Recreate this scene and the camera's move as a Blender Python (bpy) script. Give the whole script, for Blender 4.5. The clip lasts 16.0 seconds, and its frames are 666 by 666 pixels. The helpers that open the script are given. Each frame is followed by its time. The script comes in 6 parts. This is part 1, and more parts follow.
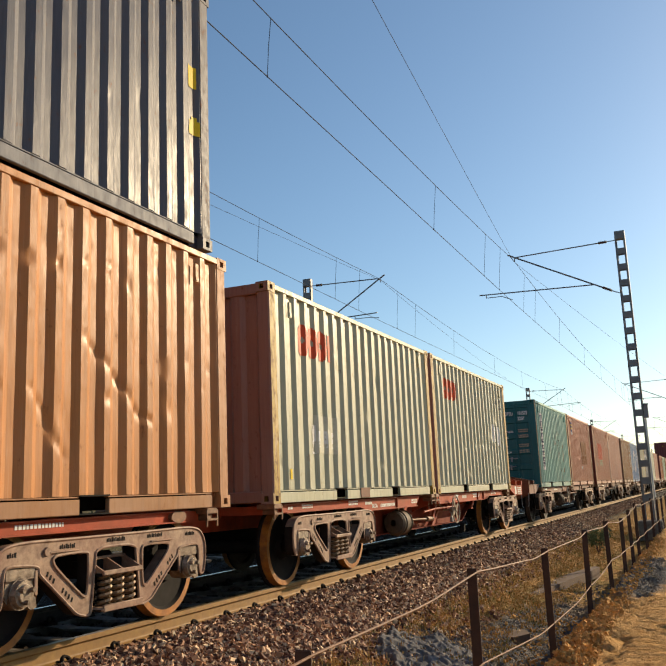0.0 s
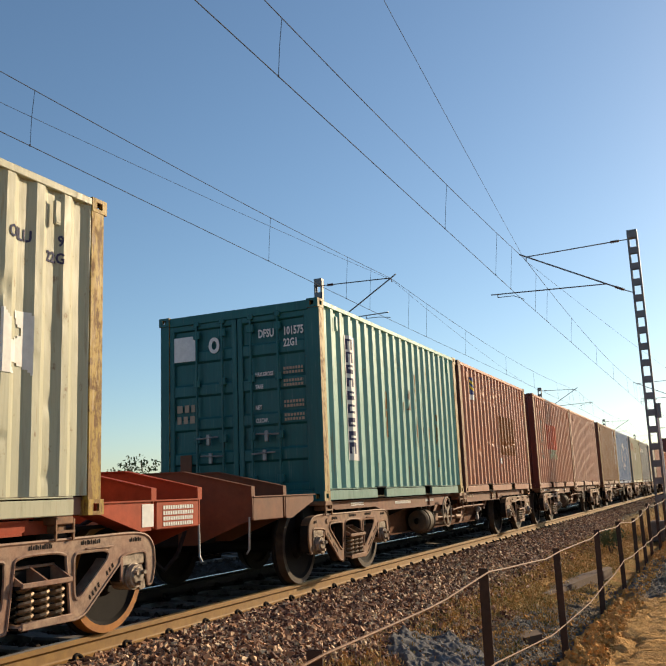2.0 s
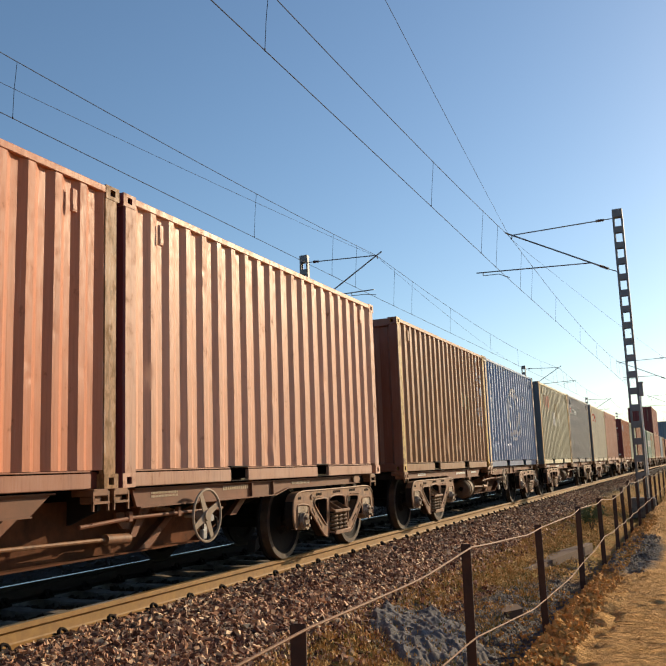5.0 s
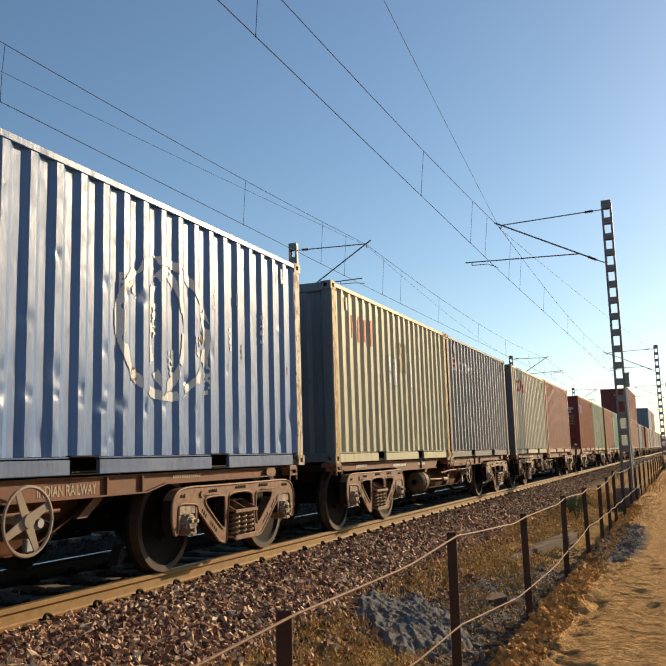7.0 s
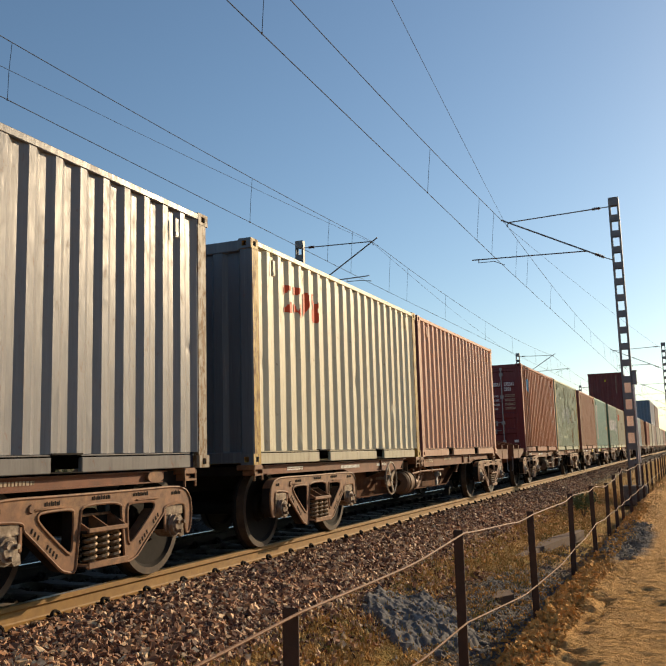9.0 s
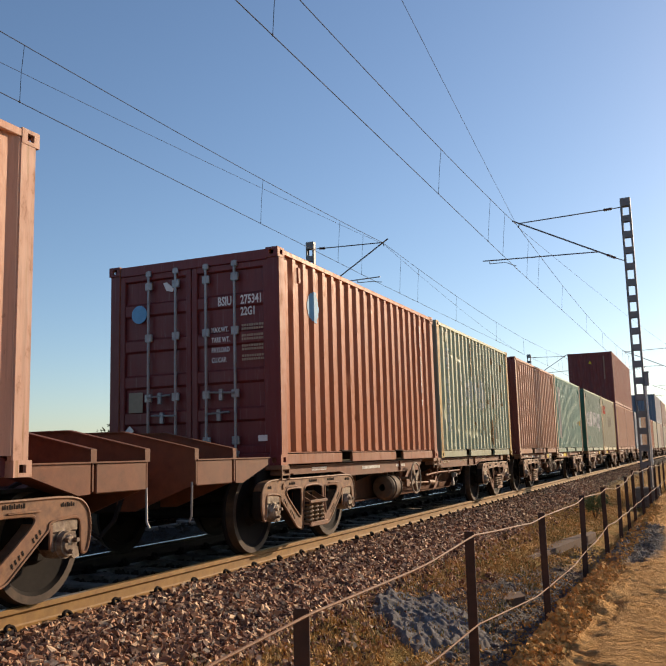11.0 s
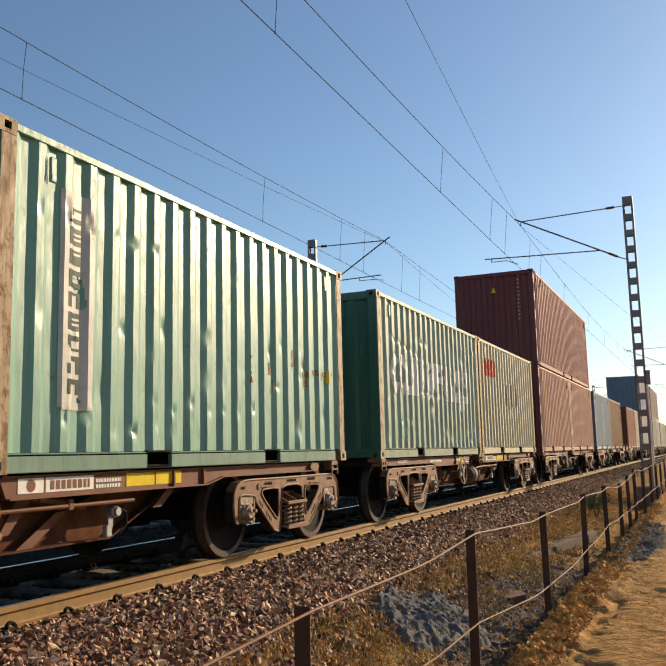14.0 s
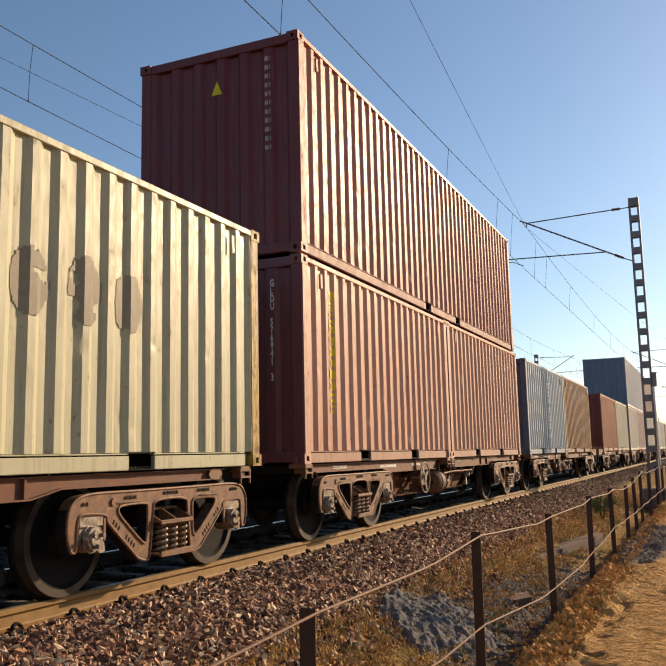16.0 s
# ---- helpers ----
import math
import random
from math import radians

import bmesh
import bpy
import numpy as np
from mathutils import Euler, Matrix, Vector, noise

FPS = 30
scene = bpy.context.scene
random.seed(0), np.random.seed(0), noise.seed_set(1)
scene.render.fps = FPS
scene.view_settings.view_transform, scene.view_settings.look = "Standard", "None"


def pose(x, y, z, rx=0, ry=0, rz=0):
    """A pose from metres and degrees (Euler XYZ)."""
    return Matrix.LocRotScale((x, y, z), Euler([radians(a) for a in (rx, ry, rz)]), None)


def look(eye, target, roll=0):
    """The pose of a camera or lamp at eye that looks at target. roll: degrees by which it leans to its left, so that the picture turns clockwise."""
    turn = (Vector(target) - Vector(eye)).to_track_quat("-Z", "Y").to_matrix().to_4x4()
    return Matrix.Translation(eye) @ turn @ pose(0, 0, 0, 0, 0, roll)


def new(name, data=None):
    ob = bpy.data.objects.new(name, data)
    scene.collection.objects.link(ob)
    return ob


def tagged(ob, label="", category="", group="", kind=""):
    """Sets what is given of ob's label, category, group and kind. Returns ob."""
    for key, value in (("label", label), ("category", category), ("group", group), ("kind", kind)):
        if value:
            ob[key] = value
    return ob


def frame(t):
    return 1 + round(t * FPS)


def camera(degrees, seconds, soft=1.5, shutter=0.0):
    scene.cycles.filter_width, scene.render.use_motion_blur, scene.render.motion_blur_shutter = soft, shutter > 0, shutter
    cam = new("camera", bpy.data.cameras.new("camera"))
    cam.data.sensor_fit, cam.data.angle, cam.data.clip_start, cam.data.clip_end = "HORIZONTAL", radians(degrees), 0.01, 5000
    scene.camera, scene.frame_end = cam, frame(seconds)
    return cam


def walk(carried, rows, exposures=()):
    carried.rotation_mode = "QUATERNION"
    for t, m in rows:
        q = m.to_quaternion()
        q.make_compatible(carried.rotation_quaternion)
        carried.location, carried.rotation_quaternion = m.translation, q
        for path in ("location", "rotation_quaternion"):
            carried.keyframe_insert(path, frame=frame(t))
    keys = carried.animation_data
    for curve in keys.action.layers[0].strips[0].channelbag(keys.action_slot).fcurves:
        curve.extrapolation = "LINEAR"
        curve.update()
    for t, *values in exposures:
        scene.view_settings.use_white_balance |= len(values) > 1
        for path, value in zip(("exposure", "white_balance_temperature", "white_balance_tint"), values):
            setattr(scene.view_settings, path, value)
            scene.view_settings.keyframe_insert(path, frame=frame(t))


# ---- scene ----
cam = camera(43.0, 16.0, soft=1.5)
EYE = (5.649, 0.0, 1.05)
TURNS = [
    (0.0, 23.625, 10.706, 2.370), (0.5, 23.904, 10.708, 2.363), (1.0, 24.140, 10.670, 2.316),
    (1.5, 24.309, 10.691, 2.212), (2.0, 24.372, 10.705, 2.251), (2.5, 24.528, 10.722, 2.397),
    (3.0, 24.800, 10.518, 2.402), (3.5, 24.478, 10.164, 2.379), (4.0, 23.971, 9.721, 2.270),
    (5.25, 23.200, 8.980, 2.020),
    (6.5, 22.626, 8.407, 1.782), (7.0, 22.471, 8.290, 1.648), (7.5, 22.377, 8.227, 1.652),
    (8.0, 22.494, 8.190, 1.534), (8.5, 22.680, 8.143, 1.576), (9.75, 23.250, 8.180, 1.540),
    (11.0, 23.626, 8.236, 1.511), (11.5, 23.444, 8.171, 1.594), (12.0, 23.227, 8.107, 1.533),
    (12.5, 23.125, 8.057, 1.474), (13.0, 23.152, 8.054, 1.367), (13.5, 23.318, 8.060, 1.299),
    (14.0, 23.710, 8.099, 1.344), (14.5, 23.934, 8.094, 1.327), (15.0, 24.093, 8.130, 1.274),
    (15.5, 24.177, 8.169, 1.325), (16.0, 24.070, 8.215, 1.278),
]
walk(cam, [(t, pose(*EYE, 90 + pitch, roll, yaw)) for t, yaw, pitch, roll in TURNS],
     [(0.0, 0.3, 6600, 4), (4.0, 0.3, 6450, 6), (6.5, 0.28, 6600, 5), (8.5, 0.16, 6750, 4), (11.0, 0.27, 6500, 12), (12.5, 0.3, 6500, 10), (13.5, 0.3, 6600, 5), (14.5, 0.3, 6500, 11), (15.5, 0.3, 6450, 13), (16.0, 0.3, 6700, 10)])

# ---- sky and sun ----
SUN_AZ, SUN_EL = 26.0, 19.0     # degrees clockwise from +y, and above the horizon
world = bpy.data.worlds.new("sky")
scene.world = world
world.use_nodes = True
wn = world.node_tree.nodes
sky = wn.new("ShaderNodeTexSky")
sky.sky_type = "NISHITA"
sky.sun_disc = False
sky.sun_elevation = radians(SUN_EL)
sky.sun_rotation = radians(SUN_AZ)
sky.air_density, sky.dust_density, sky.ozone_density = 1.0, 0.5, 3.0
wn["Background"].inputs["Strength"].default_value = 0.115
world.node_tree.links.new(sky.outputs[0], wn["Background"].inputs["Color"])
sun = new("sun", bpy.data.lights.new("sun", "SUN"))
sun.data.energy, sun.data.angle, sun.data.color = 5.0, radians(0.6), (1.0, 0.755, 0.50)
sun.matrix_world = look((60 * math.sin(radians(SUN_AZ)), 60 * math.cos(radians(SUN_AZ)), 60 * math.tan(radians(SUN_EL))), (0, 0, 0))

# ---- materials ----
def nodes_of(name):
    m = bpy.data.materials.new(name)
    m.use_nodes = True
    nt = m.node_tree
    return m, nt, nt.nodes["Principled BSDF"]


def add(nt, kind, **values):
    n = nt.nodes.new(kind)
    for k, v in values.items():
        n.inputs[k].default_value = v
    return n


def coords(nt, scale, per_object=True):
    """Object coordinates, stretched, and shifted from object to object."""
    tc = nt.nodes.new("ShaderNodeTexCoord")
    mp = nt.nodes.new("ShaderNodeMapping")
    mp.inputs["Scale"].default_value = scale
    nt.links.new(tc.outputs["Object"], mp.inputs["Vector"])
    if per_object:
        oi = nt.nodes.new("ShaderNodeObjectInfo")
        mul = nt.nodes.new("ShaderNodeMath")
        mul.operation = "MULTIPLY"
        mul.inputs[1].default_value = 37.0
        nt.links.new(oi.outputs["Random"], mul.inputs[0])
        nt.links.new(mul.outputs[0], mp.inputs["Location"])
    return mp.outputs["Vector"]


def noise_of(nt, vec, scale, detail=5.0, rough=0.6):
    n = add(nt, "ShaderNodeTexNoise", Scale=scale, Detail=detail, Roughness=rough)
    nt.links.new(vec, n.inputs["Vector"])
    return n.outputs["Fac"]


def ramp(nt, fac, stops):
    r = nt.nodes.new("ShaderNodeValToRGB")
    while len(r.color_ramp.elements) < len(stops):
        r.color_ramp.elements.new(0.5)
    for e, (pos, col) in zip(r.color_ramp.elements, stops):
        e.position = pos
        e.color = (*col, 1) if len(col) == 3 else col
    nt.links.new(fac, r.inputs["Fac"])
    return r.outputs["Color"]


def mix(nt, fac, a, b, mode="MIX"):
    n = nt.nodes.new("ShaderNodeMix")
    n.data_type, n.blend_type = "RGBA", mode
    for sock, v in ((n.inputs["Factor"], fac), (n.inputs["A"], a), (n.inputs["B"], b)):
        if isinstance(v, (int, float)):
            sock.default_value = v
        elif isinstance(v, tuple):
            sock.default_value = (*v, 1)
        else:
            nt.links.new(v, sock)
    return n.outputs["Result"]


def bump(nt, bsdf, height, strength, distance=0.01):
    b = add(nt, "ShaderNodeBump", Strength=strength, Distance=distance)
    nt.links.new(height, b.inputs["Height"])
    nt.links.new(b.outputs["Normal"], bsdf.inputs["Normal"])


def grey(v):
    return (v, v, v)


def paint(name, base, rust=0.5, fade=0.25, rough=0.33, streak=0.4, spec=0.25, oxide=(0.16, 0.06, 0.025), lift=0.2, weep=0.0):
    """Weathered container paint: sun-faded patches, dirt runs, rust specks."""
    m, nt, b = nodes_of(name)
    big = noise_of(nt, coords(nt, (0.7, 0.7, 0.5)), 1.6, 6)
    run = noise_of(nt, coords(nt, (7, 7, 0.45)), 1.5, 5, 0.65)
    spk = noise_of(nt, coords(nt, (5, 5, 3)), 2.2, 10, 0.72)
    pale = tuple(min(1, c * 0.72 + lift) for c in base)
    dirt = tuple(c * 0.45 + 0.015 for c in base)
    c1 = mix(nt, ramp(nt, big, [(0.42, grey(0)), (0.72, grey(fade))]), base, pale)
    c2 = mix(nt, ramp(nt, run, [(0.5, grey(0)), (0.78, grey(streak))]), c1, dirt)
    low, top = (0.66 - 0.06 * rust, 0.74) if rust < 2 else (0.62 - 0.04 * rust, 0.70 - 0.03 * rust)
    fine = noise_of(nt, coords(nt, (26, 26, 1.1)), 1.4, 6, 0.7)
    c2 = mix(nt, ramp(nt, fine, [(0.54, grey(0)), (0.66, grey(0.32))]), c2, tuple(c * 0.5 for c in base))
    c2 = mix(nt, ramp(nt, fine, [(0.30, grey(0.3)), (0.42, grey(0))]), c2, pale)
    mask = ramp(nt, spk, [(low, grey(0)), (top, grey(min(1, 0.4 + rust)))])
    c3 = mix(nt, mask, c2, oxide)
    if weep:
        tear = noise_of(nt, coords(nt, (9, 9, 0.55)), 1.3, 7, 0.68)
        c3 = mix(nt, ramp(nt, tear, [(0.60 if lift > 0.15 else 0.52, grey(0)), (0.68 if lift > 0.15 else 0.60, grey(weep))]), c3, (0.27, 0.14, 0.045) if lift > 0.15 else (0.19, 0.095, 0.03))
    if 0.1 < lift < 0.15:
        chip = noise_of(nt, coords(nt, (11, 11, 2.2)), 1.6, 8, 0.7)
        c3 = mix(nt, ramp(nt, chip, [(0.36, grey(0.8)), (0.45, grey(0))]), c3, tuple(c * 0.8 + 0.16 for c in base))
        c3 = mix(nt, ramp(nt, chip, [(0.54, grey(0)), (0.58, grey(0.85))]), c3, oxide)
    b.inputs["Specular IOR Level"].default_value = spec
    nt.links.new(c3, b.inputs["Base Color"])
    rr = ramp(nt, spk, [(0.45, grey(rough)), (0.8, grey(rough + 0.35))])
    nt.links.new(rr, b.inputs["Roughness"])
    bump(nt, b, noise_of(nt, coords(nt, (3, 3, 0.9)), 5, 7), 0.3, 0.01)
    return m


def worn(name, base, dark, scale=6.0, rough=0.7, metal=0.0, bstr=0.4, bdist=0.006, rust=None, spec=0.4):
    """Rusty steel, concrete, wood: two tones of grain with stains."""
    m, nt, b = nodes_of(name)
    v = coords(nt, (1, 1, 1))
    n1, n2 = noise_of(nt, v, scale, 8, 0.65), noise_of(nt, v, scale * 0.17, 4)
    c = mix(nt, ramp(nt, n1, [(0.3, grey(0)), (0.7, grey(1))]), dark, base)
    c = mix(nt, ramp(nt, n2, [(0.4, grey(0)), (0.65, grey(0.6))]), c, rust or tuple(x * 0.6 for x in base))
    nt.links.new(c, b.inputs["Base Color"])
    b.inputs["Roughness"].default_value = rough
    b.inputs["Metallic"].default_value = metal
    b.inputs["Specular IOR Level"].default_value = spec
    bump(nt, b, n1, bstr, bdist)
    return m


def plain(name, col, rough=0.42, metal=0.0):
    m, nt, b = nodes_of(name)
    n = noise_of(nt, coords(nt, (1, 1, 1)), 14, 6)
    nt.links.new(mix(nt, ramp(nt, n, [(0.35, grey(0)), (0.75, grey(0.5))]), col, tuple(c * 0.6 for c in col)), b.inputs["Base Color"])
    b.inputs["Roughness"].default_value, b.inputs["Metallic"].default_value = rough, metal
    b.inputs["Specular IOR Level"].default_value = 0.32 if min(col) > 0.3 else 0.1      # pale coats are the glossier ones
    return m


# Coats for ends and roofs; several darkened to hold the end faces' shade.
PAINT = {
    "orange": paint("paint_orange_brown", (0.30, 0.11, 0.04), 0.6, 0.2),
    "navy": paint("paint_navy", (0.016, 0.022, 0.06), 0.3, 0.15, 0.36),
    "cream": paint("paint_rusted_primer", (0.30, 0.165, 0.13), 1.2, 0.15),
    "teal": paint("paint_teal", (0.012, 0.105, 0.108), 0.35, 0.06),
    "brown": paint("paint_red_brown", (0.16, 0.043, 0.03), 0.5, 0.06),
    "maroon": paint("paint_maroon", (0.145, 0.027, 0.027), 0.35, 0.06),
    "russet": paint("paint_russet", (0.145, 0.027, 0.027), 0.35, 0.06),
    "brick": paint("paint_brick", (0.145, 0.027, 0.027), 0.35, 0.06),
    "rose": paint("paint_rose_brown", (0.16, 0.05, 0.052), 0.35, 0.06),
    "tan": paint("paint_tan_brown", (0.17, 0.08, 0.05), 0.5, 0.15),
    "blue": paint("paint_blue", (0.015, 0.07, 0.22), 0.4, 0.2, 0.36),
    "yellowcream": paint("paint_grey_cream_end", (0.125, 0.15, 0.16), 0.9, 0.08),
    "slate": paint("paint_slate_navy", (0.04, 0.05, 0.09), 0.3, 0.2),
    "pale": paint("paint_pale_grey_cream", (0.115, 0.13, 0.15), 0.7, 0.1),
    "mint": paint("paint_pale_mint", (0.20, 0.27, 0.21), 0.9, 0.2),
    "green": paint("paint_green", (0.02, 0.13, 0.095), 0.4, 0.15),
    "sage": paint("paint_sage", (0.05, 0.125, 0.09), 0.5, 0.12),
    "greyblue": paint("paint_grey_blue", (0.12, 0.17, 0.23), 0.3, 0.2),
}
# Side coats: bleaching, with the sunlit sides' brightness and sheen put into the colour.
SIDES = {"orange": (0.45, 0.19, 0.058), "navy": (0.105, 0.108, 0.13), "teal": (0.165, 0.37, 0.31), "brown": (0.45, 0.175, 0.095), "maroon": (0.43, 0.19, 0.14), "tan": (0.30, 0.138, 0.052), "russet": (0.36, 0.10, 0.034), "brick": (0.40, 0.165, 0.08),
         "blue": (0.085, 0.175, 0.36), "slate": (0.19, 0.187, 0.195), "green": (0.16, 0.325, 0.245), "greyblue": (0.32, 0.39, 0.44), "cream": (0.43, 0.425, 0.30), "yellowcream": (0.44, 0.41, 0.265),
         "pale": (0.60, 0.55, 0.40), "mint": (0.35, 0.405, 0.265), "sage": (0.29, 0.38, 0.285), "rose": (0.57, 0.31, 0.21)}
BLEACHED_LIT, HAZED, DUSTY = {}, {}, {}
FLAKE = {"brick": (0.46, 0.26, 0.16), "blue": (0.50, 0.45, 0.35), "slate": (0.27, 0.235, 0.18), "green": (0.34, 0.24, 0.13), "teal": (0.36, 0.27, 0.09), "brown": (0.30, 0.15, 0.06), "sage": (0.35, 0.29, 0.17)}      # corner-post paint
for k, b in SIDES.items():
    DUSTY[k] = paint(PAINT[k].name + "_dusty_rail", tuple(c * 0.62 + d for c, d in zip(b, (0.12, 0.125, 0.13) if k == "navy" else (0.035, 0.03, 0.022))), 1.2, 0.25, 0.6, 0.6, 0.3)
    dark = k in ("blue", "navy", "slate", "green")
    # Distance haze mixed into the paint of the far containers.
    HAZED[k] = paint(PAINT[k].name + "_hazed", tuple(c * 0.6 + d for c, d in zip(b, (0.26, 0.235, 0.22))), 0.9, 0.3, 0.5, 0.4, 0.5)
    flaking = k not in ("navy", "greyblue", "maroon", "rose", "russet", "orange")
    BLEACHED_LIT[k] = (paint(PAINT[k].name + "_bleached_lit", b, 0.9, 0.08 if dark else 0.18, 0.36 if dark else 0.42, 0.55, {"slate": 0.4, "blue": 0.45, "green": 0.5, "orange": 0.22, "russet": 0.15, "brick": 0.3, "tan": 0.25, "navy": 0.2, "maroon": 0.12, "rose": 0.15, "brown": 0.2}.get(k, 0.3),
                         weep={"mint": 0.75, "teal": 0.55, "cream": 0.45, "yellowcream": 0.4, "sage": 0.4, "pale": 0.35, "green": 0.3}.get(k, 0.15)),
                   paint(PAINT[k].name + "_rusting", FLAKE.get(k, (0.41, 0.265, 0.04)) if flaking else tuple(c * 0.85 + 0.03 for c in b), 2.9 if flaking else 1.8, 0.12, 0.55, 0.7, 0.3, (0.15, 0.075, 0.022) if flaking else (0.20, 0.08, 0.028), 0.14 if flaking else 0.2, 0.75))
M_WHITE = plain("white_marking", (0.76, 0.75, 0.71))
M_CLEAN = plain("clean_cream", (0.58, 0.55, 0.42), 0.22)
M_RED = plain("red_marking", (0.64, 0.085, 0.03))
M_YELLOW = plain("yellow_marking", (0.75, 0.55, 0.03))
M_SKYBLUE = plain("light_blue_marking", (0.16, 0.40, 0.62))
M_DEEPBLUE = plain("deep_blue_marking", (0.03, 0.05, 0.20))
M_ORANGE = plain("orange_patch", (0.29, 0.10, 0.028))
M_REDPATCH = plain("red_patch", (0.60, 0.11, 0.05))
M_RUSTMARK = plain("rust_streak", (0.25, 0.14, 0.045), 0.55)
M_PALEMINT = plain("pale_mint_marking", (0.50, 0.54, 0.45))
M_INK = plain("dark_blue_marking", (0.06, 0.06, 0.12), 0.6)
M_GREYPATCH = plain("grey_patch", (0.30, 0.26, 0.19))
M_DULLPATCH = plain("dull_patch", (0.15, 0.13, 0.09))
M_TANPATCH = plain("tan_patch", (0.44, 0.37, 0.22))
M_FRAME = worn("wagon_red_oxide", (0.44, 0.075, 0.03), (0.26, 0.045, 0.02), 7, 0.6, rust=(0.26, 0.07, 0.035), spec=0.15)
M_FRAME_OLD = worn("wagon_rusty_brown", (0.20, 0.064, 0.026), (0.10, 0.033, 0.015), 7, 0.7, rust=(0.13, 0.06, 0.03))
# Frame paint darkened for the web: shade under the side sill is in the colour.
M_WEB = worn("girder_shaded_red", (0.36, 0.058, 0.022), (0.12, 0.02, 0.01), 5, 0.75, rust=(0.12, 0.03, 0.018), spec=0.1)
M_WEB_OLD = worn("girder_shaded_brown", (0.17, 0.062, 0.026), (0.05, 0.02, 0.01), 5, 0.8, rust=(0.06, 0.028, 0.015), spec=0.1)
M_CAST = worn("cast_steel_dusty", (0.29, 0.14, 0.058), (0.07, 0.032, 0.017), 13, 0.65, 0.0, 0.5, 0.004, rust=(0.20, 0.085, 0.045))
M_CASTPALE = worn("cast_steel_pale_dust", (0.40, 0.27, 0.18), (0.14, 0.075, 0.05), 13, 0.65, 0.0, 0.5, 0.004, rust=(0.24, 0.10, 0.06))
# Dusty tan, darkened to carry the shade of the sill and brackets.
M_TANK = worn("tank_dusty_shaded", (0.12, 0.08, 0.045), (0.05, 0.034, 0.022), 9, 0.75, rust=(0.20, 0.10, 0.05))
M_BEAR = worn("bearing_steel", (0.46, 0.38, 0.30), (0.06, 0.04, 0.03), 14, 0.4, 0.5, 0.6, 0.01, rust=(0.10, 0.06, 0.04))
M_SPRING = worn("spring_steel", (0.34, 0.23, 0.13), (0.14, 0.085, 0.05), 14, 0.45, 0.3)
# Grime black that also stands for shade inside bogies and under the deck.
M_GRIME_SHADE = worn("grimy_shaded_steel", (0.028, 0.023, 0.02), (0.011, 0.009, 0.008), 9, 0.85, spec=0.12)
# Oily wheel black, with the bogie's shade included in the base colour.
M_WHEEL = worn("wheel_steel_shaded", (0.018, 0.0145, 0.013), (0.008, 0.0065, 0.006), 8, 0.75, 0.0, spec=0.12)
M_TREAD = worn("wheel_rim_steel", (0.10, 0.065, 0.042), (0.03, 0.02, 0.015), 8, 0.6, 0.0, spec=0.3)
M_STEEL = worn("galvanised_steel", (0.36, 0.36, 0.36), (0.24, 0.24, 0.24), 12, 0.45, 0.5)
M_MAST = worn("mast_steel", (0.21, 0.21, 0.225), (0.13, 0.13, 0.14), 6, 0.55, 0.2)
M_INSUL = plain("insulator_glaze", (0.10, 0.05, 0.04), 0.25)
M_WIRE = plain("copper_wire_dark", (0.09, 0.10, 0.125), 0.9)
M_RAIL = worn("rail_rust", (0.34, 0.185, 0.044), (0.20, 0.10, 0.028), 11, 0.65, 0.0, 0.25)
# Dark copy of the rail steel; the train's shade is in its colour.
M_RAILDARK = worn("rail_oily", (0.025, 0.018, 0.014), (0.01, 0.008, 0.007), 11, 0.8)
M_RAILTOP = worn("rail_running_face", (0.35, 0.24, 0.105), (0.22, 0.145, 0.065), 12, 0.35, 0.4, 0.1)
M_RAILBRIGHT = worn("rail_polished_face", (0.45, 0.42, 0.40), (0.34, 0.32, 0.30), 12, 0.25, 0.9, 0.1)
M_CLIP = worn("clip_dark_steel", (0.024, 0.018, 0.015), (0.010, 0.008, 0.007), 20, 0.9, 0.0, spec=0.08)
M_CONC = worn("sleeper_concrete", (0.25, 0.205, 0.165), (0.09, 0.072, 0.058), 10, 0.85)
M_GRAVEL = worn("grey_gravel", (0.34, 0.29, 0.24), (0.13, 0.115, 0.10), 9, 0.9)
M_RINGWHITE = plain("worn_ring_white", (0.66, 0.67, 0.66), 0.4)
M_SLAB = worn("slab_concrete", (0.15, 0.085, 0.055), (0.075, 0.045, 0.032), 6, 0.9)
M_POST = worn("post_brown_steel", (0.055, 0.026, 0.02), (0.022, 0.012, 0.01), 12, 0.65, rust=(0.08, 0.035, 0.02))
M_ROPE = worn("fence_strand", (0.25, 0.115, 0.05), (0.11, 0.05, 0.025), 30, 0.7)
M_OLDWHITE = plain("faded_white_marking", (0.42, 0.33, 0.24))
M_FADED = plain("sill_lettering", (0.46, 0.36, 0.26))
M_OLDPANEL = plain("aged_white_panel", (0.52, 0.51, 0.45))
M_GREEN_INK = plain("dark_green_marking", (0.05, 0.075, 0.06))
M_PIPE = plain("pale_pipe", (0.68, 0.67, 0.64), 0.5)
M_HANDWHEEL = plain("handwheel_paint", (0.30, 0.24, 0.18), 0.5)


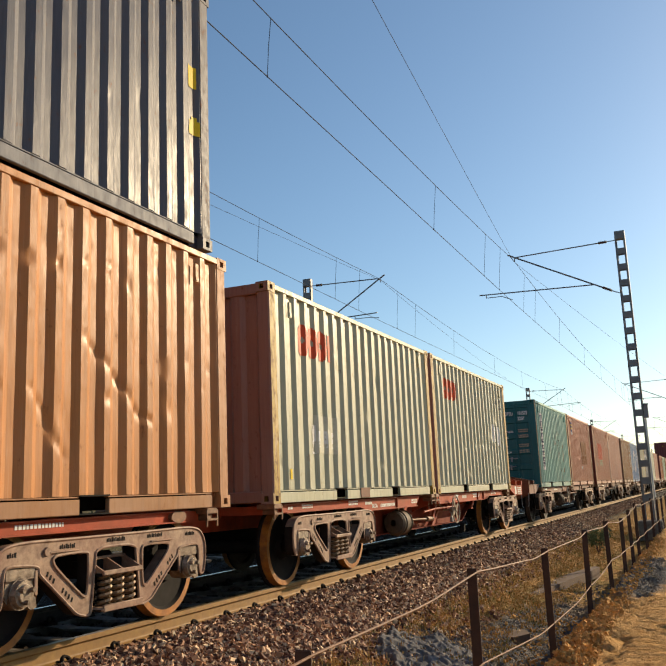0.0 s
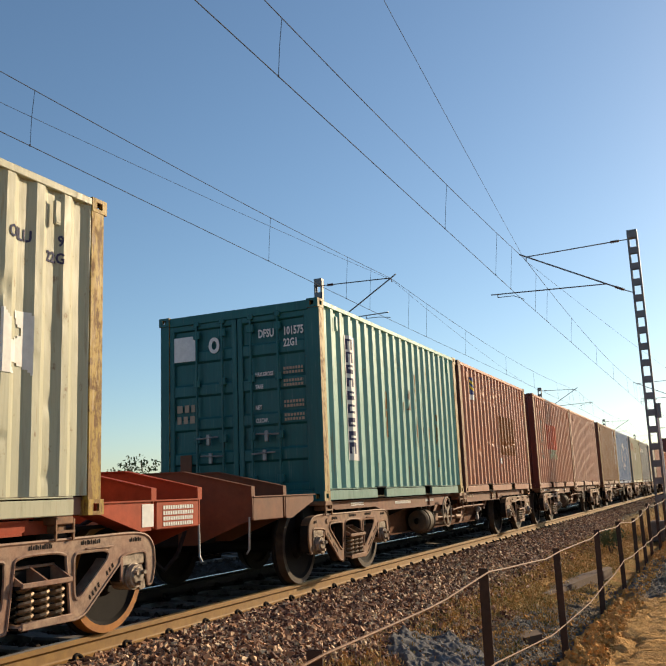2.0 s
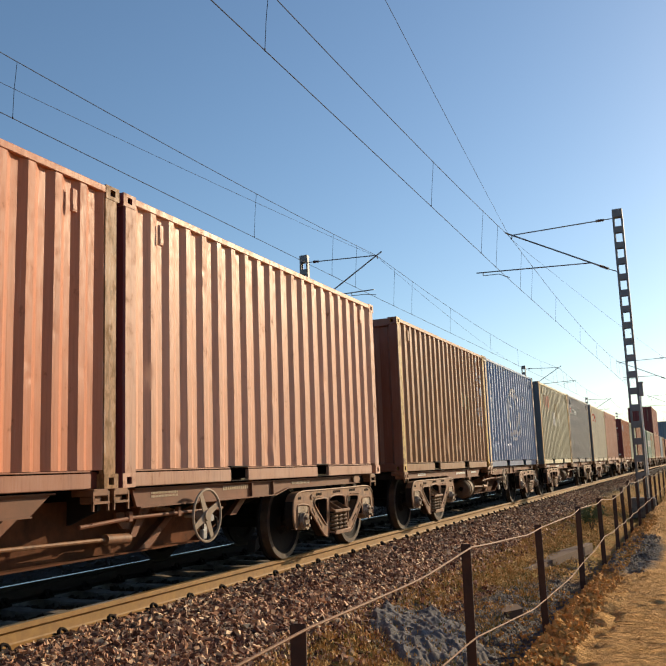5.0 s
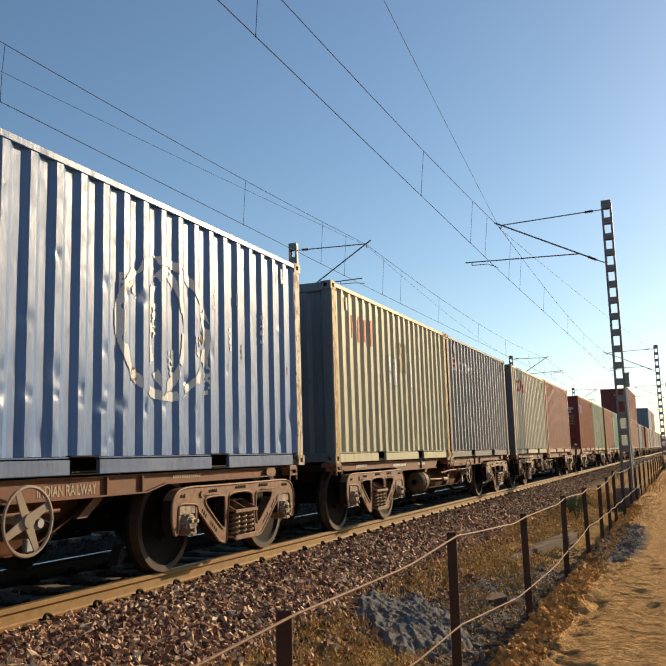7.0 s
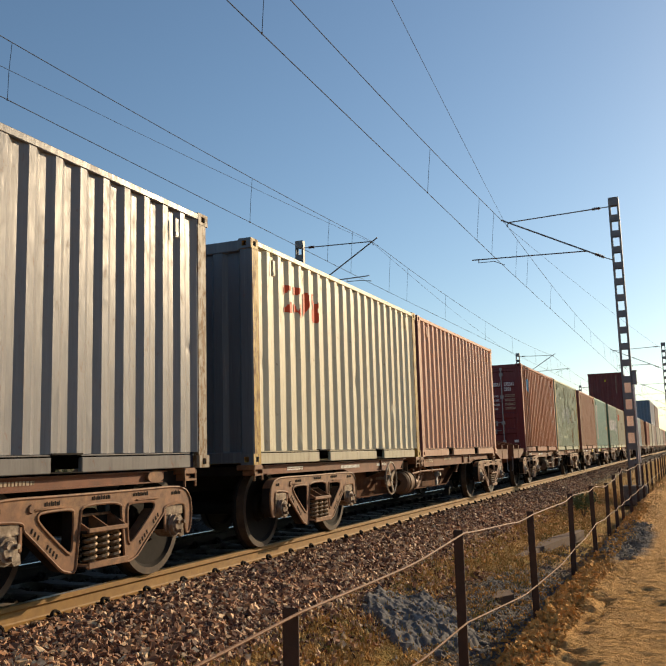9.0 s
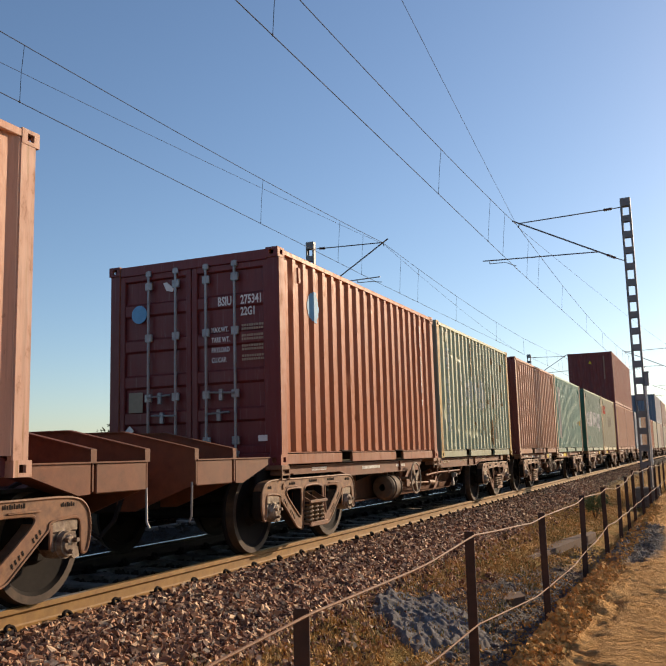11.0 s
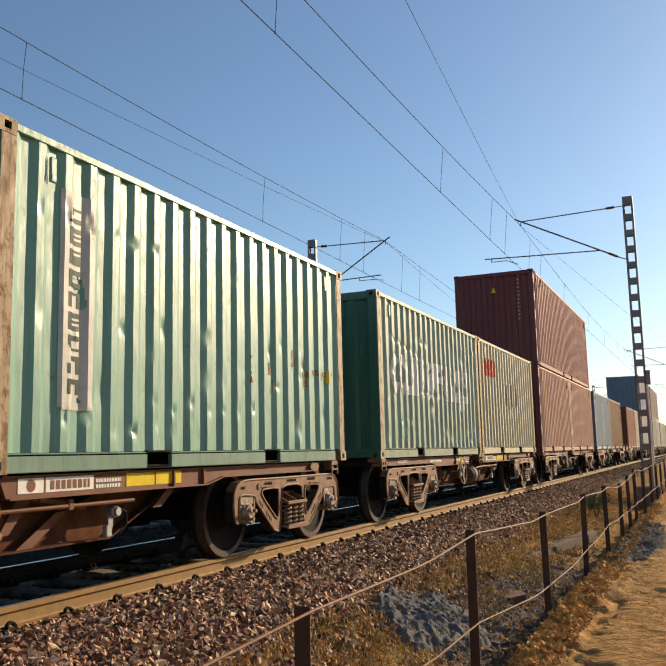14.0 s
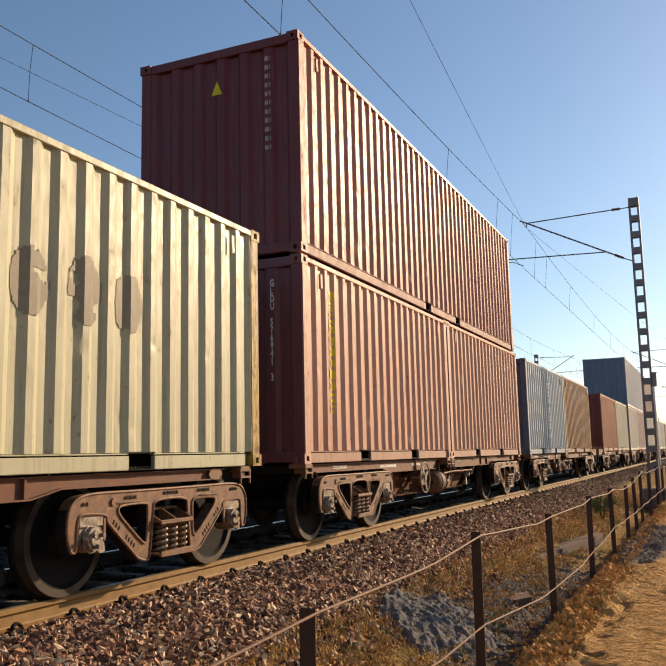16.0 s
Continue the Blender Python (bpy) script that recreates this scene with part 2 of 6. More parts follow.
def mat_stones():
    m, nt, b = nodes_of("ballast_stone")
    g = nt.nodes.new("ShaderNodeNewGeometry")
    col = ramp(nt, g.outputs["Random Per Island"], [(0.0, (0.04, 0.016, 0.010)), (0.33, (0.18, 0.074, 0.038)), (0.70, (0.46, 0.225, 0.105)), (1.0, (0.90, 0.66, 0.40))])
    n = noise_of(nt, coords(nt, (1, 1, 1), False), 40, 6)
    nt.links.new(mix(nt, ramp(nt, n, [(0.4, grey(0.0)), (0.75, grey(0.45))]), col, (0.07, 0.035, 0.02)), b.inputs["Base Color"])
    b.inputs["Roughness"].default_value = 0.75
    bump(nt, b, n, 0.4, 0.006)
    return m


def spoil_shade(nt, value):
    """Full inside, fading out at a ragged rim."""
    r = nt.nodes.new("ShaderNodeMapRange")
    r.inputs["From Min"].default_value, r.inputs["From Max"].default_value = 1.70, 1.3
    nt.links.new(value, r.inputs["Value"])
    return r.outputs["Result"]


def mat_ground():
    """One sheet: track-bed grit, dry grass and earth, and the tan wheel path; split across x, with ragged edges."""
    m, nt, b = nodes_of("ground_earth")
    v = coords(nt, (1, 1, 1), False)
    n1, n2, n3 = noise_of(nt, v, 1.1, 8), noise_of(nt, v, 14, 8, 0.7), noise_of(nt, v, 0.08, 5)
    sep = nt.nodes.new("ShaderNodeSeparateXYZ")
    nt.links.new(v, sep.inputs[0])
    wob = add(nt, "ShaderNodeMath")
    wob.operation = "MULTIPLY_ADD"
    wob.inputs[1].default_value = 1.1
    nt.links.new(n1, wob.inputs[0])
    nt.links.new(sep.outputs["X"], wob.inputs[2])
    dirt = mix(nt, ramp(nt, n2, [(0.3, grey(0)), (0.7, grey(1))]), (0.54, 0.28, 0.098), (0.88, 0.535, 0.215))
    soil = mix(nt, ramp(nt, n2, [(0.3, grey(0)), (0.7, grey(1))]), (0.31, 0.17, 0.058), (0.57, 0.335, 0.12))
    weed = mix(nt, ramp(nt, n1, [(0.45, grey(0)), (0.62, grey(0.6))]), soil, (0.26, 0.21, 0.065))
    # Bed grit kept near black: the train's shade is in this colour.
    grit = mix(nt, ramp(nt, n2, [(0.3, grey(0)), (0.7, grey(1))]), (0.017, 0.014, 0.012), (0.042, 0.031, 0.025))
    field = mix(nt, ramp(nt, n3, [(0.4, grey(0)), (0.6, grey(1))]), (0.28, 0.20, 0.10), (0.14, 0.13, 0.05))

    def step(lo, hi):
        r = nt.nodes.new("ShaderNodeMapRange")
        r.inputs["From Min"].default_value, r.inputs["From Max"].default_value = lo, hi
        nt.links.new(wob.outputs[0], r.inputs["Value"])
        return r.outputs["Result"]
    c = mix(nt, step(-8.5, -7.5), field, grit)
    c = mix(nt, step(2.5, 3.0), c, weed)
    c = mix(nt, step(4.2, 4.55), c, dirt)
    # Grey patches; the middle one puts the bank's shade on the ditch floor.
    for cx, cy, rx, ry in ((2.7, 9.3, 0.8, 1.5), (3.5, 11.4, 0.62, 3.6), (4.5, 15.3, 0.4, 2.9)):
        mp = nt.nodes.new("ShaderNodeMapping")
        mp.inputs["Location"].default_value = (-cx / rx, -cy / ry, 0)
        mp.inputs["Scale"].default_value = (1 / rx, 1 / ry, 0)
        nt.links.new(v, mp.inputs["Vector"])
        ln = nt.nodes.new("ShaderNodeVectorMath")
        ln.operation = "LENGTH"
        nt.links.new(mp.outputs["Vector"], ln.inputs[0])
        sm = add(nt, "ShaderNodeMath")
        sm.operation = "MULTIPLY_ADD"
        sm.inputs[1].default_value = 1.0
        nt.links.new(n1, sm.inputs[0])
        nt.links.new(ln.outputs["Value"], sm.inputs[2])
        c = mix(nt, spoil_shade(nt, sm.outputs[0]), c, mix(nt, ramp(nt, n2, [(0.3, grey(0)), (0.7, grey(1))]), (0.085, 0.078, 0.076), (0.22, 0.205, 0.195)))
    nt.links.new(c, b.inputs["Base Color"])
    b.inputs["Roughness"].default_value = 0.95
    b.inputs["Specular IOR Level"].default_value = 0.1
    rut = noise_of(nt, coords(nt, (2.6, 11, 1), False), 1.5, 8, 0.7)
    both = nt.nodes.new("ShaderNodeMath")
    both.operation = "ADD"
    nt.links.new(n2, both.inputs[0])
    nt.links.new(rut, both.inputs[1])
    tread = noise_of(nt, coords(nt, (6, 22, 1), False), 1.3, 6, 0.7)
    crest = nt.nodes.new("ShaderNodeMath")
    crest.operation = "MULTIPLY_ADD"
    crest.inputs[1].default_value = 1.0
    nt.links.new(ramp(nt, tread, [(0.42, grey(0)), (0.58, grey(1))]), crest.inputs[0])
    nt.links.new(both.outputs[0], crest.inputs[2])
    bump(nt, b, crest.outputs[0], 1.0, 0.05)
    return m


def mat_blades(name, a, c):
    m, nt, b = nodes_of(name)
    g = nt.nodes.new("ShaderNodeNewGeometry")
    nt.links.new(ramp(nt, g.outputs["Random Per Island"], [(0.0, a), (1.0, c)]), b.inputs["Base Color"])
    b.inputs["Roughness"].default_value = 0.8
    return m


# Oil stain plus the shade beneath the wagons, both in the base colour.
M_OILY_SHADE = worn("oily_shaded_stone", (0.075, 0.055, 0.042), (0.022, 0.017, 0.013), 9, 0.9, spec=0.1)
M_ORANGEWHEEL = worn("wheel_orange_primer", (0.50, 0.19, 0.025), (0.16, 0.065, 0.02), 8, 0.55)
M_STONE, M_GROUND = mat_stones(), mat_ground()
M_DRY = mat_blades("dry_grass", (0.36, 0.19, 0.05), (0.68, 0.44, 0.15))
M_WEED = mat_blades("green_weed", (0.09, 0.10, 0.02), (0.26, 0.22, 0.05))
M_LEAF = mat_blades("bush_leaf", (0.06, 0.085, 0.025), (0.14, 0.15, 0.05))
M_BARK = worn("bark", (0.16, 0.11, 0.08), (0.08, 0.055, 0.04), 10, 0.9)
M_CLOD = worn("earth_clod", (0.74, 0.42, 0.14), (0.42, 0.21, 0.07), 12, 0.95, bstr=0.8, bdist=0.012, spec=0.1)
M_RUBBLE = worn("grey_rubble", (0.17, 0.158, 0.155), (0.06, 0.057, 0.059), 7, 0.95, bstr=0.8, bdist=0.02)

# ---- mesh building ----
class Shape:
    """Collects boxes, prisms and tubes into one mesh."""

    def __init__(self):
        self.v, self.f, self.mi, self.slot = [], [], [], 0

    def put(self, verts, faces):
        o = len(self.v)
        self.v += [tuple(p) for p in verts]
        self.f += [tuple(i + o for i in q) for q in faces]
        self.mi += [self.slot] * len(faces)
        return self

    def box(self, x0, x1, y0, y1, z0, z1, c=0.0):
        """A box with chamfered edges (c)."""
        if c <= 0:
            v = [(x, y, z) for x in (x0, x1) for y in (y0, y1) for z in (z0, z1)]
            return self.put(v, [(0, 1, 3, 2), (4, 6, 7, 5), (0, 4, 5, 1), (2, 3, 7, 6), (0, 2, 6, 4), (1, 5, 7, 3)])
        c = min(c, (x1 - x0) / 2.1, (y1 - y0) / 2.1, (z1 - z0) / 2.1)
        lo, hi = (x0, y0, z0), (x1, y1, z1)
        v, idx = [], {}
        for s in ((a, b, d) for a in (0, 1) for b in (0, 1) for d in (0, 1)):
            for ax in range(3):
                p = [(hi[k] - c if s[k] else lo[k] + c) for k in range(3)]
                p[ax] = hi[ax] if s[ax] else lo[ax]
                idx[s, ax] = len(v)
                v.append(p)
        f = []
        for ax in range(3):
            b, d = [k for k in range(3) if k != ax]
            for side in (0, 1):
                q = []
                for e, g in ((0, 0), (1, 0), (1, 1), (0, 1)):
                    s = [0, 0, 0]
                    s[ax], s[b], s[d] = side, e, g
                    q.append(idx[tuple(s), ax])
                f.append(q)
            for e in (0, 1):
                for g in (0, 1):
                    s0, s1 = [0, 0, 0], [0, 0, 0]
                    s0[b], s0[d], s1[b], s1[d] = e, g, e, g
                    s0[ax], s1[ax] = 0, 1
                    f.append([idx[tuple(s0), b], idx[tuple(s1), b], idx[tuple(s1), d], idx[tuple(s0), d]])
        for s in ((a, b, d) for a in (0, 1) for b in (0, 1) for d in (0, 1)):
            f.append([idx[s, 0], idx[s, 1], idx[s, 2]])
        return self.put(v, f)

    def prism(self, outline, axis, lo, hi):
        """An outline of (a, b) pairs in the two other axes, pushed from lo to hi along axis."""
        n = len(outline)

        def at(a, b, w):
            return {0: (w, a, b), 1: (a, w, b), 2: (a, b, w)}[axis]
        v = [at(a, b, lo) for a, b in outline] + [at(a, b, hi) for a, b in outline]
        f = [tuple(range(n - 1, -1, -1)), tuple(range(n, 2 * n))]
        f += [(i, (i + 1) % n, n + (i + 1) % n, n + i) for i in range(n)]
        return self.put(v, f)

    def ring(self, outer, inner, axis, lo, hi):
        """A plate with a hole: outlines with equally many points."""
        n = len(outer)

        def at(a, b, w):
            return {0: (w, a, b), 1: (a, w, b), 2: (a, b, w)}[axis]
        v = [at(a, b, w) for w in (lo, hi) for o in (outer, inner) for a, b in o]
        f = []
        for i in range(n):
            j = (i + 1) % n
            f += [(i, j, n + j, n + i), (2 * n + i, 3 * n + i, 3 * n + j, 2 * n + j), (i, 2 * n + i, 2 * n + j, j), (n + i, n + j, 3 * n + j, 3 * n + i)]
        return self.put(v, f)

    def tube(self, path, r, n=8, closed=False):
        pts = [Vector(p) for p in path]
        m = len(pts)
        rr = r if isinstance(r, (list, tuple)) else [r] * m
        v, up = [], None
        for i, p in enumerate(pts):
            a = pts[(i - 1) % m] if closed or i else p
            b = pts[(i + 1) % m] if closed or i < m - 1 else p
            d = (b - a).normalized()
            if up is None:
                up = d.orthogonal().normalized()
            up = (up - d * up.dot(d)).normalized()
            w = d.cross(up)
            v += [p + (up * math.cos(k * 2 * math.pi / n) + w * math.sin(k * 2 * math.pi / n)) * rr[i] for k in range(n)]
        f = []
        for i in range(m if closed else m - 1):
            o, q = i * n, ((i + 1) % m) * n
            f += [(o + k, o + (k + 1) % n, q + (k + 1) % n, q + k) for k in range(n)]
        if not closed:
            f += [tuple(range(n - 1, -1, -1)), tuple(range((m - 1) * n, m * n))]
        return self.put(v, f)

    def disc(self, x0, x1, y, z, r, n=24, r1=None):
        """A round of axis x from x0 to x1."""
        r1 = r if r1 is None else r1
        v = [(x, y + q * math.cos(k * 2 * math.pi / n), z + q * math.sin(k * 2 * math.pi / n)) for x, q in ((x0, r), (x1, r1)) for k in range(n)]
        f = [tuple(range(n)), tuple(range(2 * n - 1, n - 1, -1))] + [(k, n + k, n + (k + 1) % n, (k + 1) % n) for k in range(n)]
        return self.put(v, f)

    def mesh(self, name, smooth=False):
        me = bpy.data.meshes.new(name)
        me.from_pydata(self.v, [], self.f)
        me.polygons.foreach_set("material_index", self.mi)
        if smooth:
            me.polygons.foreach_set("use_smooth", [True] * len(self.f))
        bm = bmesh.new()
        bm.from_mesh(me)
        bmesh.ops.recalc_face_normals(bm, faces=bm.faces)
        bm.to_mesh(me)
        bm.free()
        me.update()
        return me


def part(name, shape, material, parent=None, label="", at=None):
    """Links a Shape or a mesh as one object with its material, under a thing or a part."""
    me = shape.mesh(name) if isinstance(shape, Shape) else shape
    mats = material if isinstance(material, (list, tuple)) else [material]
    while len(me.materials) < len(mats):
        me.materials.append(None)
    ob = new(name, me)
    for slot, m in zip(ob.material_slots, mats):
        slot.link = "OBJECT"
        slot.material = m
    if parent:
        ob.parent = parent
    if at is not None:
        ob.matrix_basis = at
    if label:
        ob["label"] = label
    if name in ("writing", "dark_writing", "rust_streaks", "bare_patch", "white_code", "dark_letters", "yellow_letters", "cast_mark"):
        ob["kind"] = "stuff"
    return ob


def smoothed(me, angle=40):
    me.polygons.foreach_set("use_smooth", [True] * len(me.polygons))
    me.set_sharp_from_angle(angle=radians(angle))
    return me


def words(text, size, bold=0.0):
    """A flat mesh of lettering in the built-in font, in the x-y plane, 2 mm thick."""
    cu = bpy.data.curves.new("lettering", "FONT")
    cu.body, cu.size, cu.extrude, cu.offset, cu.resolution_u = text, size, 0.001, bold, 2
    ob = bpy.data.objects.new("lettering", cu)
    me = bpy.data.meshes.new_from_object(ob)
    bpy.data.objects.remove(ob)
    bpy.data.curves.remove(cu)
    return me


# faces of a thing: words on its side (+x) read along +y ... towards -y they face the ends
SIDE = Matrix(((0, 0, 1, 0), (1, 0, 0, 0), (0, 1, 0, 0), (0, 0, 0, 1)))
END = Matrix(((1, 0, 0, 0), (0, 0, -1, 0), (0, 1, 0, 0), (0, 0, 0, 1)))

# ---- the train's run ----
SPEED, GAIN = 7.777, 0.0239


def gone(t):
    return SPEED * t + GAIN * t * t / 2


# ---- ground ----
def level(x, y):
    """The ground's height across the line: bed, shoulder, ditch, bank and path."""
    n = noise.noise((x * 0.9, y * 0.45, 0.3))
    n2 = noise.noise((x * 3.1, y * 2.6, 7.1))
    n3 = noise.noise((x * 9.0, y * 9.0, 3.7))
    pts = ((-60, -1.1), (-12, -0.95), (-9.2, -0.75), (-7.6, -0.26), (-3.6, -0.26), (-2.65, -0.36), (-1.7, -0.27), (0.92, -0.25), (0.99, -0.172), (1.2, -0.172), (1.65, -0.21), (2.35, -0.50), (2.9, -0.70),
           (3.2, -0.84), (3.45, -0.97), (3.85, -1.03), (4.0, -0.95), (4.11, -0.66), (4.22, -0.50), (4.45, -0.48), (4.7, -0.505), (5.4, -0.53), (8, -0.50), (11, -0.46), (60, -0.6))
    z = pts[0][1] if x < pts[0][0] else pts[-1][1]
    for (a, za), (b, zb) in zip(pts, pts[1:]):
        if a <= x <= b:
            k = (x - a) / (b - a)
            z = za + (zb - za) * k
            break
    rough = 0.02
    if 2.2 < x < 4.0:
        rough = 0.07
    if 3.8 <= x < 4.75:
        rough = 0.10
    if 4.75 <= x < 7:
        rough = 0.035
    far = 1.0 if y < 60 else 0.3
    if x > 4.45:
        z += min(1, (x - 4.45) / 0.3) * far * (0.012 * noise.noise((x * 0.9, y * 6.0, 5.0)) + 0.02 * noise.noise((x * 1.8, y * 15.0, 9.0)) + 0.012 * noise.noise((x * 5.0, y * 24.0, 2.0)))
    if 3.75 < x < 4.75:
        z += far * 0.08 * max(0.0, 1 - abs(x - 4.25) / 0.4) * (abs(noise.noise((x * 5.5, y * 4.5, 2.2))) * 2 - 0.5)
    for cx, cy, rx, ry, up in ((3.1, 10.6, 0.35, 1.2, 0.08),):
        e = ((x - cx) / rx) ** 2 + ((y - cy) / ry) ** 2
        if e < 2.5:
            z += up * math.exp(-e * e) * (0.75 + 0.9 * abs(noise.noise((x * 4.2, y * 3.1, 6.0))) + 0.5 * noise.noise((x * 9, y * 8, 4.0)))
    return z + far * (rough * n + rough * 0.6 * n2 + (0.55 * rough * n3 + 0.3 * rough * noise.noise((x * 23.0, y * 19.0, 1.7)) if x > 1.4 else 0))


def ground_sheet():
    def steps(spans):
        out = []
        for a, b, d in spans:
            k = max(1, round((b - a) / d))
            out += [a + (b - a) * i / k for i in range(k)]
        return out + [spans[-1][1]]
    xs = steps([(-2500, -300, 550), (-300, -60, 60), (-60, -14, 12), (-14, 1.4, 0.7), (1.4, 2.2, 0.1), (2.2, 5.6, 0.045), (5.6, 9, 0.3), (9, 40, 4), (40, 300, 65), (300, 2500, 550)])
    ys = steps([(-300, -20, 40), (-20, -6, 2), (-6, 2, 0.2), (2, 13, 0.04), (13, 26, 0.1), (26, 60, 0.6), (60, 160, 5), (160, 600, 40), (600, 3500, 480)])
    me = bpy.data.meshes.new("ground")
    verts = [(x, y, level(x, y)) for y in ys for x in xs]
    w = len(xs)
    me.from_pydata(verts, [], [(j * w + i, j * w + i + 1, (j + 1) * w + i + 1, (j + 1) * w + i) for j in range(len(ys) - 1) for i in range(w - 1)])
    smoothed(me, 60)
    tagged(part("ground", me, M_GROUND), "bare tan earth with dry grass, a ditch and a wheel path", "ground", kind="structure")


ground_sheet()

RAIL = [(-0.075, -0.172), (0.075, -0.172), (0.075, -0.160), (0.012, -0.138), (0.0085, -0.125), (0.0085, -0.055), (0.036, -0.037), (0.036, -0.006), (0.029, 0.0)]
RAIL = RAIL + [(-a, b) for a, b in reversed(RAIL[2:])]


def rails():
    for cx in (0.0, -5.3):
        for side in (-1, 1):
            sh = Shape()
            sh.prism([(cx + side * 0.874 + a, b) for a, b in RAIL], 1, -60.0, 1500.0)
            near = cx == 0.0 and side == 1
            me = sh.mesh("rail")
            for pl in me.polygons:
                if pl.normal.z > 0.9 and pl.center.z > -0.003:
                    pl.material_index = 1
            tagged(part("rail", me, [M_RAIL, M_RAILTOP] if near else [M_RAILDARK, M_RAILBRIGHT]), "brown rusty flat-bottomed steel rail on concrete sleepers" if near else "steel rail coloured dark for shade, with a polished running face", "rail", "rails of the line", "structure")


rails()


def sleepers():
    """Concrete sleepers with four spring clips each."""
    body = Shape()
    for s in (-1, 1):
        body.prism([(s * 0.55, -0.36), (s * 1.37, -0.36), (s * 1.36, -0.20), (s * 1.12, -0.176), (s * 0.62, -0.176), (s * 0.5, -0.19)], 1, -0.11, 0.11)
    body.box(-0.52, 0.52, -0.10, 0.10, -0.36, -0.19, 0.02)
    body = body.mesh("sleeper")
    clip = Shape()
    arc = [(0.035 + 0.012 * k / 12 + 0.015 * math.cos(a), 0.036 * math.sin(a), 0.03 - 0.033 * math.cos(a)) for k, a in enumerate([math.pi * 2 * k / 13 for k in range(13)])]
    clip.tube([(-0.05, -0.02, 0.0)] + arc + [(0.0, 0.03, 0.012), (-0.05, 0.02, 0.012)], 0.013, 6)
    clip.box(-0.03, 0.06, -0.06, 0.06, -0.02, 0.008, 0.004)
    clip = smoothed(clip.mesh("rail_clip"))
    for cx, lo, hi in ((0.0, -24.0, 110.0), (-5.3, 4.0, 40.0)):
        y = lo
        while y < hi:
            sl = part("sleeper", body, M_CONC, at=pose(cx, y, 0))
            tagged(sl, "grey concrete sleeper bedded in ballast with spring clips", "sleeper", "sleepers of the track", "structure")
            if cx == 0.0:
                for x, turn in ((0.955, 0), (0.793, 180), (-0.955, 180), (-0.793, 0)):
                    part("rail_clip", clip, M_CLIP, sl, at=pose(x, 0, -0.16, 0, 0, turn) @ Matrix.Diagonal((1.25, 1.25, 1.05, 1)))
            y += 0.6
    rest = Shape()
    y = 110.0
    while y < 320:
        rest.box(-1.37, 1.37, y - 0.11, y + 0.11, -0.36, -0.185)
        y += 0.6
    tagged(part("far_sleepers", rest, M_CONC), "grey concrete sleepers far along the line", "sleeper", kind="stuff")


sleepers()


def stones(name, boxes, sizes, seed, material, label, lift=0.0):
    """Broken stone strewn over stretches of ground: (x0, x1, y0, y1, count)."""
    rng = np.random.default_rng(seed)
    base = np.array([(x, y, z) for x in (-1, 1) for y in (-1, 1) for z in (-1, 1)], float) * 0.62
    tri = np.array([(0, 1, 3), (0, 3, 2), (4, 6, 7), (4, 7, 5), (0, 4, 5), (0, 5, 1), (2, 3, 7), (2, 7, 6), (0, 2, 6), (0, 6, 4), (1, 5, 7), (1, 7, 3)])
    places = []
    for x0, x1, y0, y1, count in boxes:
        places += [(a, b) for a, b in zip(rng.uniform(x0, x1, count), rng.uniform(y0, y1, count))]
    n = len(places)
    pos = np.array([(x, y, level(x, y)) for x, y in places])
    size = rng.uniform(sizes[0], sizes[1], n) * rng.choice([0.7, 1.0, 1.0, 1.25], n)
    v = np.repeat(base[None], n, 0) * rng.uniform(0.7, 1.25, (n, 8, 1)) + rng.uniform(-0.3, 0.3, (n, 8, 3))
    v = v * rng.uniform(0.3, 1.5, (n, 1, 3))
    q = rng.normal(size=(n, 4))
    q /= np.linalg.norm(q, axis=1)[:, None]
    w, x, y, z = q.T
    rot = np.stack([np.stack([1 - 2 * (y * y + z * z), 2 * (x * y - w * z), 2 * (x * z + w * y)], -1), np.stack([2 * (x * y + w * z), 1 - 2 * (x * x + z * z), 2 * (y * z - w * x)], -1), np.stack([2 * (x * z - w * y), 2 * (y * z + w * x), 1 - 2 * (x * x + y * y)], -1)], 1)
    v = np.einsum("nij,nkj->nki", rot, v) * size[:, None, None] / 2
    pos[:, 2] += size * rng.uniform(-0.1, 0.42, n) + lift
    v = (v + pos[:, None, :]).reshape(-1, 3)
    f = (tri[None] + (np.arange(n) * 8)[:, None, None]).reshape(-1, 3)
    me = bpy.data.meshes.new(name)
    me.from_pydata(v.tolist(), [], f.tolist())
    return tagged(part(name, me, material), label, "ballast", kind="stuff")


# Stones in the train's shade, darkened by their material.
stones("oily_ballast", [(-0.82, 0.82, -14, 3, 4000), (-0.82, 0.82, 3, 20, 6000), (-0.82, 0.82, 20, 60, 4000), (-4.3, -0.95, 8, 40, 3000)], (0.05, 0.085), 13, M_OILY_SHADE, "oil-stained ballast between the rails, darkened for the train's shade")
stones("ballast", [(0.98, 2.35, -14, 2.5, 14000), (0.98, 2.35, 2.5, 9, 30000), (0.98, 2.3, 9, 18, 26000), (0.97, 2.15, 18, 34, 15000), (0.97, 1.95, 34, 70, 8000), (2.2, 2.9, 2.5, 12, 2600), (2.1, 2.6, 12, 24, 1500)],
       (0.028, 0.057), 3, M_STONE, "broken brown and grey stone ballast under the rails")

# ---- containers ----
W2, POST, L20, H20 = 1.219, 0.15, 6.2, 2.556
cache = {}


def kept(key, make):
    if key not in cache:
        cache[key] = make()
    return cache[key]


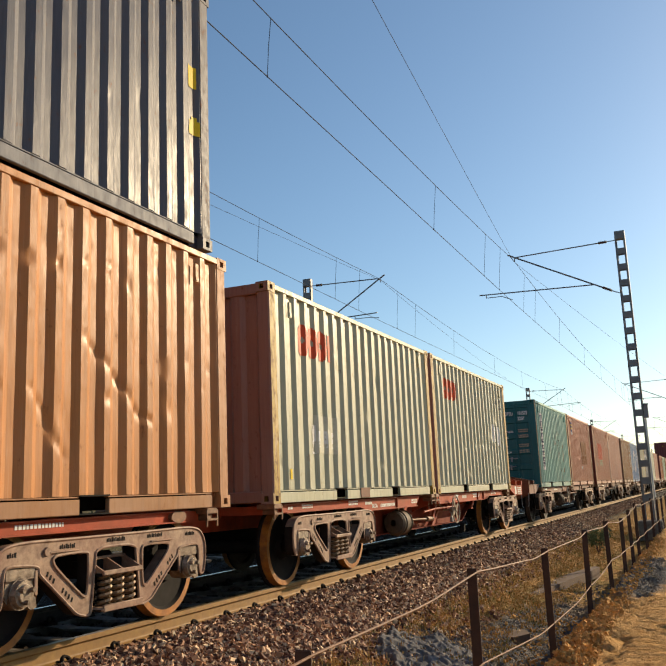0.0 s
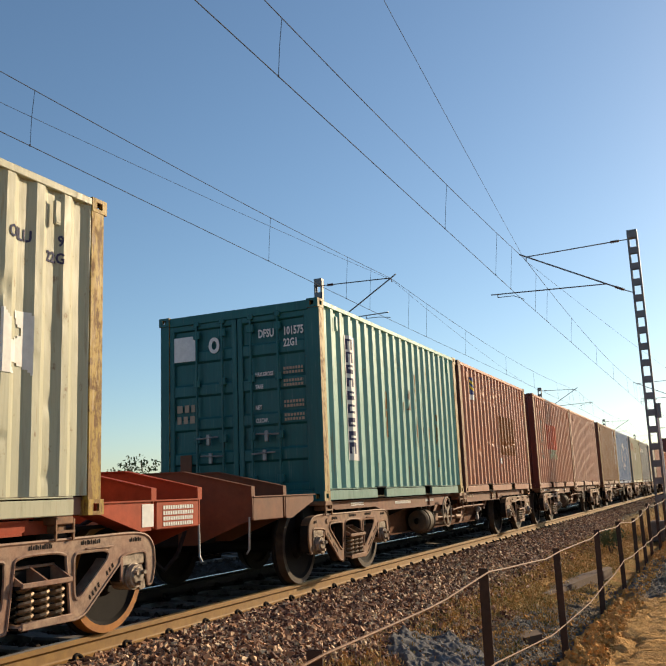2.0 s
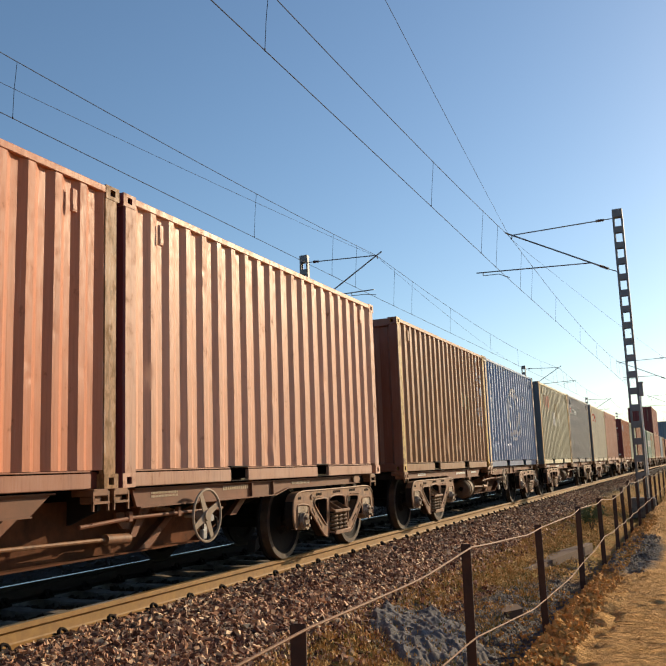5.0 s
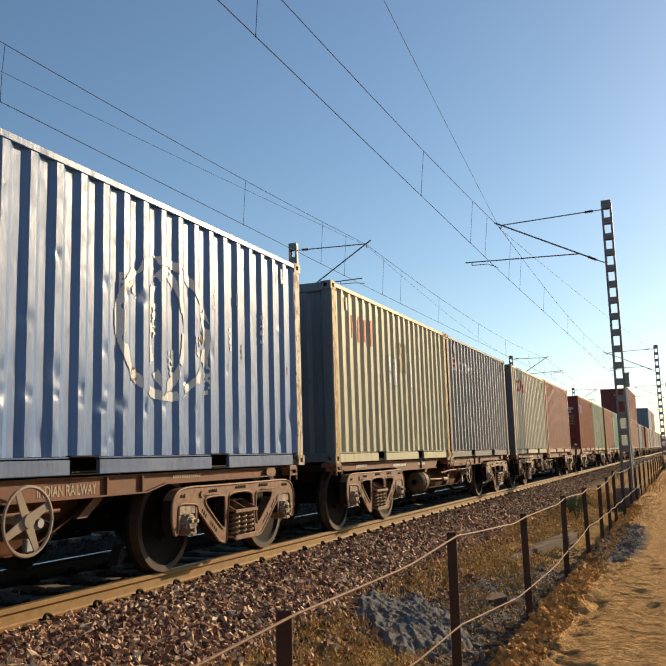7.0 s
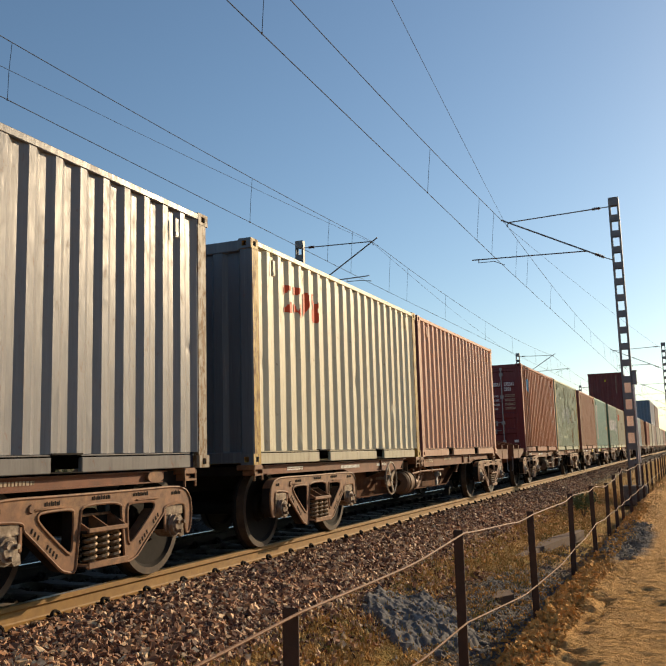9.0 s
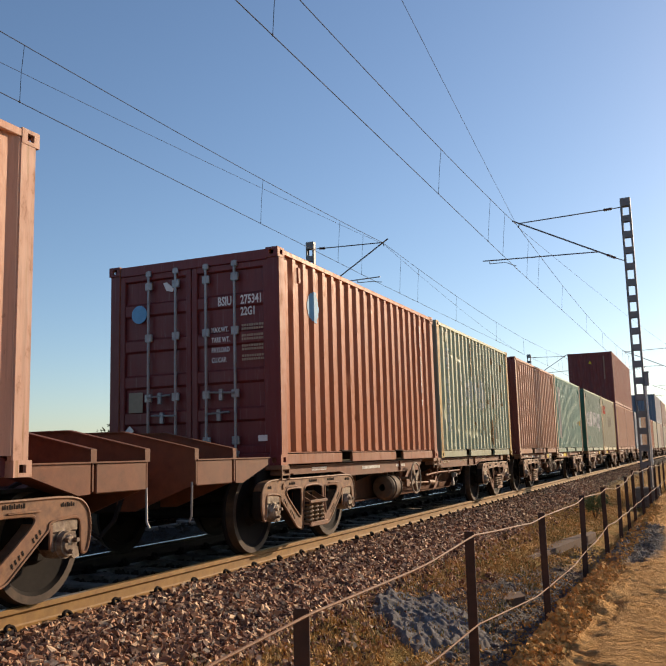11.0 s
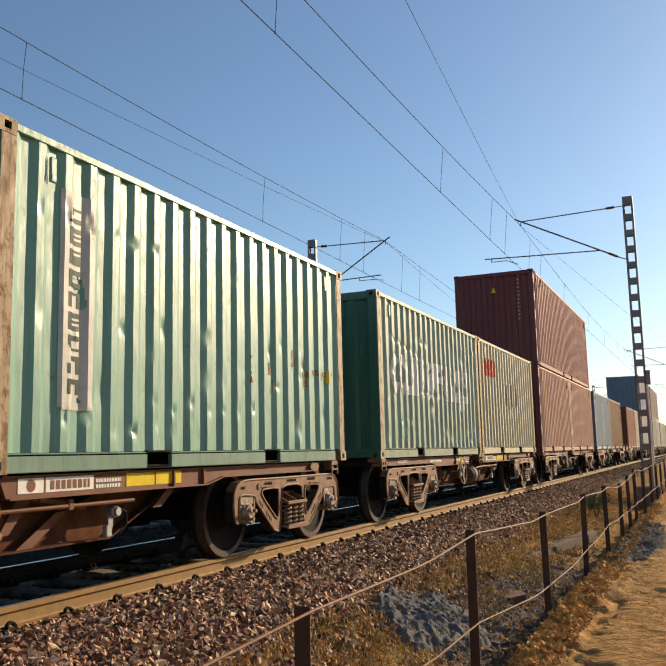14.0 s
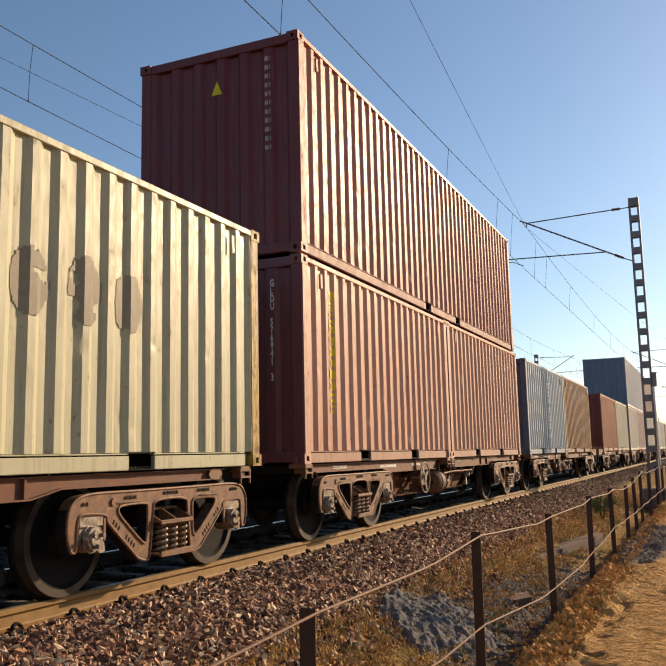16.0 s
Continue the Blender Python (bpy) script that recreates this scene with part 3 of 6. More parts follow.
def ribs(length, pitch_count, depth):
    """The trapezoid ribs of a side: (way along, depth inward)."""
    a, b = POST + 0.01, length - POST - 0.01
    p = (b - a) / pitch_count
    out = [(a, 0.0)]
    for i in range(pitch_count):
        o = a + i * p
        out += [(o + 0.13 * p, 0.0), (o + 0.375 * p, depth), (o + 0.625 * p, depth), (o + 0.87 * p, 0.0)]
    return out + [(b, 0.0)]


CREASES = {1: [((4.0, 1.42), (4.46, 1.08), (4.71, 0.84), (4.96, 0.76)), ((3.4, 0.95), (3.56, 0.8), (3.66, 0.57), (3.85, 0.42)), ((2.5, 1.3), (2.9, 0.9), (3.1, 0.7))],
           18: [((0.7, 1.9), (1.0, 1.86), (2.2, 1.72)), ((2.0, 1.1), (2.5, 1.12), (3.2, 1.05))]}


def dent_field(seed, length, height, strength):
    """Knocks on the ribs, most of them low on the side, and folded creases, over a slow bowing of the sheet."""
    rng = random.Random(seed)
    pitch = (length - 2 * POST - 0.02) / (20 if length < 7 else 40)
    spots = []
    for _ in range(int((6 + length * 2.8) * strength)):
        u = POST + 0.01 + pitch * (rng.randrange(20 if length < 7 else 40) + rng.choice([0.0, 0.12, 0.88, 0.5])) + rng.uniform(-0.02, 0.02)
        z = rng.choice([rng.uniform(0.2, 0.6), rng.uniform(0.25, 1.2), rng.uniform(0.8, 1.4), rng.uniform(0.3, height - 0.3)])
        spots.append((u, z, rng.uniform(0.025, 0.06), rng.uniform(0.025, 0.12), rng.uniform(-0.004, 0.010) * (1.5 if strength > 1.5 else 1.0)))
    lines = list(CREASES.get(seed, ())) if length < 7 else []
    if strength > 1.5 and length < 7:
        for row in range(3):
            first, z0, tilt = rng.randrange(9), rng.choice([rng.uniform(0.9, 1.4), rng.uniform(0.3, 0.8), rng.uniform(1.6, 2.1)]), rng.uniform(-0.03, 0.03)
            for q in range(rng.randrange(5, 11)):
                u = POST + 0.01 + pitch * (first + q + rng.choice([0.0, 0.1, -0.1]))
                for _ in range(rng.choice([1, 1, 2])):
                    spots.append((u + rng.uniform(-0.02, 0.02), z0 + tilt * q + rng.gauss(0, 0.04), rng.uniform(0.022, 0.04), rng.uniform(0.025, 0.055), rng.uniform(0.006, 0.016)))
    for line in lines:
        for (ua, za), (ub, zb) in zip(line, line[1:]):
            n = max(2, int(math.hypot(ub - ua, zb - za) / 0.045))
            spots += [(ua + (ub - ua) * q / n, za + (zb - za) * q / n, 0.032, 0.036, 0.006 + 0.006 * rng.random()) for q in range(n)]
    bins = {}
    for sp in spots:
        for k in range(int((sp[0] - 2.5 * sp[2]) / 0.2), int((sp[0] + 2.5 * sp[2]) / 0.2) + 1):
            bins.setdefault(k, []).append(sp)

    def at(u, z):
        d = 0.005 * noise.noise((u * 0.8 + seed, z * 0.55, seed)) + 0.0016 * strength * noise.noise((u * 4 + seed, z * 2.5, seed))
        for cu, cz, su, sz, amp in bins.get(int(u / 0.2), ()):
            e = ((u - cu) / su) ** 2 + ((z - cz) / sz) ** 2
            if e < 6:
                d += amp * math.exp(-e)
        return d
    return at


def edge(z, lo, hi):
    return max(0.0, min(1.0, (z - lo) / 0.15, (hi - z) / 0.15))


def side_mesh(length, height, seed, strength):
    n = 20 if length < 7 else 40
    cols = []
    prof = ribs(length, n, 0.036)
    for (u0, d0), (u1, d1) in zip(prof, prof[1:]):
        cols.append((u0, d0))
        if strength >= 1:
            cols += [(u0 + (u1 - u0) * q / 3, d0 + (d1 - d0) * q / 3) for q in (1, 2)]
    cols.append(prof[-1])
    lo, hi = 0.15, height - 0.06
    rows = 96 if strength >= 1 else 12
    field = dent_field(seed, length, height, strength)
    v, f = [], []
    for j in range(rows + 1):
        z = lo + (hi - lo) * j / rows
        for u, d in cols:
            v.append((W2 - 0.012 - d - field(u, z) * edge(z, lo, hi), u, z))
    w = len(cols)
    f = [(j * w + i, j * w + i + 1, (j + 1) * w + i + 1, (j + 1) * w + i) for j in range(rows) for i in range(w - 1)]
    me = bpy.data.meshes.new("side_panel")
    me.from_pydata(v, [], f)
    smoothed(me, 22)
    return me


def marking(length, height, seed, strength, test, step_z=0.04):
    """Paint laid over the ribs wherever test(u, z) holds."""
    n = 20 if length < 7 else 40
    prof = ribs(length, n, 0.036)
    field = dent_field(seed, length, height, strength)
    lo, hi = 0.15, height - 0.06
    sh = Shape()
    cols = []
    for (u0, d0), (u1, d1) in zip(prof, prof[1:]):
        k = max(1, round((u1 - u0) / min(0.03, step_z)))
        cols += [(u0 + (u1 - u0) * i / k, d0 + (d1 - d0) * i / k) for i in range(k)]
    zs = [lo + step_z * i for i in range(int((hi - lo) / step_z))]
    idx, v, f = {}, [], []

    def vert(i, z):
        u, d = cols[i]
        if (i, z) not in idx:
            idx[i, z] = len(v)
            v.append((W2 - 0.005 - d - field(u, z) * edge(z, lo, hi), u, z))
        return idx[i, z]
    for i in range(len(cols) - 1):
        um = (cols[i][0] + cols[i + 1][0]) / 2
        for z in zs:
            if test(um, z + step_z / 2):
                f.append((vert(i, z), vert(i + 1, z), vert(i + 1, z + step_z), vert(i, z + step_z)))
    sh.put(v, f)
    return sh


def end_mesh(height):
    v, cols = [], []
    n = 6
    a, b = -W2 + POST, W2 - POST
    p = (b - a) / n
    for i in range(n):
        o = a + i * p
        cols += [(o, 0.035), (o + 0.3 * p, 0.035), (o + 0.45 * p, 0.08), (o + 0.85 * p, 0.08)]
    cols.append((b, 0.035))
    lo, hi = 0.14, height - 0.08
    v = [(x, d, z) for z in (lo, hi) for x, d in cols]
    w = len(cols)
    me = bpy.data.meshes.new("end_panel")
    me.from_pydata(v, [], [(i, i + 1, w + i + 1, w + i) for i in range(w - 1)])
    return me


def door_mesh(height):
    """One leaf, hinged at x = 0, closing towards +x, outer face at -y."""
    sh = Shape()
    wd, lo, hi = W2 - POST - 0.006, 0.15, height - 0.13
    prof = [(lo, 0.0)]
    n = 5
    p = (hi - lo) / n
    for i in range(n):
        o = lo + i * p
        prof += [(o + 0.14 * p, 0.0), (o + 0.2 * p, 0.03), (o + 0.8 * p, 0.03), (o + 0.86 * p, 0.0)]
    prof.append((hi, 0.0))
    v = [(x, 0.05 + d, z) for x in (0.07, wd - 0.07) for z, d in prof]
    w = len(prof)
    sh.put(v, [(i, i + 1, w + i + 1, w + i) for i in range(w - 1)])
    sh.box(0.0, 0.075, 0.035, 0.09, lo, hi, 0.008)
    sh.box(wd - 0.075, wd, 0.035, 0.09, lo, hi, 0.008)
    sh.box(0.0, wd, 0.04, 0.09, lo - 0.01, lo + 0.08, 0.008)
    sh.box(0.0, wd, 0.04, 0.09, hi - 0.08, hi, 0.008)
    return sh.mesh("door")


def rod_mesh(height):
    sh = Shape()
    sh.tube([(0, 0.012, 0.13), (0, 0.012, height - 0.1)], 0.017, 8)
    for z in (0.3, 0.85, 1.6, height - 0.3):
        sh.box(-0.05, 0.05, 0.0, 0.04, z - 0.05, z + 0.05, 0.008)
    for z in (0.14, height - 0.14):
        sh.box(-0.04, 0.04, -0.005, 0.04, z - 0.035, z + 0.035, 0.008)
    return sh.mesh("locking_rod")


def handle_mesh():
    sh = Shape()
    sh.tube([(0, -0.005, 0), (0.1, -0.015, 0.0), (0.36, -0.015, 0.012), (0.42, -0.005, 0.012)], 0.012, 6)
    sh.box(0.2, 0.26, -0.02, 0.02, -0.09, 0.05, 0.006)
    return sh.mesh("handle")


def casting_mesh():
    """A corner casting with its oval slots sunk in."""
    sh = Shape()
    x, y, z, c = 0.162, 0.178, 0.118, 0.03
    rim = [(0, 0), (y, 0), (y, z), (0, z)]
    hole = [(0.055, 0.03), (y - 0.055, 0.03), (y - 0.055, z - 0.03), (0.055, z - 0.03)]
    sh.ring(rim, hole, 0, x - c, x)
    rim2 = [(0, 0), (x - c, 0), (x - c, z), (0, z)]
    hole2 = [(0.045, 0.03), (x - c - 0.03, 0.03), (x - c - 0.03, z - 0.03), (0.045, z - 0.03)]
    sh.ring(rim2, hole2, 1, 0, c)
    sh.box(0.0, x - c, y - c, y, 0, z)
    sh.box(0.0, x - c, c, y - c, 0, 0.02)
    sh.box(0.0, x - c, c, y - c, z - 0.02, z)
    sh.box(0.0, 0.02, c, y - c, 0.02, z - 0.02)
    return sh.mesh("corner_casting")


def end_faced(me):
    """Gives the faces that look along the train the second, shade-darkened material."""
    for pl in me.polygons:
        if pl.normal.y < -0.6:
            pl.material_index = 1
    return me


def rail_spans(length):
    """Where the bottom rail runs, between the fork pockets, and the pockets."""
    holes = [(1.80, 2.16), (3.95, 4.30)] if length < 7 else [(5.0, 5.3), (6.9, 7.2)]
    ends = [0.178] + [q for h in holes for q in h] + [length - 0.33]
    return list(zip(ends[::2], ends[1::2])), holes


def pocket_mesh():
    """Lining of a fork pocket, open to the side."""
    sh = Shape().box(W2 - 0.30, W2 - 0.006, 0, 0.36, 0.145, 0.158).box(W2 - 0.30, W2 - 0.006, 0, 0.36, 0.006, 0.014)
    sh.box(W2 - 0.42, W2 - 0.30, -0.02, 0.38, 0.006, 0.158)
    return sh.mesh("fork_pocket")


def container(colour, y0, z0, length=L20, height=H20, doors=False, seed=1, strength=1.0, label="", end_colour=None, run=None, far=False):
    """A freight container, its front end at y = 0 and its floor's underside at z = 0. Things are top-level and carried along."""
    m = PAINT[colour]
    ms, mr = BLEACHED_LIT[colour]
    # Far boxes take coats with haze put into the colour.
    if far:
        ms = mr = HAZED[colour]
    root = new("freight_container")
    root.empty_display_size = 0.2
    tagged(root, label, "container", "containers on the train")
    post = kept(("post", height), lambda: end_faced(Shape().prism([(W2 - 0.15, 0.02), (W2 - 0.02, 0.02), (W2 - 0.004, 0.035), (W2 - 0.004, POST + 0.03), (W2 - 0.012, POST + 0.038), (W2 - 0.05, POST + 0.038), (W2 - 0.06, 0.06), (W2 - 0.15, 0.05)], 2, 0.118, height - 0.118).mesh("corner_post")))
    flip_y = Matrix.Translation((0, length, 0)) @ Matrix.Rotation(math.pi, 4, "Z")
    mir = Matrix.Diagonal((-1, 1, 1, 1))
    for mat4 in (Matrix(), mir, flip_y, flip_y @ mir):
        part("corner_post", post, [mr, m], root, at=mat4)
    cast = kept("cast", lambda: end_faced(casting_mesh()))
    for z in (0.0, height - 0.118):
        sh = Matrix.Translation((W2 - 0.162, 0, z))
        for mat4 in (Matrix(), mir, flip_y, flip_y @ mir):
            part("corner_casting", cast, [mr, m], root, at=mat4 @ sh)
    runs, holes = rail_spans(length)
    for turn in (Matrix(), flip_y):
        for a, b in runs:
            part("bottom_rail", kept(("brail", round(b - a, 3)), lambda: Shape().box(W2 - 0.05, W2 - 0.008, 0, b - a, 0.005, 0.124, 0.006).box(W2 - 0.06, W2 - 0.016, 0, b - a, 0.134, 0.146, 0.003).mesh("bottom_rail")), ms if far or "cream" in colour else DUSTY[colour], root, at=turn @ pose(0, a, 0))
        # Set back and coloured dark to stand for the casting's shade on the rail.
        part("rail_end", kept("rend", lambda: Shape().box(W2 - 0.10, W2 - 0.075, 0, 0.152, 0.005, 0.141, 0.004).mesh("rail_end")), m, root, at=turn @ pose(0, length - 0.33, 0))
        for a, b in holes:
            # Pocket lining blackened to hold the shade inside.
            part("fork_pocket", kept("pocket", pocket_mesh), M_GRIME_SHADE, root, at=turn @ pose(0, a, 0))
    trail = kept(("trail", length, height), lambda: Shape().box(W2 - 0.065, W2 - 0.003, 0.178, length - 0.178, height - 0.075, height - 0.012, 0.006).mesh("top_rail"))
    side = kept(("side", length, height, seed, strength), lambda: side_mesh(length, height, seed, strength))
    back = kept(("side", length, height, 99, 0.6), lambda: side_mesh(length, height, 99, 0.6))
    for me, nm in ((trail, "top_rail"),):
        part(nm, me, ms, root)
        part(nm, me, ms, root, at=flip_y)
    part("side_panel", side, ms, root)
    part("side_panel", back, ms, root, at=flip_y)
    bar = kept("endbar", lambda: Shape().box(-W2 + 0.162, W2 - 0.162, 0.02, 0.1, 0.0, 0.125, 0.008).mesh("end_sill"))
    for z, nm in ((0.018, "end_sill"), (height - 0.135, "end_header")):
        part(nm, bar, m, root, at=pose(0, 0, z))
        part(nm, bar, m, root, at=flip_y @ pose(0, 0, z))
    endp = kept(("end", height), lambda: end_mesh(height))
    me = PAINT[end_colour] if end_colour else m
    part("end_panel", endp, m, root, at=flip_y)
    if doors:
        leaf = kept(("door", height), lambda: door_mesh(height))
        rod = kept(("rod", height), lambda: rod_mesh(height))
        grip = kept("grip", handle_mesh)
        for s in (1, -1):
            hinge = Matrix.Translation((-s * (W2 - POST), 0, 0)) @ Matrix.Diagonal((s, 1, 1, 1))
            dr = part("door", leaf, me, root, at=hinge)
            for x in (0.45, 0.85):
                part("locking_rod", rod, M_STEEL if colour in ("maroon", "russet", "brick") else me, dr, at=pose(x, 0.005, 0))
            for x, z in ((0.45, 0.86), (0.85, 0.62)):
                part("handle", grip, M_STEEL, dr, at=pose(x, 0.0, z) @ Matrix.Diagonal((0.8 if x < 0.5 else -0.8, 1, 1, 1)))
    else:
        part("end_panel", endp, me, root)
    roof = kept(("roof", length, height), lambda: Shape().box(-W2 + 0.06, W2 - 0.06, 0.1, length - 0.1, height - 0.03, height - 0.016).mesh("roof"))
    floor = kept(("floor", length), lambda: Shape().box(-W2 + 0.30, W2 - 0.44, 0.1, length - 0.1, 0.03, 0.14).mesh("floor"))
    part("roof", roof, m, root)
    part("floor", floor, M_GRIME_SHADE, root)
    if not far:
        vent = kept("vent", lambda: Shape().box(W2 - 0.018, W2 + 0.012, 0, 0.07, 0, 0.2, 0.01).box(W2 - 0.01, W2 + 0.016, 0.012, 0.058, 0.02, 0.06).mesh("vent"))
        for y in (0.52, length - 0.62):
            part("vent", vent, ms, root, at=pose(0, y, height - 0.36))
    run.append((root, y0, z0))
    return root


# ---- wagons ----
BOGIE = 1.75
R_WHEEL, AXLE = 0.45, 1.05


def rounded(loop, times=2):
    """Cuts the corners of a closed outline."""
    for _ in range(times):
        out = []
        for (a, b), (c, d) in zip(loop, loop[1:] + loop[:1]):
            out += [(a * 0.78 + c * 0.22, b * 0.78 + d * 0.22), (a * 0.22 + c * 0.78, b * 0.22 + d * 0.78)]
        loop = out
    return loop


def side_frame_mesh():
    """Cast side frame of a three-piece bogie: rounded noses over the axle boxes, two three-cornered windows, the opening for bolster and springs, raised rims."""
    x0, x1 = 1.09, 1.20
    half = [(0.25, 0.705), (0.262, 0.6), (0.30, 0.30), (0.31, 0.215), (0.36, 0.205), (0.47, 0.235), (0.53, 0.285), (0.83, 0.53), (0.875, 0.565), (0.88, 0.625), (1.17, 0.645), (1.22, 0.61), (1.225, 0.36), (1.295, 0.365), (1.335, 0.52), (1.32, 0.675), (1.235, 0.765), (1.06, 0.795), (0.5, 0.79)]
    outer = rounded(half + [(-u, w) for u, w in reversed(half)])
    win = [(0.335, 0.655), (0.365, 0.688), (0.70, 0.685), (0.74, 0.655), (0.715, 0.60), (0.43, 0.375), (0.375, 0.345), (0.345, 0.385)]
    loops = [outer, rounded(win), rounded([(-u, w) for u, w in win])]
    bm = bmesh.new()
    for loop in loops:
        vs = [bm.verts.new((x0, u, w)) for u, w in loop]
        for a, b in zip(vs, vs[1:] + vs[:1]):
            bm.edges.new((a, b))
    bmesh.ops.triangle_fill(bm, use_beauty=True, use_dissolve=False, edges=bm.edges[:])
    out = bmesh.ops.extrude_face_region(bm, geom=bm.faces[:])
    for v in out["geom"]:
        if isinstance(v, bmesh.types.BMVert):
            v.co.x = x1
    plate = bpy.data.meshes.new("plate")
    bm.to_mesh(plate)
    bm.free()
    sh = Shape()
    sh.put([tuple(v.co) for v in plate.vertices], [tuple(p.vertices) for p in plate.polygons])
    bpy.data.meshes.remove(plate)
    for loop, r in zip(loops, (0.012, 0.014, 0.014)):
        sh.tube([(x1, u, w) for u, w in loop], r, 6, True)
    # spring seat, jaw liners, cast lettering pads
    sh.box(0.98, 1.27, -0.26, 0.28, 0.222, 0.25, 0.01)
    sh.box(1.255, 1.275, -0.24, 0.26, 0.215, 0.27, 0.006)
    sh.box(1.0, 1.07, -0.32, 0.32, 0.20, 0.26, 0.01)
    for s in (-1, 1):
        sh.box(1.10, 1.205, s * 0.90 - 0.02, s * 0.90 + 0.02, 0.42, 0.60, 0.008)
        sh.box(x1, x1 + 0.018, s * 0.62 - 0.16, s * 0.62 + 0.16, 0.70, 0.712, 0.003)
    sh.disc(x1, x1 + 0.014, -0.80, 0.715, 0.035, 16, 0.03)
    me = sh.mesh("side_frame")
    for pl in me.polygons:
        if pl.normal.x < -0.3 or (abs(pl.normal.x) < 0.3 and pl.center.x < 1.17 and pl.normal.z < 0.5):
            pl.material_index = 1       # inner faces coloured black, standing for shade
    return smoothed(me, 38)


def cast_mark_mesh():
    """Raised foundry lettering of a side frame: rows of short strokes along the chord and down the arms."""
    sh = Shape()
    for y, w, n in ((-0.66, 0.725, 8), (-0.12, 0.738, 11), (0.42, 0.738, 10), (1.0, 0.722, 7), (-1.18, 0.70, 4)):
        for q in range(n):
            sh.box(1.2005, 1.204, y + 0.022 * q, y + 0.022 * q + (0.007 if q % 3 else 0.014), w, w + (0.034 if q % 2 else 0.026))
    for s in (-1, 1):
        for q in range(9):
            u, w = 0.80 - 0.033 * q, 0.56 - 0.0262 * q
            if q not in (3, 4):
                sh.prism([(s * u, w - 0.016), (s * (u - 0.012), w - 0.022), (s * (u - 0.026), w + 0.010), (s * (u - 0.014), w + 0.016)], 0, 1.2005, 1.204)
    return sh.mesh("cast_mark")


def spring_mesh():
    sh = Shape()
    turns, n = 5, 40
    sh.tube([(0.052 * math.cos(k * 2 * math.pi * turns / n), 0.052 * math.sin(k * 2 * math.pi * turns / n), 0.24 * k / n) for k in range(n + 1)], 0.0155, 6)
    return smoothed(sh.mesh("spring"))


def wheelset_mesh():
    """Axle with two wheels, centred on the axle; rims in a second material."""
    sh = Shape()
    sh.disc(-1.16, 1.16, 0, 0, 0.075, 16)
    for s in (-1, 1):
        n = 36
        prof = [(0.815, 0.478), (0.845, 0.478), (0.855, R_WHEEL + 0.004), (0.945, R_WHEEL - 0.004), (0.945, 0.388), (0.915, 0.36), (0.905, 0.16), (0.955, 0.13), (0.955, 0.07), (0.80, 0.07), (0.80, 0.13), (0.86, 0.17), (0.86, 0.35), (0.815, 0.38)]
        v = [(s * a, r * math.cos(k * 2 * math.pi / n), r * math.sin(k * 2 * math.pi / n)) for k in range(n) for a, r in prof]
        w = len(prof)
        for i in range(w):
            sh.slot = 1 if i in (2, 3) else 0
            f = [(k * w + i, k * w + (i + 1) % w, ((k + 1) % n) * w + (i + 1) % w, ((k + 1) % n) * w + i) for k in range(n)]
            sh.put(v, f) if i == 0 else (sh.f.extend(tuple(q + o for q in g) for g in f), sh.mi.extend([sh.slot] * n))
            if i == 0:
                o = len(sh.v) - len(v)
        sh.slot = 0
    return smoothed(sh.mesh("wheelset"), 35)


def bearing_mesh():
    """Axle-box adapter and bolted end cap."""
    sh = Shape()
    sh.box(1.06, 1.20, -0.15, 0.15, 0.50, 0.60, 0.015)
    sh.prism([(-0.13, 0.50), (-0.15, 0.40), (-0.11, 0.36), (-0.10, 0.47), (0.10, 0.47), (0.11, 0.36), (0.15, 0.40), (0.13, 0.50)], 0, 1.07, 1.19)
    sh.disc(1.05, 1.205, 0, 0.42, 0.11, 20)
    sh.disc(1.205, 1.24, 0, 0.42, 0.10, 20, 0.09)
    sh.disc(1.24, 1.255, 0, 0.42, 0.07, 16, 0.06)
    for k in range(3):
        a = 0.5 + k * 2.094
        sh.disc(1.24, 1.285, 0.055 * math.cos(a), 0.42 + 0.055 * math.sin(a), 0.019, 6)
    sh.prism([(0.09, 0.42), (0.15, 0.38), (0.16, 0.31), (0.10, 0.30), (0.06, 0.34)], 0, 1.10, 1.20)
    return sh.mesh("axle_bearing")


def bolster_mesh():
    """Two-holed end of the bolster, sloping out over the springs; its pockets are coloured dark for shade."""
    sh = Shape()
    side = [(1.03, 0.618), (1.10, 0.618), (1.27, 0.525), (1.27, 0.51), (1.03, 0.51)]
    for y in (-0.245, -0.008, 0.229):
        sh.prism(side, 1, y, y + 0.016)
    sh.box(1.258, 1.28, -0.25, 0.25, 0.49, 0.528, 0.006)
    sh.box(1.08, 1.105, -0.25, 0.25, 0.605, 0.628, 0.006)
    sh.slot = 1
    sh.box(0.95, 1.257, -0.244, 0.244, 0.485, 0.508)
    sh.box(0.95, 1.078, -0.244, 0.244, 0.508, 0.60)
    return sh.mesh("bolster_end")


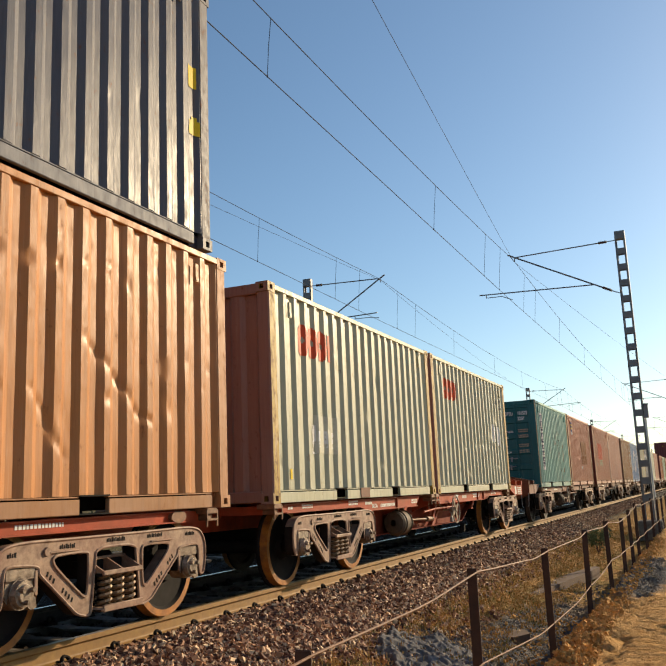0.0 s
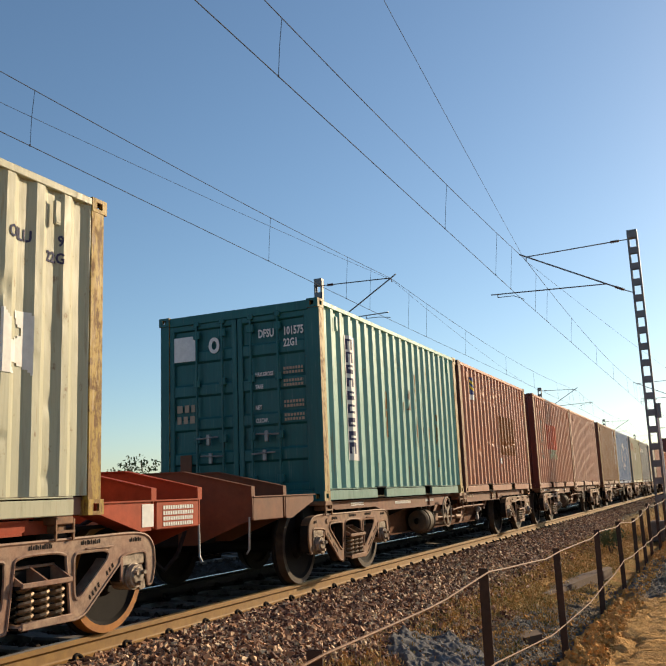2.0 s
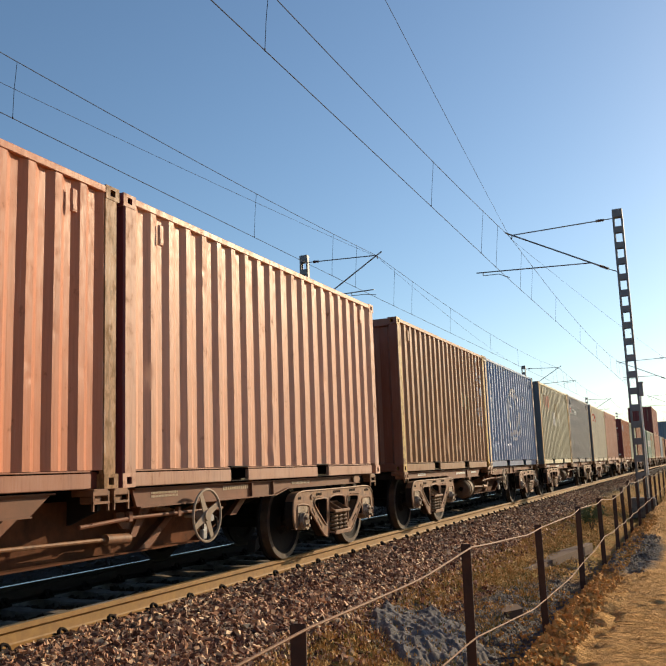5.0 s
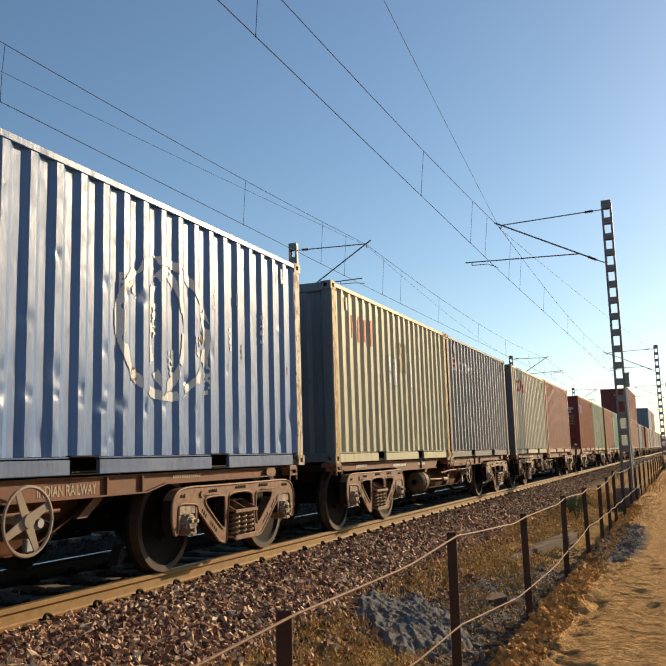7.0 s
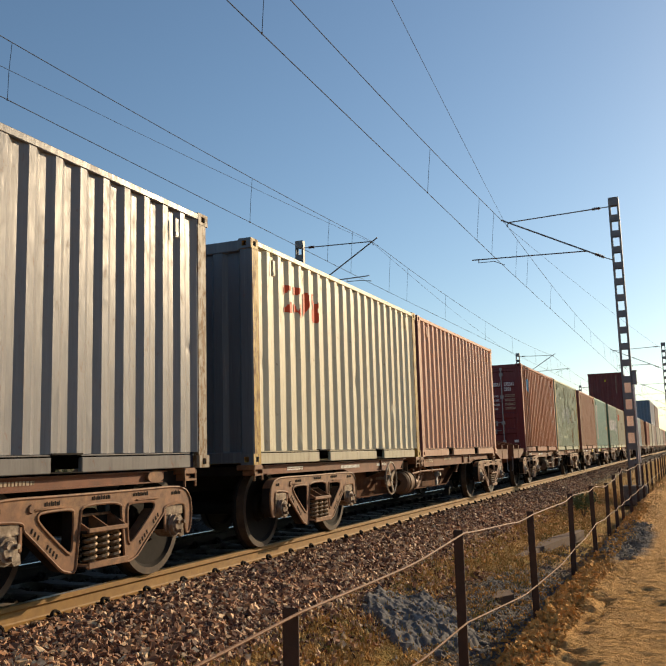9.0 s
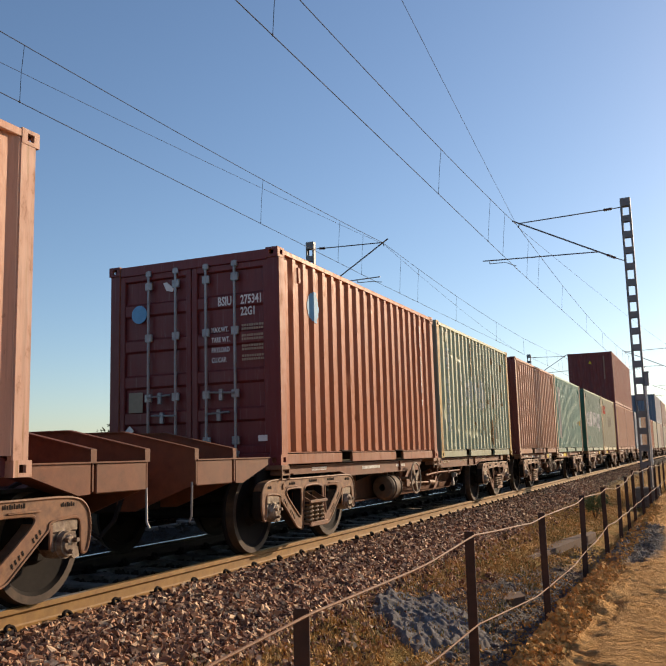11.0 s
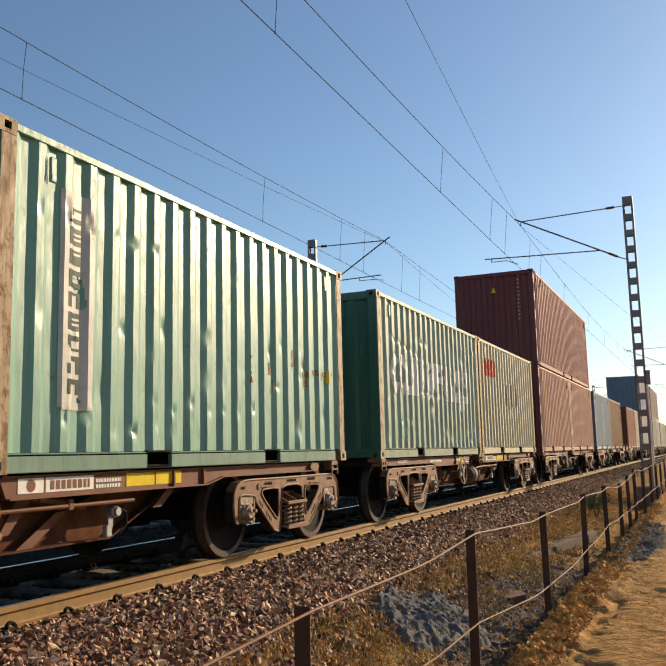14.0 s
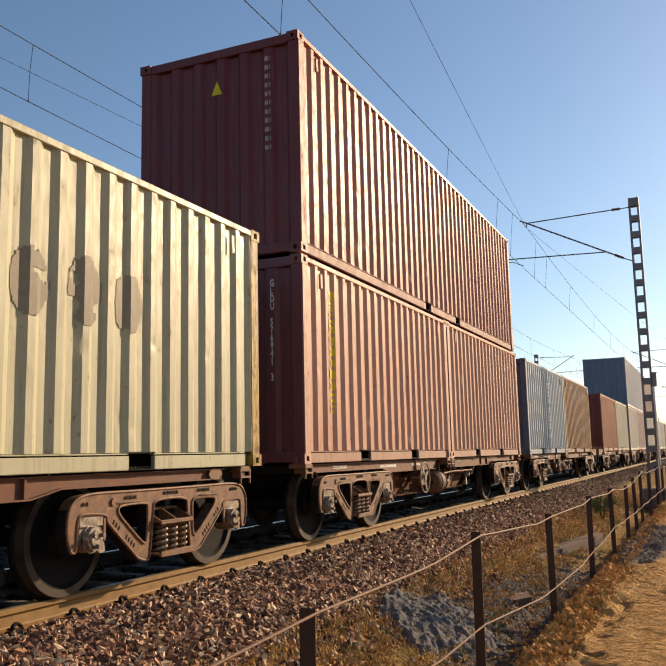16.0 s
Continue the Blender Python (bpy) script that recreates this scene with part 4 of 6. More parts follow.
def bogie(parent, y, fresh, wheels):
    b = part("bogie", kept("bolster", lambda: Shape().box(-1.03, 1.03, -0.20, 0.20, 0.46, 0.66, 0.03).mesh("bolster")), M_GRIME_SHADE, parent, "rusty cast-steel bogie", at=pose(0, y, 0))
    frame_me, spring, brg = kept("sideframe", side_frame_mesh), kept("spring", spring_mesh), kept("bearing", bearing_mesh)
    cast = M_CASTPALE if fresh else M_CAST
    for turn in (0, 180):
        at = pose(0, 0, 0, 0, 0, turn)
        part("side_frame", frame_me, [cast, M_GRIME_SHADE], b, at=at)
        part("cast_mark", kept("castmark", cast_mark_mesh), M_GRIME_SHADE, b, at=at)
        part("bolster_end", kept("bolend", bolster_mesh), [cast, M_GRIME_SHADE], b, at=at)
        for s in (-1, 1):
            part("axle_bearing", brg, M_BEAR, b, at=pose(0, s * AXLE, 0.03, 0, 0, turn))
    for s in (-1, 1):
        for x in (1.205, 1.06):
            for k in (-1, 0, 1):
                # Inner row blackened for the shade behind the outer springs.
                part("spring", spring, M_SPRING if x > 1.1 else M_GRIME_SHADE, b, at=pose(s * x, k * 0.15, 0.25) @ Matrix.Diagonal((0.92, 0.92, 1, 1)))
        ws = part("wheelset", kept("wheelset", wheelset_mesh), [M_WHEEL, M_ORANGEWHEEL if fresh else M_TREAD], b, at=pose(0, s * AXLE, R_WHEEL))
        wheels.append((ws, s * AXLE))
    return b


def sole_mesh(front, rear):
    """Side sill in two lengths, shallow over the bogies and deep between, cut away where the two containers meet."""
    sh = Shape()
    top, hi, lo = 0.905, 0.80, 0.735
    a, b = (1.80, 2.12) if front else (2.70, 3.04)
    c, d = (10.0, 10.4) if rear else (9.15, 9.47)
    fore = [(0.35, top), (0.35, hi + 0.03), (0.42, hi), (a, hi), (b, lo), (5.28, lo), (5.52, top)]
    aft = [(6.50, top), (6.58, lo), (c, lo), (d, hi), (11.74, hi), (11.80, hi + 0.03), (11.80, top)]
    for out in (fore, aft):
        sh.prism(out, 0, 1.10, 1.13)
        low = out[2:6] if out is fore else out[1:5]
        sh.prism(low + [(u, w + 0.012) for u, w in reversed(low)], 0, 1.02, 1.165)
        sh.box(1.02, 1.165, out[0][0], out[-1][0], top - 0.012, top)
    for y in (4.3, c - 0.05, c - 0.55):
        sh.box(1.13, 1.16, y - 0.01, y + 0.01, lo + 0.012, top - 0.012)
    return sh.mesh("side_sill")


def centre_mesh():
    """Deep centre sill with its bottom flange, narrowing over the bogies."""
    sh = Shape()
    out = [(-0.55, 0.86), (-0.55, 0.62), (3.2, 0.60), (3.9, 0.42), (8.3, 0.42), (9.0, 0.60), (12.74, 0.62), (12.74, 0.86)]
    sh.prism(out, 0, -0.22, 0.22)
    low = [(3.2, 0.59), (3.9, 0.41), (8.3, 0.41), (9.0, 0.59)]
    sh.prism(low + [(a, b + 0.016) for a, b in reversed(low)], 0, -0.30, 0.30)
    return sh.mesh("centre_sill")


def girder_mesh(a, b):
    """Deep web between the bogies with its bottom flange, rising at both ends."""
    sh = Shape()
    low = [(a - 0.75, 0.70), (a, 0.385), (b, 0.385), (b + 0.75, 0.70)]
    sh.prism([(a - 0.75, 0.86)] + low + [(b + 0.75, 0.86)], 0, 0.775, 0.79)
    sh.prism(low + [(u, w - 0.014) for u, w in reversed(low)], 0, 0.70, 0.90)
    return sh.mesh("web_girder")


def cross_mesh():
    return Shape().prism([(-1.10, 0.88), (-1.10, 0.74), (-0.25, 0.42), (0.25, 0.42), (1.10, 0.74), (1.10, 0.88)], 1, -0.02, 0.02).box(-1.1, 1.1, -0.09, 0.09, 0.87, 0.895).mesh("cross_beam")


def mount_mesh():
    """Container seat with its locking pin and hanging guard."""
    sh = Shape()
    sh.box(1.0, 1.23, -0.09, 0.09, 0.86, 0.918, 0.008)
    sh.box(1.05, 1.20, -0.05, 0.05, 0.80, 0.86, 0.01)
    sh.box(1.215, 1.232, -0.10, -0.085, 0.745, 0.90)
    sh.box(1.215, 1.232, 0.085, 0.10, 0.745, 0.90)
    sh.box(1.212, 1.235, -0.10, 0.10, 0.80, 0.82)
    return sh.mesh("container_seat")


def handwheel_mesh():
    sh = Shape()
    r = 0.215
    sh.tube([(0, r * math.cos(a), r * math.sin(a)) for a in [k * 2 * math.pi / 32 for k in range(32)]], 0.0125, 6, True)
    for k in range(4):
        a = 0.45 + k * math.pi / 2
        c, s_ = math.cos(a), math.sin(a)
        w = 0.027
        sh.put([(x, c * q - s_ * e * w * (1.3 if q < 0.1 else 0.8), s_ * q + c * e * w * (1.3 if q < 0.1 else 0.8)) for x in (-0.035 + 0.03, -0.045 + 0.03) for q, e in ((0.03, -1), (0.03, 1), (r, 1), (r, -1))], [(0, 1, 2, 3), (7, 6, 5, 4), (0, 4, 5, 1), (1, 5, 6, 2), (2, 6, 7, 3), (3, 7, 4, 0)])
    sh.disc(-0.10, 0.015, 0, 0, 0.045, 14)
    sh.disc(-0.25, -0.10, 0, 0, 0.018, 10)
    return smoothed(sh.mesh("handbrake_wheel"))


def tank_mesh():
    sh = Shape()
    n = 20
    for (ya, ra), (yb, rb) in zip(((-0.30, 0.05), (-0.28, 0.16), (-0.22, 0.185), (0.22, 0.185), (0.28, 0.16)), ((-0.28, 0.16), (-0.22, 0.185), (0.22, 0.185), (0.28, 0.16), (0.30, 0.05))):
        v = [(r * math.cos(k * 2 * math.pi / n), y, r * math.sin(k * 2 * math.pi / n)) for y, r in ((ya, ra), (yb, rb)) for k in range(n)]
        sh.put(v, [(k, (k + 1) % n, n + (k + 1) % n, n + k) for k in range(n)])
    for y in (-0.15, 0.15):
        sh.tube([(0.19 * math.cos(k * 2 * math.pi / n), y, 0.19 * math.sin(k * 2 * math.pi / n)) for k in range(n)], 0.012, 5, True)
    sh.prism([(-0.17, 0.17), (-0.13, 0.17), (-0.09, 0.34), (-0.21, 0.34)], 0, 0.0, 0.05)
    sh.prism([(0.13, 0.17), (0.17, 0.17), (0.21, 0.34), (0.09, 0.34)], 0, 0.0, 0.05)
    return smoothed(sh.mesh("air_tank"), 35)


def bulkhead_mesh():
    """Cross plate of the outer end, highest over the coupler, with a folded edge."""
    sh = Shape()
    top = [(-1.2, 1.10), (-0.35, 1.29), (0.35, 1.29), (1.2, 1.10)]
    sh.prism([(-1.2, 0.78), (-0.5, 0.52), (0.5, 0.52), (1.2, 0.78)] + top[::-1], 1, -0.008, 0.008)
    for (xa, za), (xb, zb) in zip(top, top[1:]):
        sh.prism([(xa, za), (xb, zb), (xb, zb + 0.012), (xa, za + 0.012)], 1, -0.035, 0.035)
    for s in (-1, 1):
        sh.box(min(s * 1.192, s * 1.206), max(s * 1.192, s * 1.206), -0.035, 0.035, 1.0, 1.11)
    return sh.mesh("bulkhead")


def side_box_mesh(s):
    """Deep box of the outer end at one side, tapering towards the first container."""
    sh = Shape()
    a, b = min(s * 0.98, s * 1.2), max(s * 0.98, s * 1.2)
    sh.box(a, b, -1.72, -1.06, 0.76, 1.0, 0.008)
    sh.prism([(-0.99, 1.0), (-0.99, 0.76), (-0.85, 0.755), (-0.28, 0.93), (-0.28, 1.0)], 0, a, b)
    sh.box(min(s * 0.99, s * 1.17), max(s * 0.99, s * 1.17), -1.06, -0.99, 0.77, 0.99)
    sh.box(min(s * 1.0, s * 1.215), max(s * 1.0, s * 1.215), -1.73, -0.25, 1.0, 1.012)
    return sh.mesh("side_box")


def platform_mesh():
    """Floor and draught gear of the outer end."""
    sh = Shape()
    sh.box(-0.98, 0.98, -1.7, 0.1, 0.80, 0.83)
    sh.box(-0.3, 0.3, -1.74, 0.3, 0.5, 0.80, 0.02)
    sh.box(-1.0, 1.0, -0.2, 0.12, 0.6, 0.9, 0.02)
    return sh.mesh("end_platform")


def coupler_mesh():
    sh = Shape()
    sh.box(-0.10, 0.10, -2.0, -1.4, 0.78, 0.98, 0.03)
    sh.prism([(-0.22, -2.0), (0.22, -2.0), (0.26, -2.14), (0.20, -2.30), (0.06, -2.22), (-0.02, -2.36), (-0.16, -2.30), (-0.2, -2.14)], 2, 0.74, 1.02)
    return sh.mesh("coupler")


def hose_mesh():
    return smoothed(Shape().tube([(0.45, -1.7, 0.80), (0.45, -1.85, 0.70), (0.42, -1.95, 0.45), (0.36, -2.1, 0.30), (0.3, -2.25, 0.42)], 0.022, 8).mesh("air_hose"))


def bars(w, h, rows, seed, gap=0.35):
    """Unreadable writing: rows of short bars, in the x-y plane."""
    rng = random.Random(seed)
    sh = Shape()
    rh = h / rows
    for r in range(rows):
        x = 0.0
        while x < w:
            bw = min(rng.uniform(0.42, 0.62) * rh, w - x)
            sh.box(x, x + bw, r * rh, r * rh + rh * (1 - gap), 0, 0.002)
            x += bw + rh * 0.24
    me = sh.mesh("writing")
    return me


# how far behind the wagon's front its bogies stand
FORE = {1: 1.82, 8: 1.76, 9: 1.57}
AFT = {0: 10.67, 1: 11.89, 2: 10.9, 8: 10.91}


def wagon(y0, front_end=False, rear_end=False, fresh=False, wheel_at=7.45, tank_at=3.9, seed=0, near=True, run=None, wheels=None, text=False):
    m = M_FRAME if fresh else M_FRAME_OLD
    w = new("flat_wagon")
    tagged(w, "red-oxide low flat container wagon on rusty bogies" if fresh else "rusty brown low flat container wagon on cast bogies", "wagon", "wagons of the train")
    sole = kept(("sole", front_end, rear_end), lambda: sole_mesh(front_end, rear_end))
    part("side_sill", sole, m, w)
    part("side_sill", sole, m, w, at=Matrix.Diagonal((-1, 1, 1, 1)))
    # Old wagons: centre sill and beams blackened for shade under the deck.
    part("centre_sill", kept("centre", centre_mesh), m if fresh else M_GRIME_SHADE, w)
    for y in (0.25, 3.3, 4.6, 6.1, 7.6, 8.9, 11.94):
        part("cross_beam", kept("cross" if 3 < y < 9 else "bolst", cross_mesh if 3 < y < 9 else (lambda: Shape().box(-1.1, 1.1, -0.12, 0.12, 0.80, 0.895).mesh("cross_beam"))), m if fresh else M_GRIME_SHADE, w, at=pose(0, y, 0))
    for y in (0.09, 5.97, 6.23, 12.1):
        for turn in (0, 180):
            part("container_seat", kept("seat", mount_mesh), M_CAST, w, at=pose(0, y, 0, 0, 0, turn))
    fy, ry = FORE.get(seed, 0.88 if front_end else 1.74), AFT.get(seed, 11.85 if rear_end else 10.82)
    ws = []
    bogie(w, fy, fresh, ws)
    bogie(w, ry, fresh, ws)
    if near:
        wheels.extend((o, y, y0) for o, y in ws)
    part("handbrake_wheel", kept("hw", handwheel_mesh), M_HANDWHEEL, w, at=pose(1.24, wheel_at, 0.65) @ Matrix.Diagonal((1, 1.14, 1.14, 1)))
    part("air_tank", kept("tank", tank_mesh), M_TANK, w, at=pose(1.0, tank_at, 0.535) @ Matrix.Diagonal((1.0, 0.86, 1.02, 1)))
    web = kept(("web", fy, ry), lambda: girder_mesh(fy + 1.9, ry - 2.9))
    part("web_girder", web, M_WEB if fresh else M_WEB_OLD, w)
    part("web_girder", web, M_WEB if fresh else M_WEB_OLD, w, at=Matrix.Diagonal((-1, 1, 1, 1)))
    if near:
        if not rear_end:
            part("emblem_disc", kept("emblem", lambda: Shape().prism([(11.62 + 0.12 * math.cos(a), 0.855 + 0.055 * math.sin(a)) for a in [q * math.pi / 10 for q in range(20)]], 0, 1.13, 1.17).mesh("emblem_disc")), M_CAST, w)
        part("brake_pipe", kept("bpipe", lambda: smoothed(Shape().tube([(1.07, 5.9, 0.62), (1.07, 6.6, 0.655), (1.07, 8.1, 0.655)], 0.018, 8).mesh("brake_pipe"))), m, w)
        for y in (6.55, 7.3):
            part("pipe_hanger", kept("hang", lambda: Shape().box(1.05, 1.09, -0.03, 0.03, 0.62, 0.71, 0.006).mesh("pipe_hanger")), m, w, at=pose(0, y, 0))
        part("valve", kept("valve", lambda: Shape().box(0.96, 1.05, 7.86, 7.96, 0.52, 0.62, 0.02).disc(1.05, 1.075, 7.9, 0.57, 0.035, 12).box(0.98, 1.03, 7.80, 7.88, 0.36, 0.46, 0.01).box(0.995, 1.015, 7.84, 7.9, 0.44, 0.54).mesh("valve")), M_STEEL, w)
        part("valve_hose", kept("vhose", lambda: smoothed(Shape().tube([(1.02, 7.94, 0.60), (1.03, 8.05, 0.56), (1.02, 8.08, 0.46), (1.0, 8.0, 0.38)], 0.012, 6).mesh("valve_hose"))), M_GRIME_SHADE, w)
        part("lever_strap", kept("lstrap", lambda: Shape().prism([(6.66, 0.48), (6.75, 0.48), (6.95, 0.70), (6.98, 0.78), (6.86, 0.78)], 0, 0.975, 0.99).disc(0.99, 1.005, 6.86, 0.66, 0.022, 10).mesh("lever_strap")), m, w)
        part("lever_horn", kept("lhorn", lambda: Shape().prism([(6.50, 0.74), (6.62, 0.74), (6.64, 0.68), (6.73, 0.64), (6.73, 0.585), (6.60, 0.60), (6.54, 0.65)], 0, 0.93, 0.96).mesh("lever_horn")), m, w)
        part("slack_adjuster", kept("slack", lambda: smoothed(Shape().tube([(0.96, 6.36, 0.525), (0.96, 6.68, 0.51)], 0.045, 14).tube([(0.96, 4.9, 0.56), (0.96, 6.36, 0.525)], 0.017, 8).mesh("slack_adjuster"))), M_CAST, w)
        part("crank_rod", kept("crank", lambda: Shape().tube([(0.96, 6.96, 0.735), (0.97, 7.2, 0.70), (0.97, 7.58, 0.625)], 0.022, 8).box(0.94, 1.0, 7.05, 7.14, 0.69, 0.75, 0.008).mesh("crank_rod")), M_CAST, w)
        stay = kept("dstay", lambda: Shape().prism([(0.0, 0.56), (0.13, 0.56), (0.42, 0.76), (0.28, 0.76)], 0, 0.90, 0.96).mesh("diagonal_stay"))
        for y in (4.98, ry - 2.37):
            part("diagonal_stay", stay, m, w, at=pose(0, y, 0))
        part("web_stiffener", kept("stiff", lambda: Shape().prism([(6.95, 0.386), (7.12, 0.386), (7.50, 0.64), (7.38, 0.64)], 0, 0.79, 0.87).mesh("web_stiffener")), m, w)
        part("reservoir_bracket", kept("rbox", lambda: Shape().box(0.94, 1.06, 4.86, 5.02, 0.50, 0.63, 0.01).box(0.98, 1.02, 4.80, 4.86, 0.54, 0.59).mesh("reservoir_bracket")), M_CAST, w)
        part("brake_shoe", kept("bshoe", lambda: Shape().prism([(9.08, 0.14), (9.13, 0.28), (9.19, 0.32), (9.19, 0.18)], 0, 0.80, 0.90).mesh("brake_shoe")), M_GRIME_SHADE, w)
    flip = pose(0, 12.19, 0, 0, 0, 180)
    for on, mat4 in ((front_end, Matrix()), (rear_end, flip)):
        if on:
            part("end_platform", kept("plat", platform_mesh), M_GRIME_SHADE, w, at=mat4)
            for y in (-1.73, -1.02):
                part("bulkhead", kept("bulk", bulkhead_mesh), m, w, at=mat4 @ pose(0, y, 0))
            for sd in (-1, 1):
                part("side_box", kept(("sbox", sd), lambda: side_box_mesh(sd)), m, w, at=mat4)
                part("lever_rod", kept("lever", lambda: smoothed(Shape().tube([(0, 0, 0.80), (0.0, -0.01, 0.48), (-0.03, -0.01, 0.43)], 0.011, 6).mesh("lever_rod"))), M_STEEL, w, at=mat4 @ pose(sd * 1.17, -1.76, 0))
            if text == "rear":
                part("writing", bars(0.46, 0.19, 4, 77, 0.3), M_WHITE, w, at=pose(1.203, 12.19 + 1.16, 0.785) @ SIDE)
                part("white_square", Shape().box(1.2, 1.204, 12.19 + 0.86, 12.19 + 1.02, 0.79, 0.98, 0.001), M_WHITE, w)
            part("coupler", kept("coup", coupler_mesh), M_GRIME_SHADE, w, at=mat4)
            part("air_hose", kept("hose", hose_mesh), M_GRIME_SHADE, w, at=mat4)
        else:
            part("drawbar", kept("draw", lambda: Shape().box(-0.08, 0.08, -0.72, -0.5, 0.68, 0.84, 0.02).box(-0.3, 0.3, -0.56, -0.5, 0.60, 0.88, 0.01).mesh("drawbar")), M_GRIME_SHADE, w, at=mat4)
    if near:
        if seed in (8, 9):
            for y, ww in ((7.92, 0.40), (8.34, 0.40)):
                part("yellow_panel", Shape().box(1.13, 1.134, y, y + ww, 0.775, 0.885, 0.001), M_YELLOW, w, "yellow painted panel")
            for y, ww in ((6.68, 0.26), (6.96, 0.54)):
                part("white_panel", Shape().box(1.13, 1.134, y, y + ww, 0.775, 0.885, 0.001), M_WHITE, w, "white painted panel")
            if seed == 8:
                part("lettering", words("BASE", 0.115, 0.002), M_FADED, w, at=pose(1.132, 2.98, 0.80) @ SIDE @ Matrix.Diagonal((0.85, 0.75, 1, 1)))
                part("lettering", words("DEPOT", 0.115, 0.002), M_FADED, w, at=pose(1.132, 3.235, 0.80) @ SIDE @ Matrix.Diagonal((0.85, 0.75, 1, 1)))
                part("writing", bars(0.4, 0.07, 1, 63), M_FADED, w, at=pose(1.132, 3.75, 0.80) @ SIDE)
            if seed in (8, 9):
                part("yellow_panel", Shape().box(1.13, 1.134, 4.60, 4.92, 0.775, 0.885, 0.001), M_YELLOW, w, "yellow painted panel")
                part("white_panel", Shape().box(1.13, 1.134, 4.97, 5.36, 0.775, 0.885, 0.001), M_WHITE, w, "white painted panel")
                part("dark_block", Shape().disc(1.134, 1.136, 5.08, 0.83, 0.045, 16), M_FRAME_OLD, w)
                part("dark_writing", bars(0.2, 0.075, 2, 6, 0.2), M_FRAME_OLD, w, at=pose(1.1345, 5.15, 0.793) @ SIDE)
            part("dark_block", Shape().disc(1.134, 1.136, 6.81, 0.83, 0.045, 16), M_FRAME_OLD, w)
            part("dark_writing", bars(0.44, 0.075, 1, 5, 0.1), M_FRAME_OLD, w, at=pose(1.1345, 7.01, 0.793) @ SIDE)
            part("writing", bars(0.32, 0.09, 2, 15), M_WHITE, w, at=pose(1.132, 7.53, 0.78) @ SIDE)
        if seed == 1:
            part("lettering", words("BLCA", 0.075, 0.002), M_WHITE, w, at=pose(1.132, 3.25, 0.775) @ SIDE @ Matrix.Diagonal((1.2, 1, 1, 1)))
            for y, ww, hh, rows, zz in ((3.6, 0.64, 0.07, 1, 0.775), (2.98, 0.25, 0.06, 1, 0.825), (2.36, 0.34, 0.07, 2, 0.835), (0.52, 0.12, 0.05, 1, 0.84), (0.90, 0.30, 0.055, 2, 0.84), (5.05, 0.3, 0.075, 2, 0.79), (8.24, 0.33, 0.085, 1, 0.80), (9.10, 0.50, 0.095, 2, 0.80), (10.7, 0.5, 0.04, 2, 0.84)):
                part("writing", bars(ww, hh, rows, int(y * 9)), M_WHITE, w, at=pose(1.132, y, zz) @ SIDE)
            part("white_arrow", Shape().prism([(7.80, 0.785), (7.98, 0.785), (7.93, 0.83), (7.98, 0.875), (7.80, 0.875), (7.76, 0.83)], 0, 1.13, 1.133), M_WHITE, w, "white painted arrow")
        if seed == 2:
            part("writing", bars(0.37, 0.06, 2, 61), M_FADED, w, at=pose(1.132, 6.81, 0.825) @ SIDE)
            part("writing", bars(0.5, 0.1, 2, 62), M_OLDWHITE, w, at=pose(1.132, 8.5, 0.78) @ SIDE)
        num, owner = {4: (3.51, 4.72), 8: (4.65, 2.1)}.get(seed, (2.70, 4.15))
        for y, ww, hh, rows, zz in ((num, 0.70, 0.062, 1, 0.81), (owner, 0.43, 0.062, 1, 0.812), (6.78, 0.42, 0.06, 2, 0.815), (8.02, 0.52, 0.062, 1, 0.835), (9.62, 0.5, 0.05, 1, 0.845), (1.0, 0.45, 0.05, 2, 0.832)):
            if seed != 1 and not (y > 6 and seed in (2, 8, 9)) and not (y == 8.02 and text):
                part("writing", bars(ww, hh, rows, int(y * 10) + seed), M_WHITE if fresh or y < 6 else M_FADED, w, at=pose(1.132, y, zz) @ SIDE)
        if text is True:
            part("lettering", kept("ir", lambda: words("INDIAN", 0.12, 0.002)), M_FADED, w, at=pose(1.132, 7.78, 0.765) @ SIDE @ Matrix.Diagonal((0.72, 1, 1, 1)))
            part("lettering", kept("rw", lambda: words("RAILWAY", 0.12, 0.002)), M_FADED, w, at=pose(1.132, 8.105, 0.765) @ SIDE @ Matrix.Diagonal((0.72, 1, 1, 1)))
    for ob in w.children:
        if ob.name.split(".")[0] not in ("bogie", "air_tank", "handbrake_wheel", "web_girder", "web_stiffener", "reservoir_bracket", "brake_shoe", "lever_horn", "slack_adjuster"):
            ob.matrix_basis = pose(0, 0, 0.038) @ ob.matrix_basis      # the deck's height over the rails
    run.append((w, y0, 0.0))
    return w

# ---- the train ----
RUN, WHEELS = [], []
FRONTS = [-4.92, 8.48, 25.13, 38.78, 52.34, 65.83, 79.22, 95.65, 109.23, 123.07, 136.59, 150.14, 166.69, 180.2, 193.7, 207.3, 220.8, 237.3, 250.8, 264.4, 277.9, 291.5, 308.0, 321.5, 335.0]
ZB = 0.955
DECK2 = ZB + H20 + 0.033
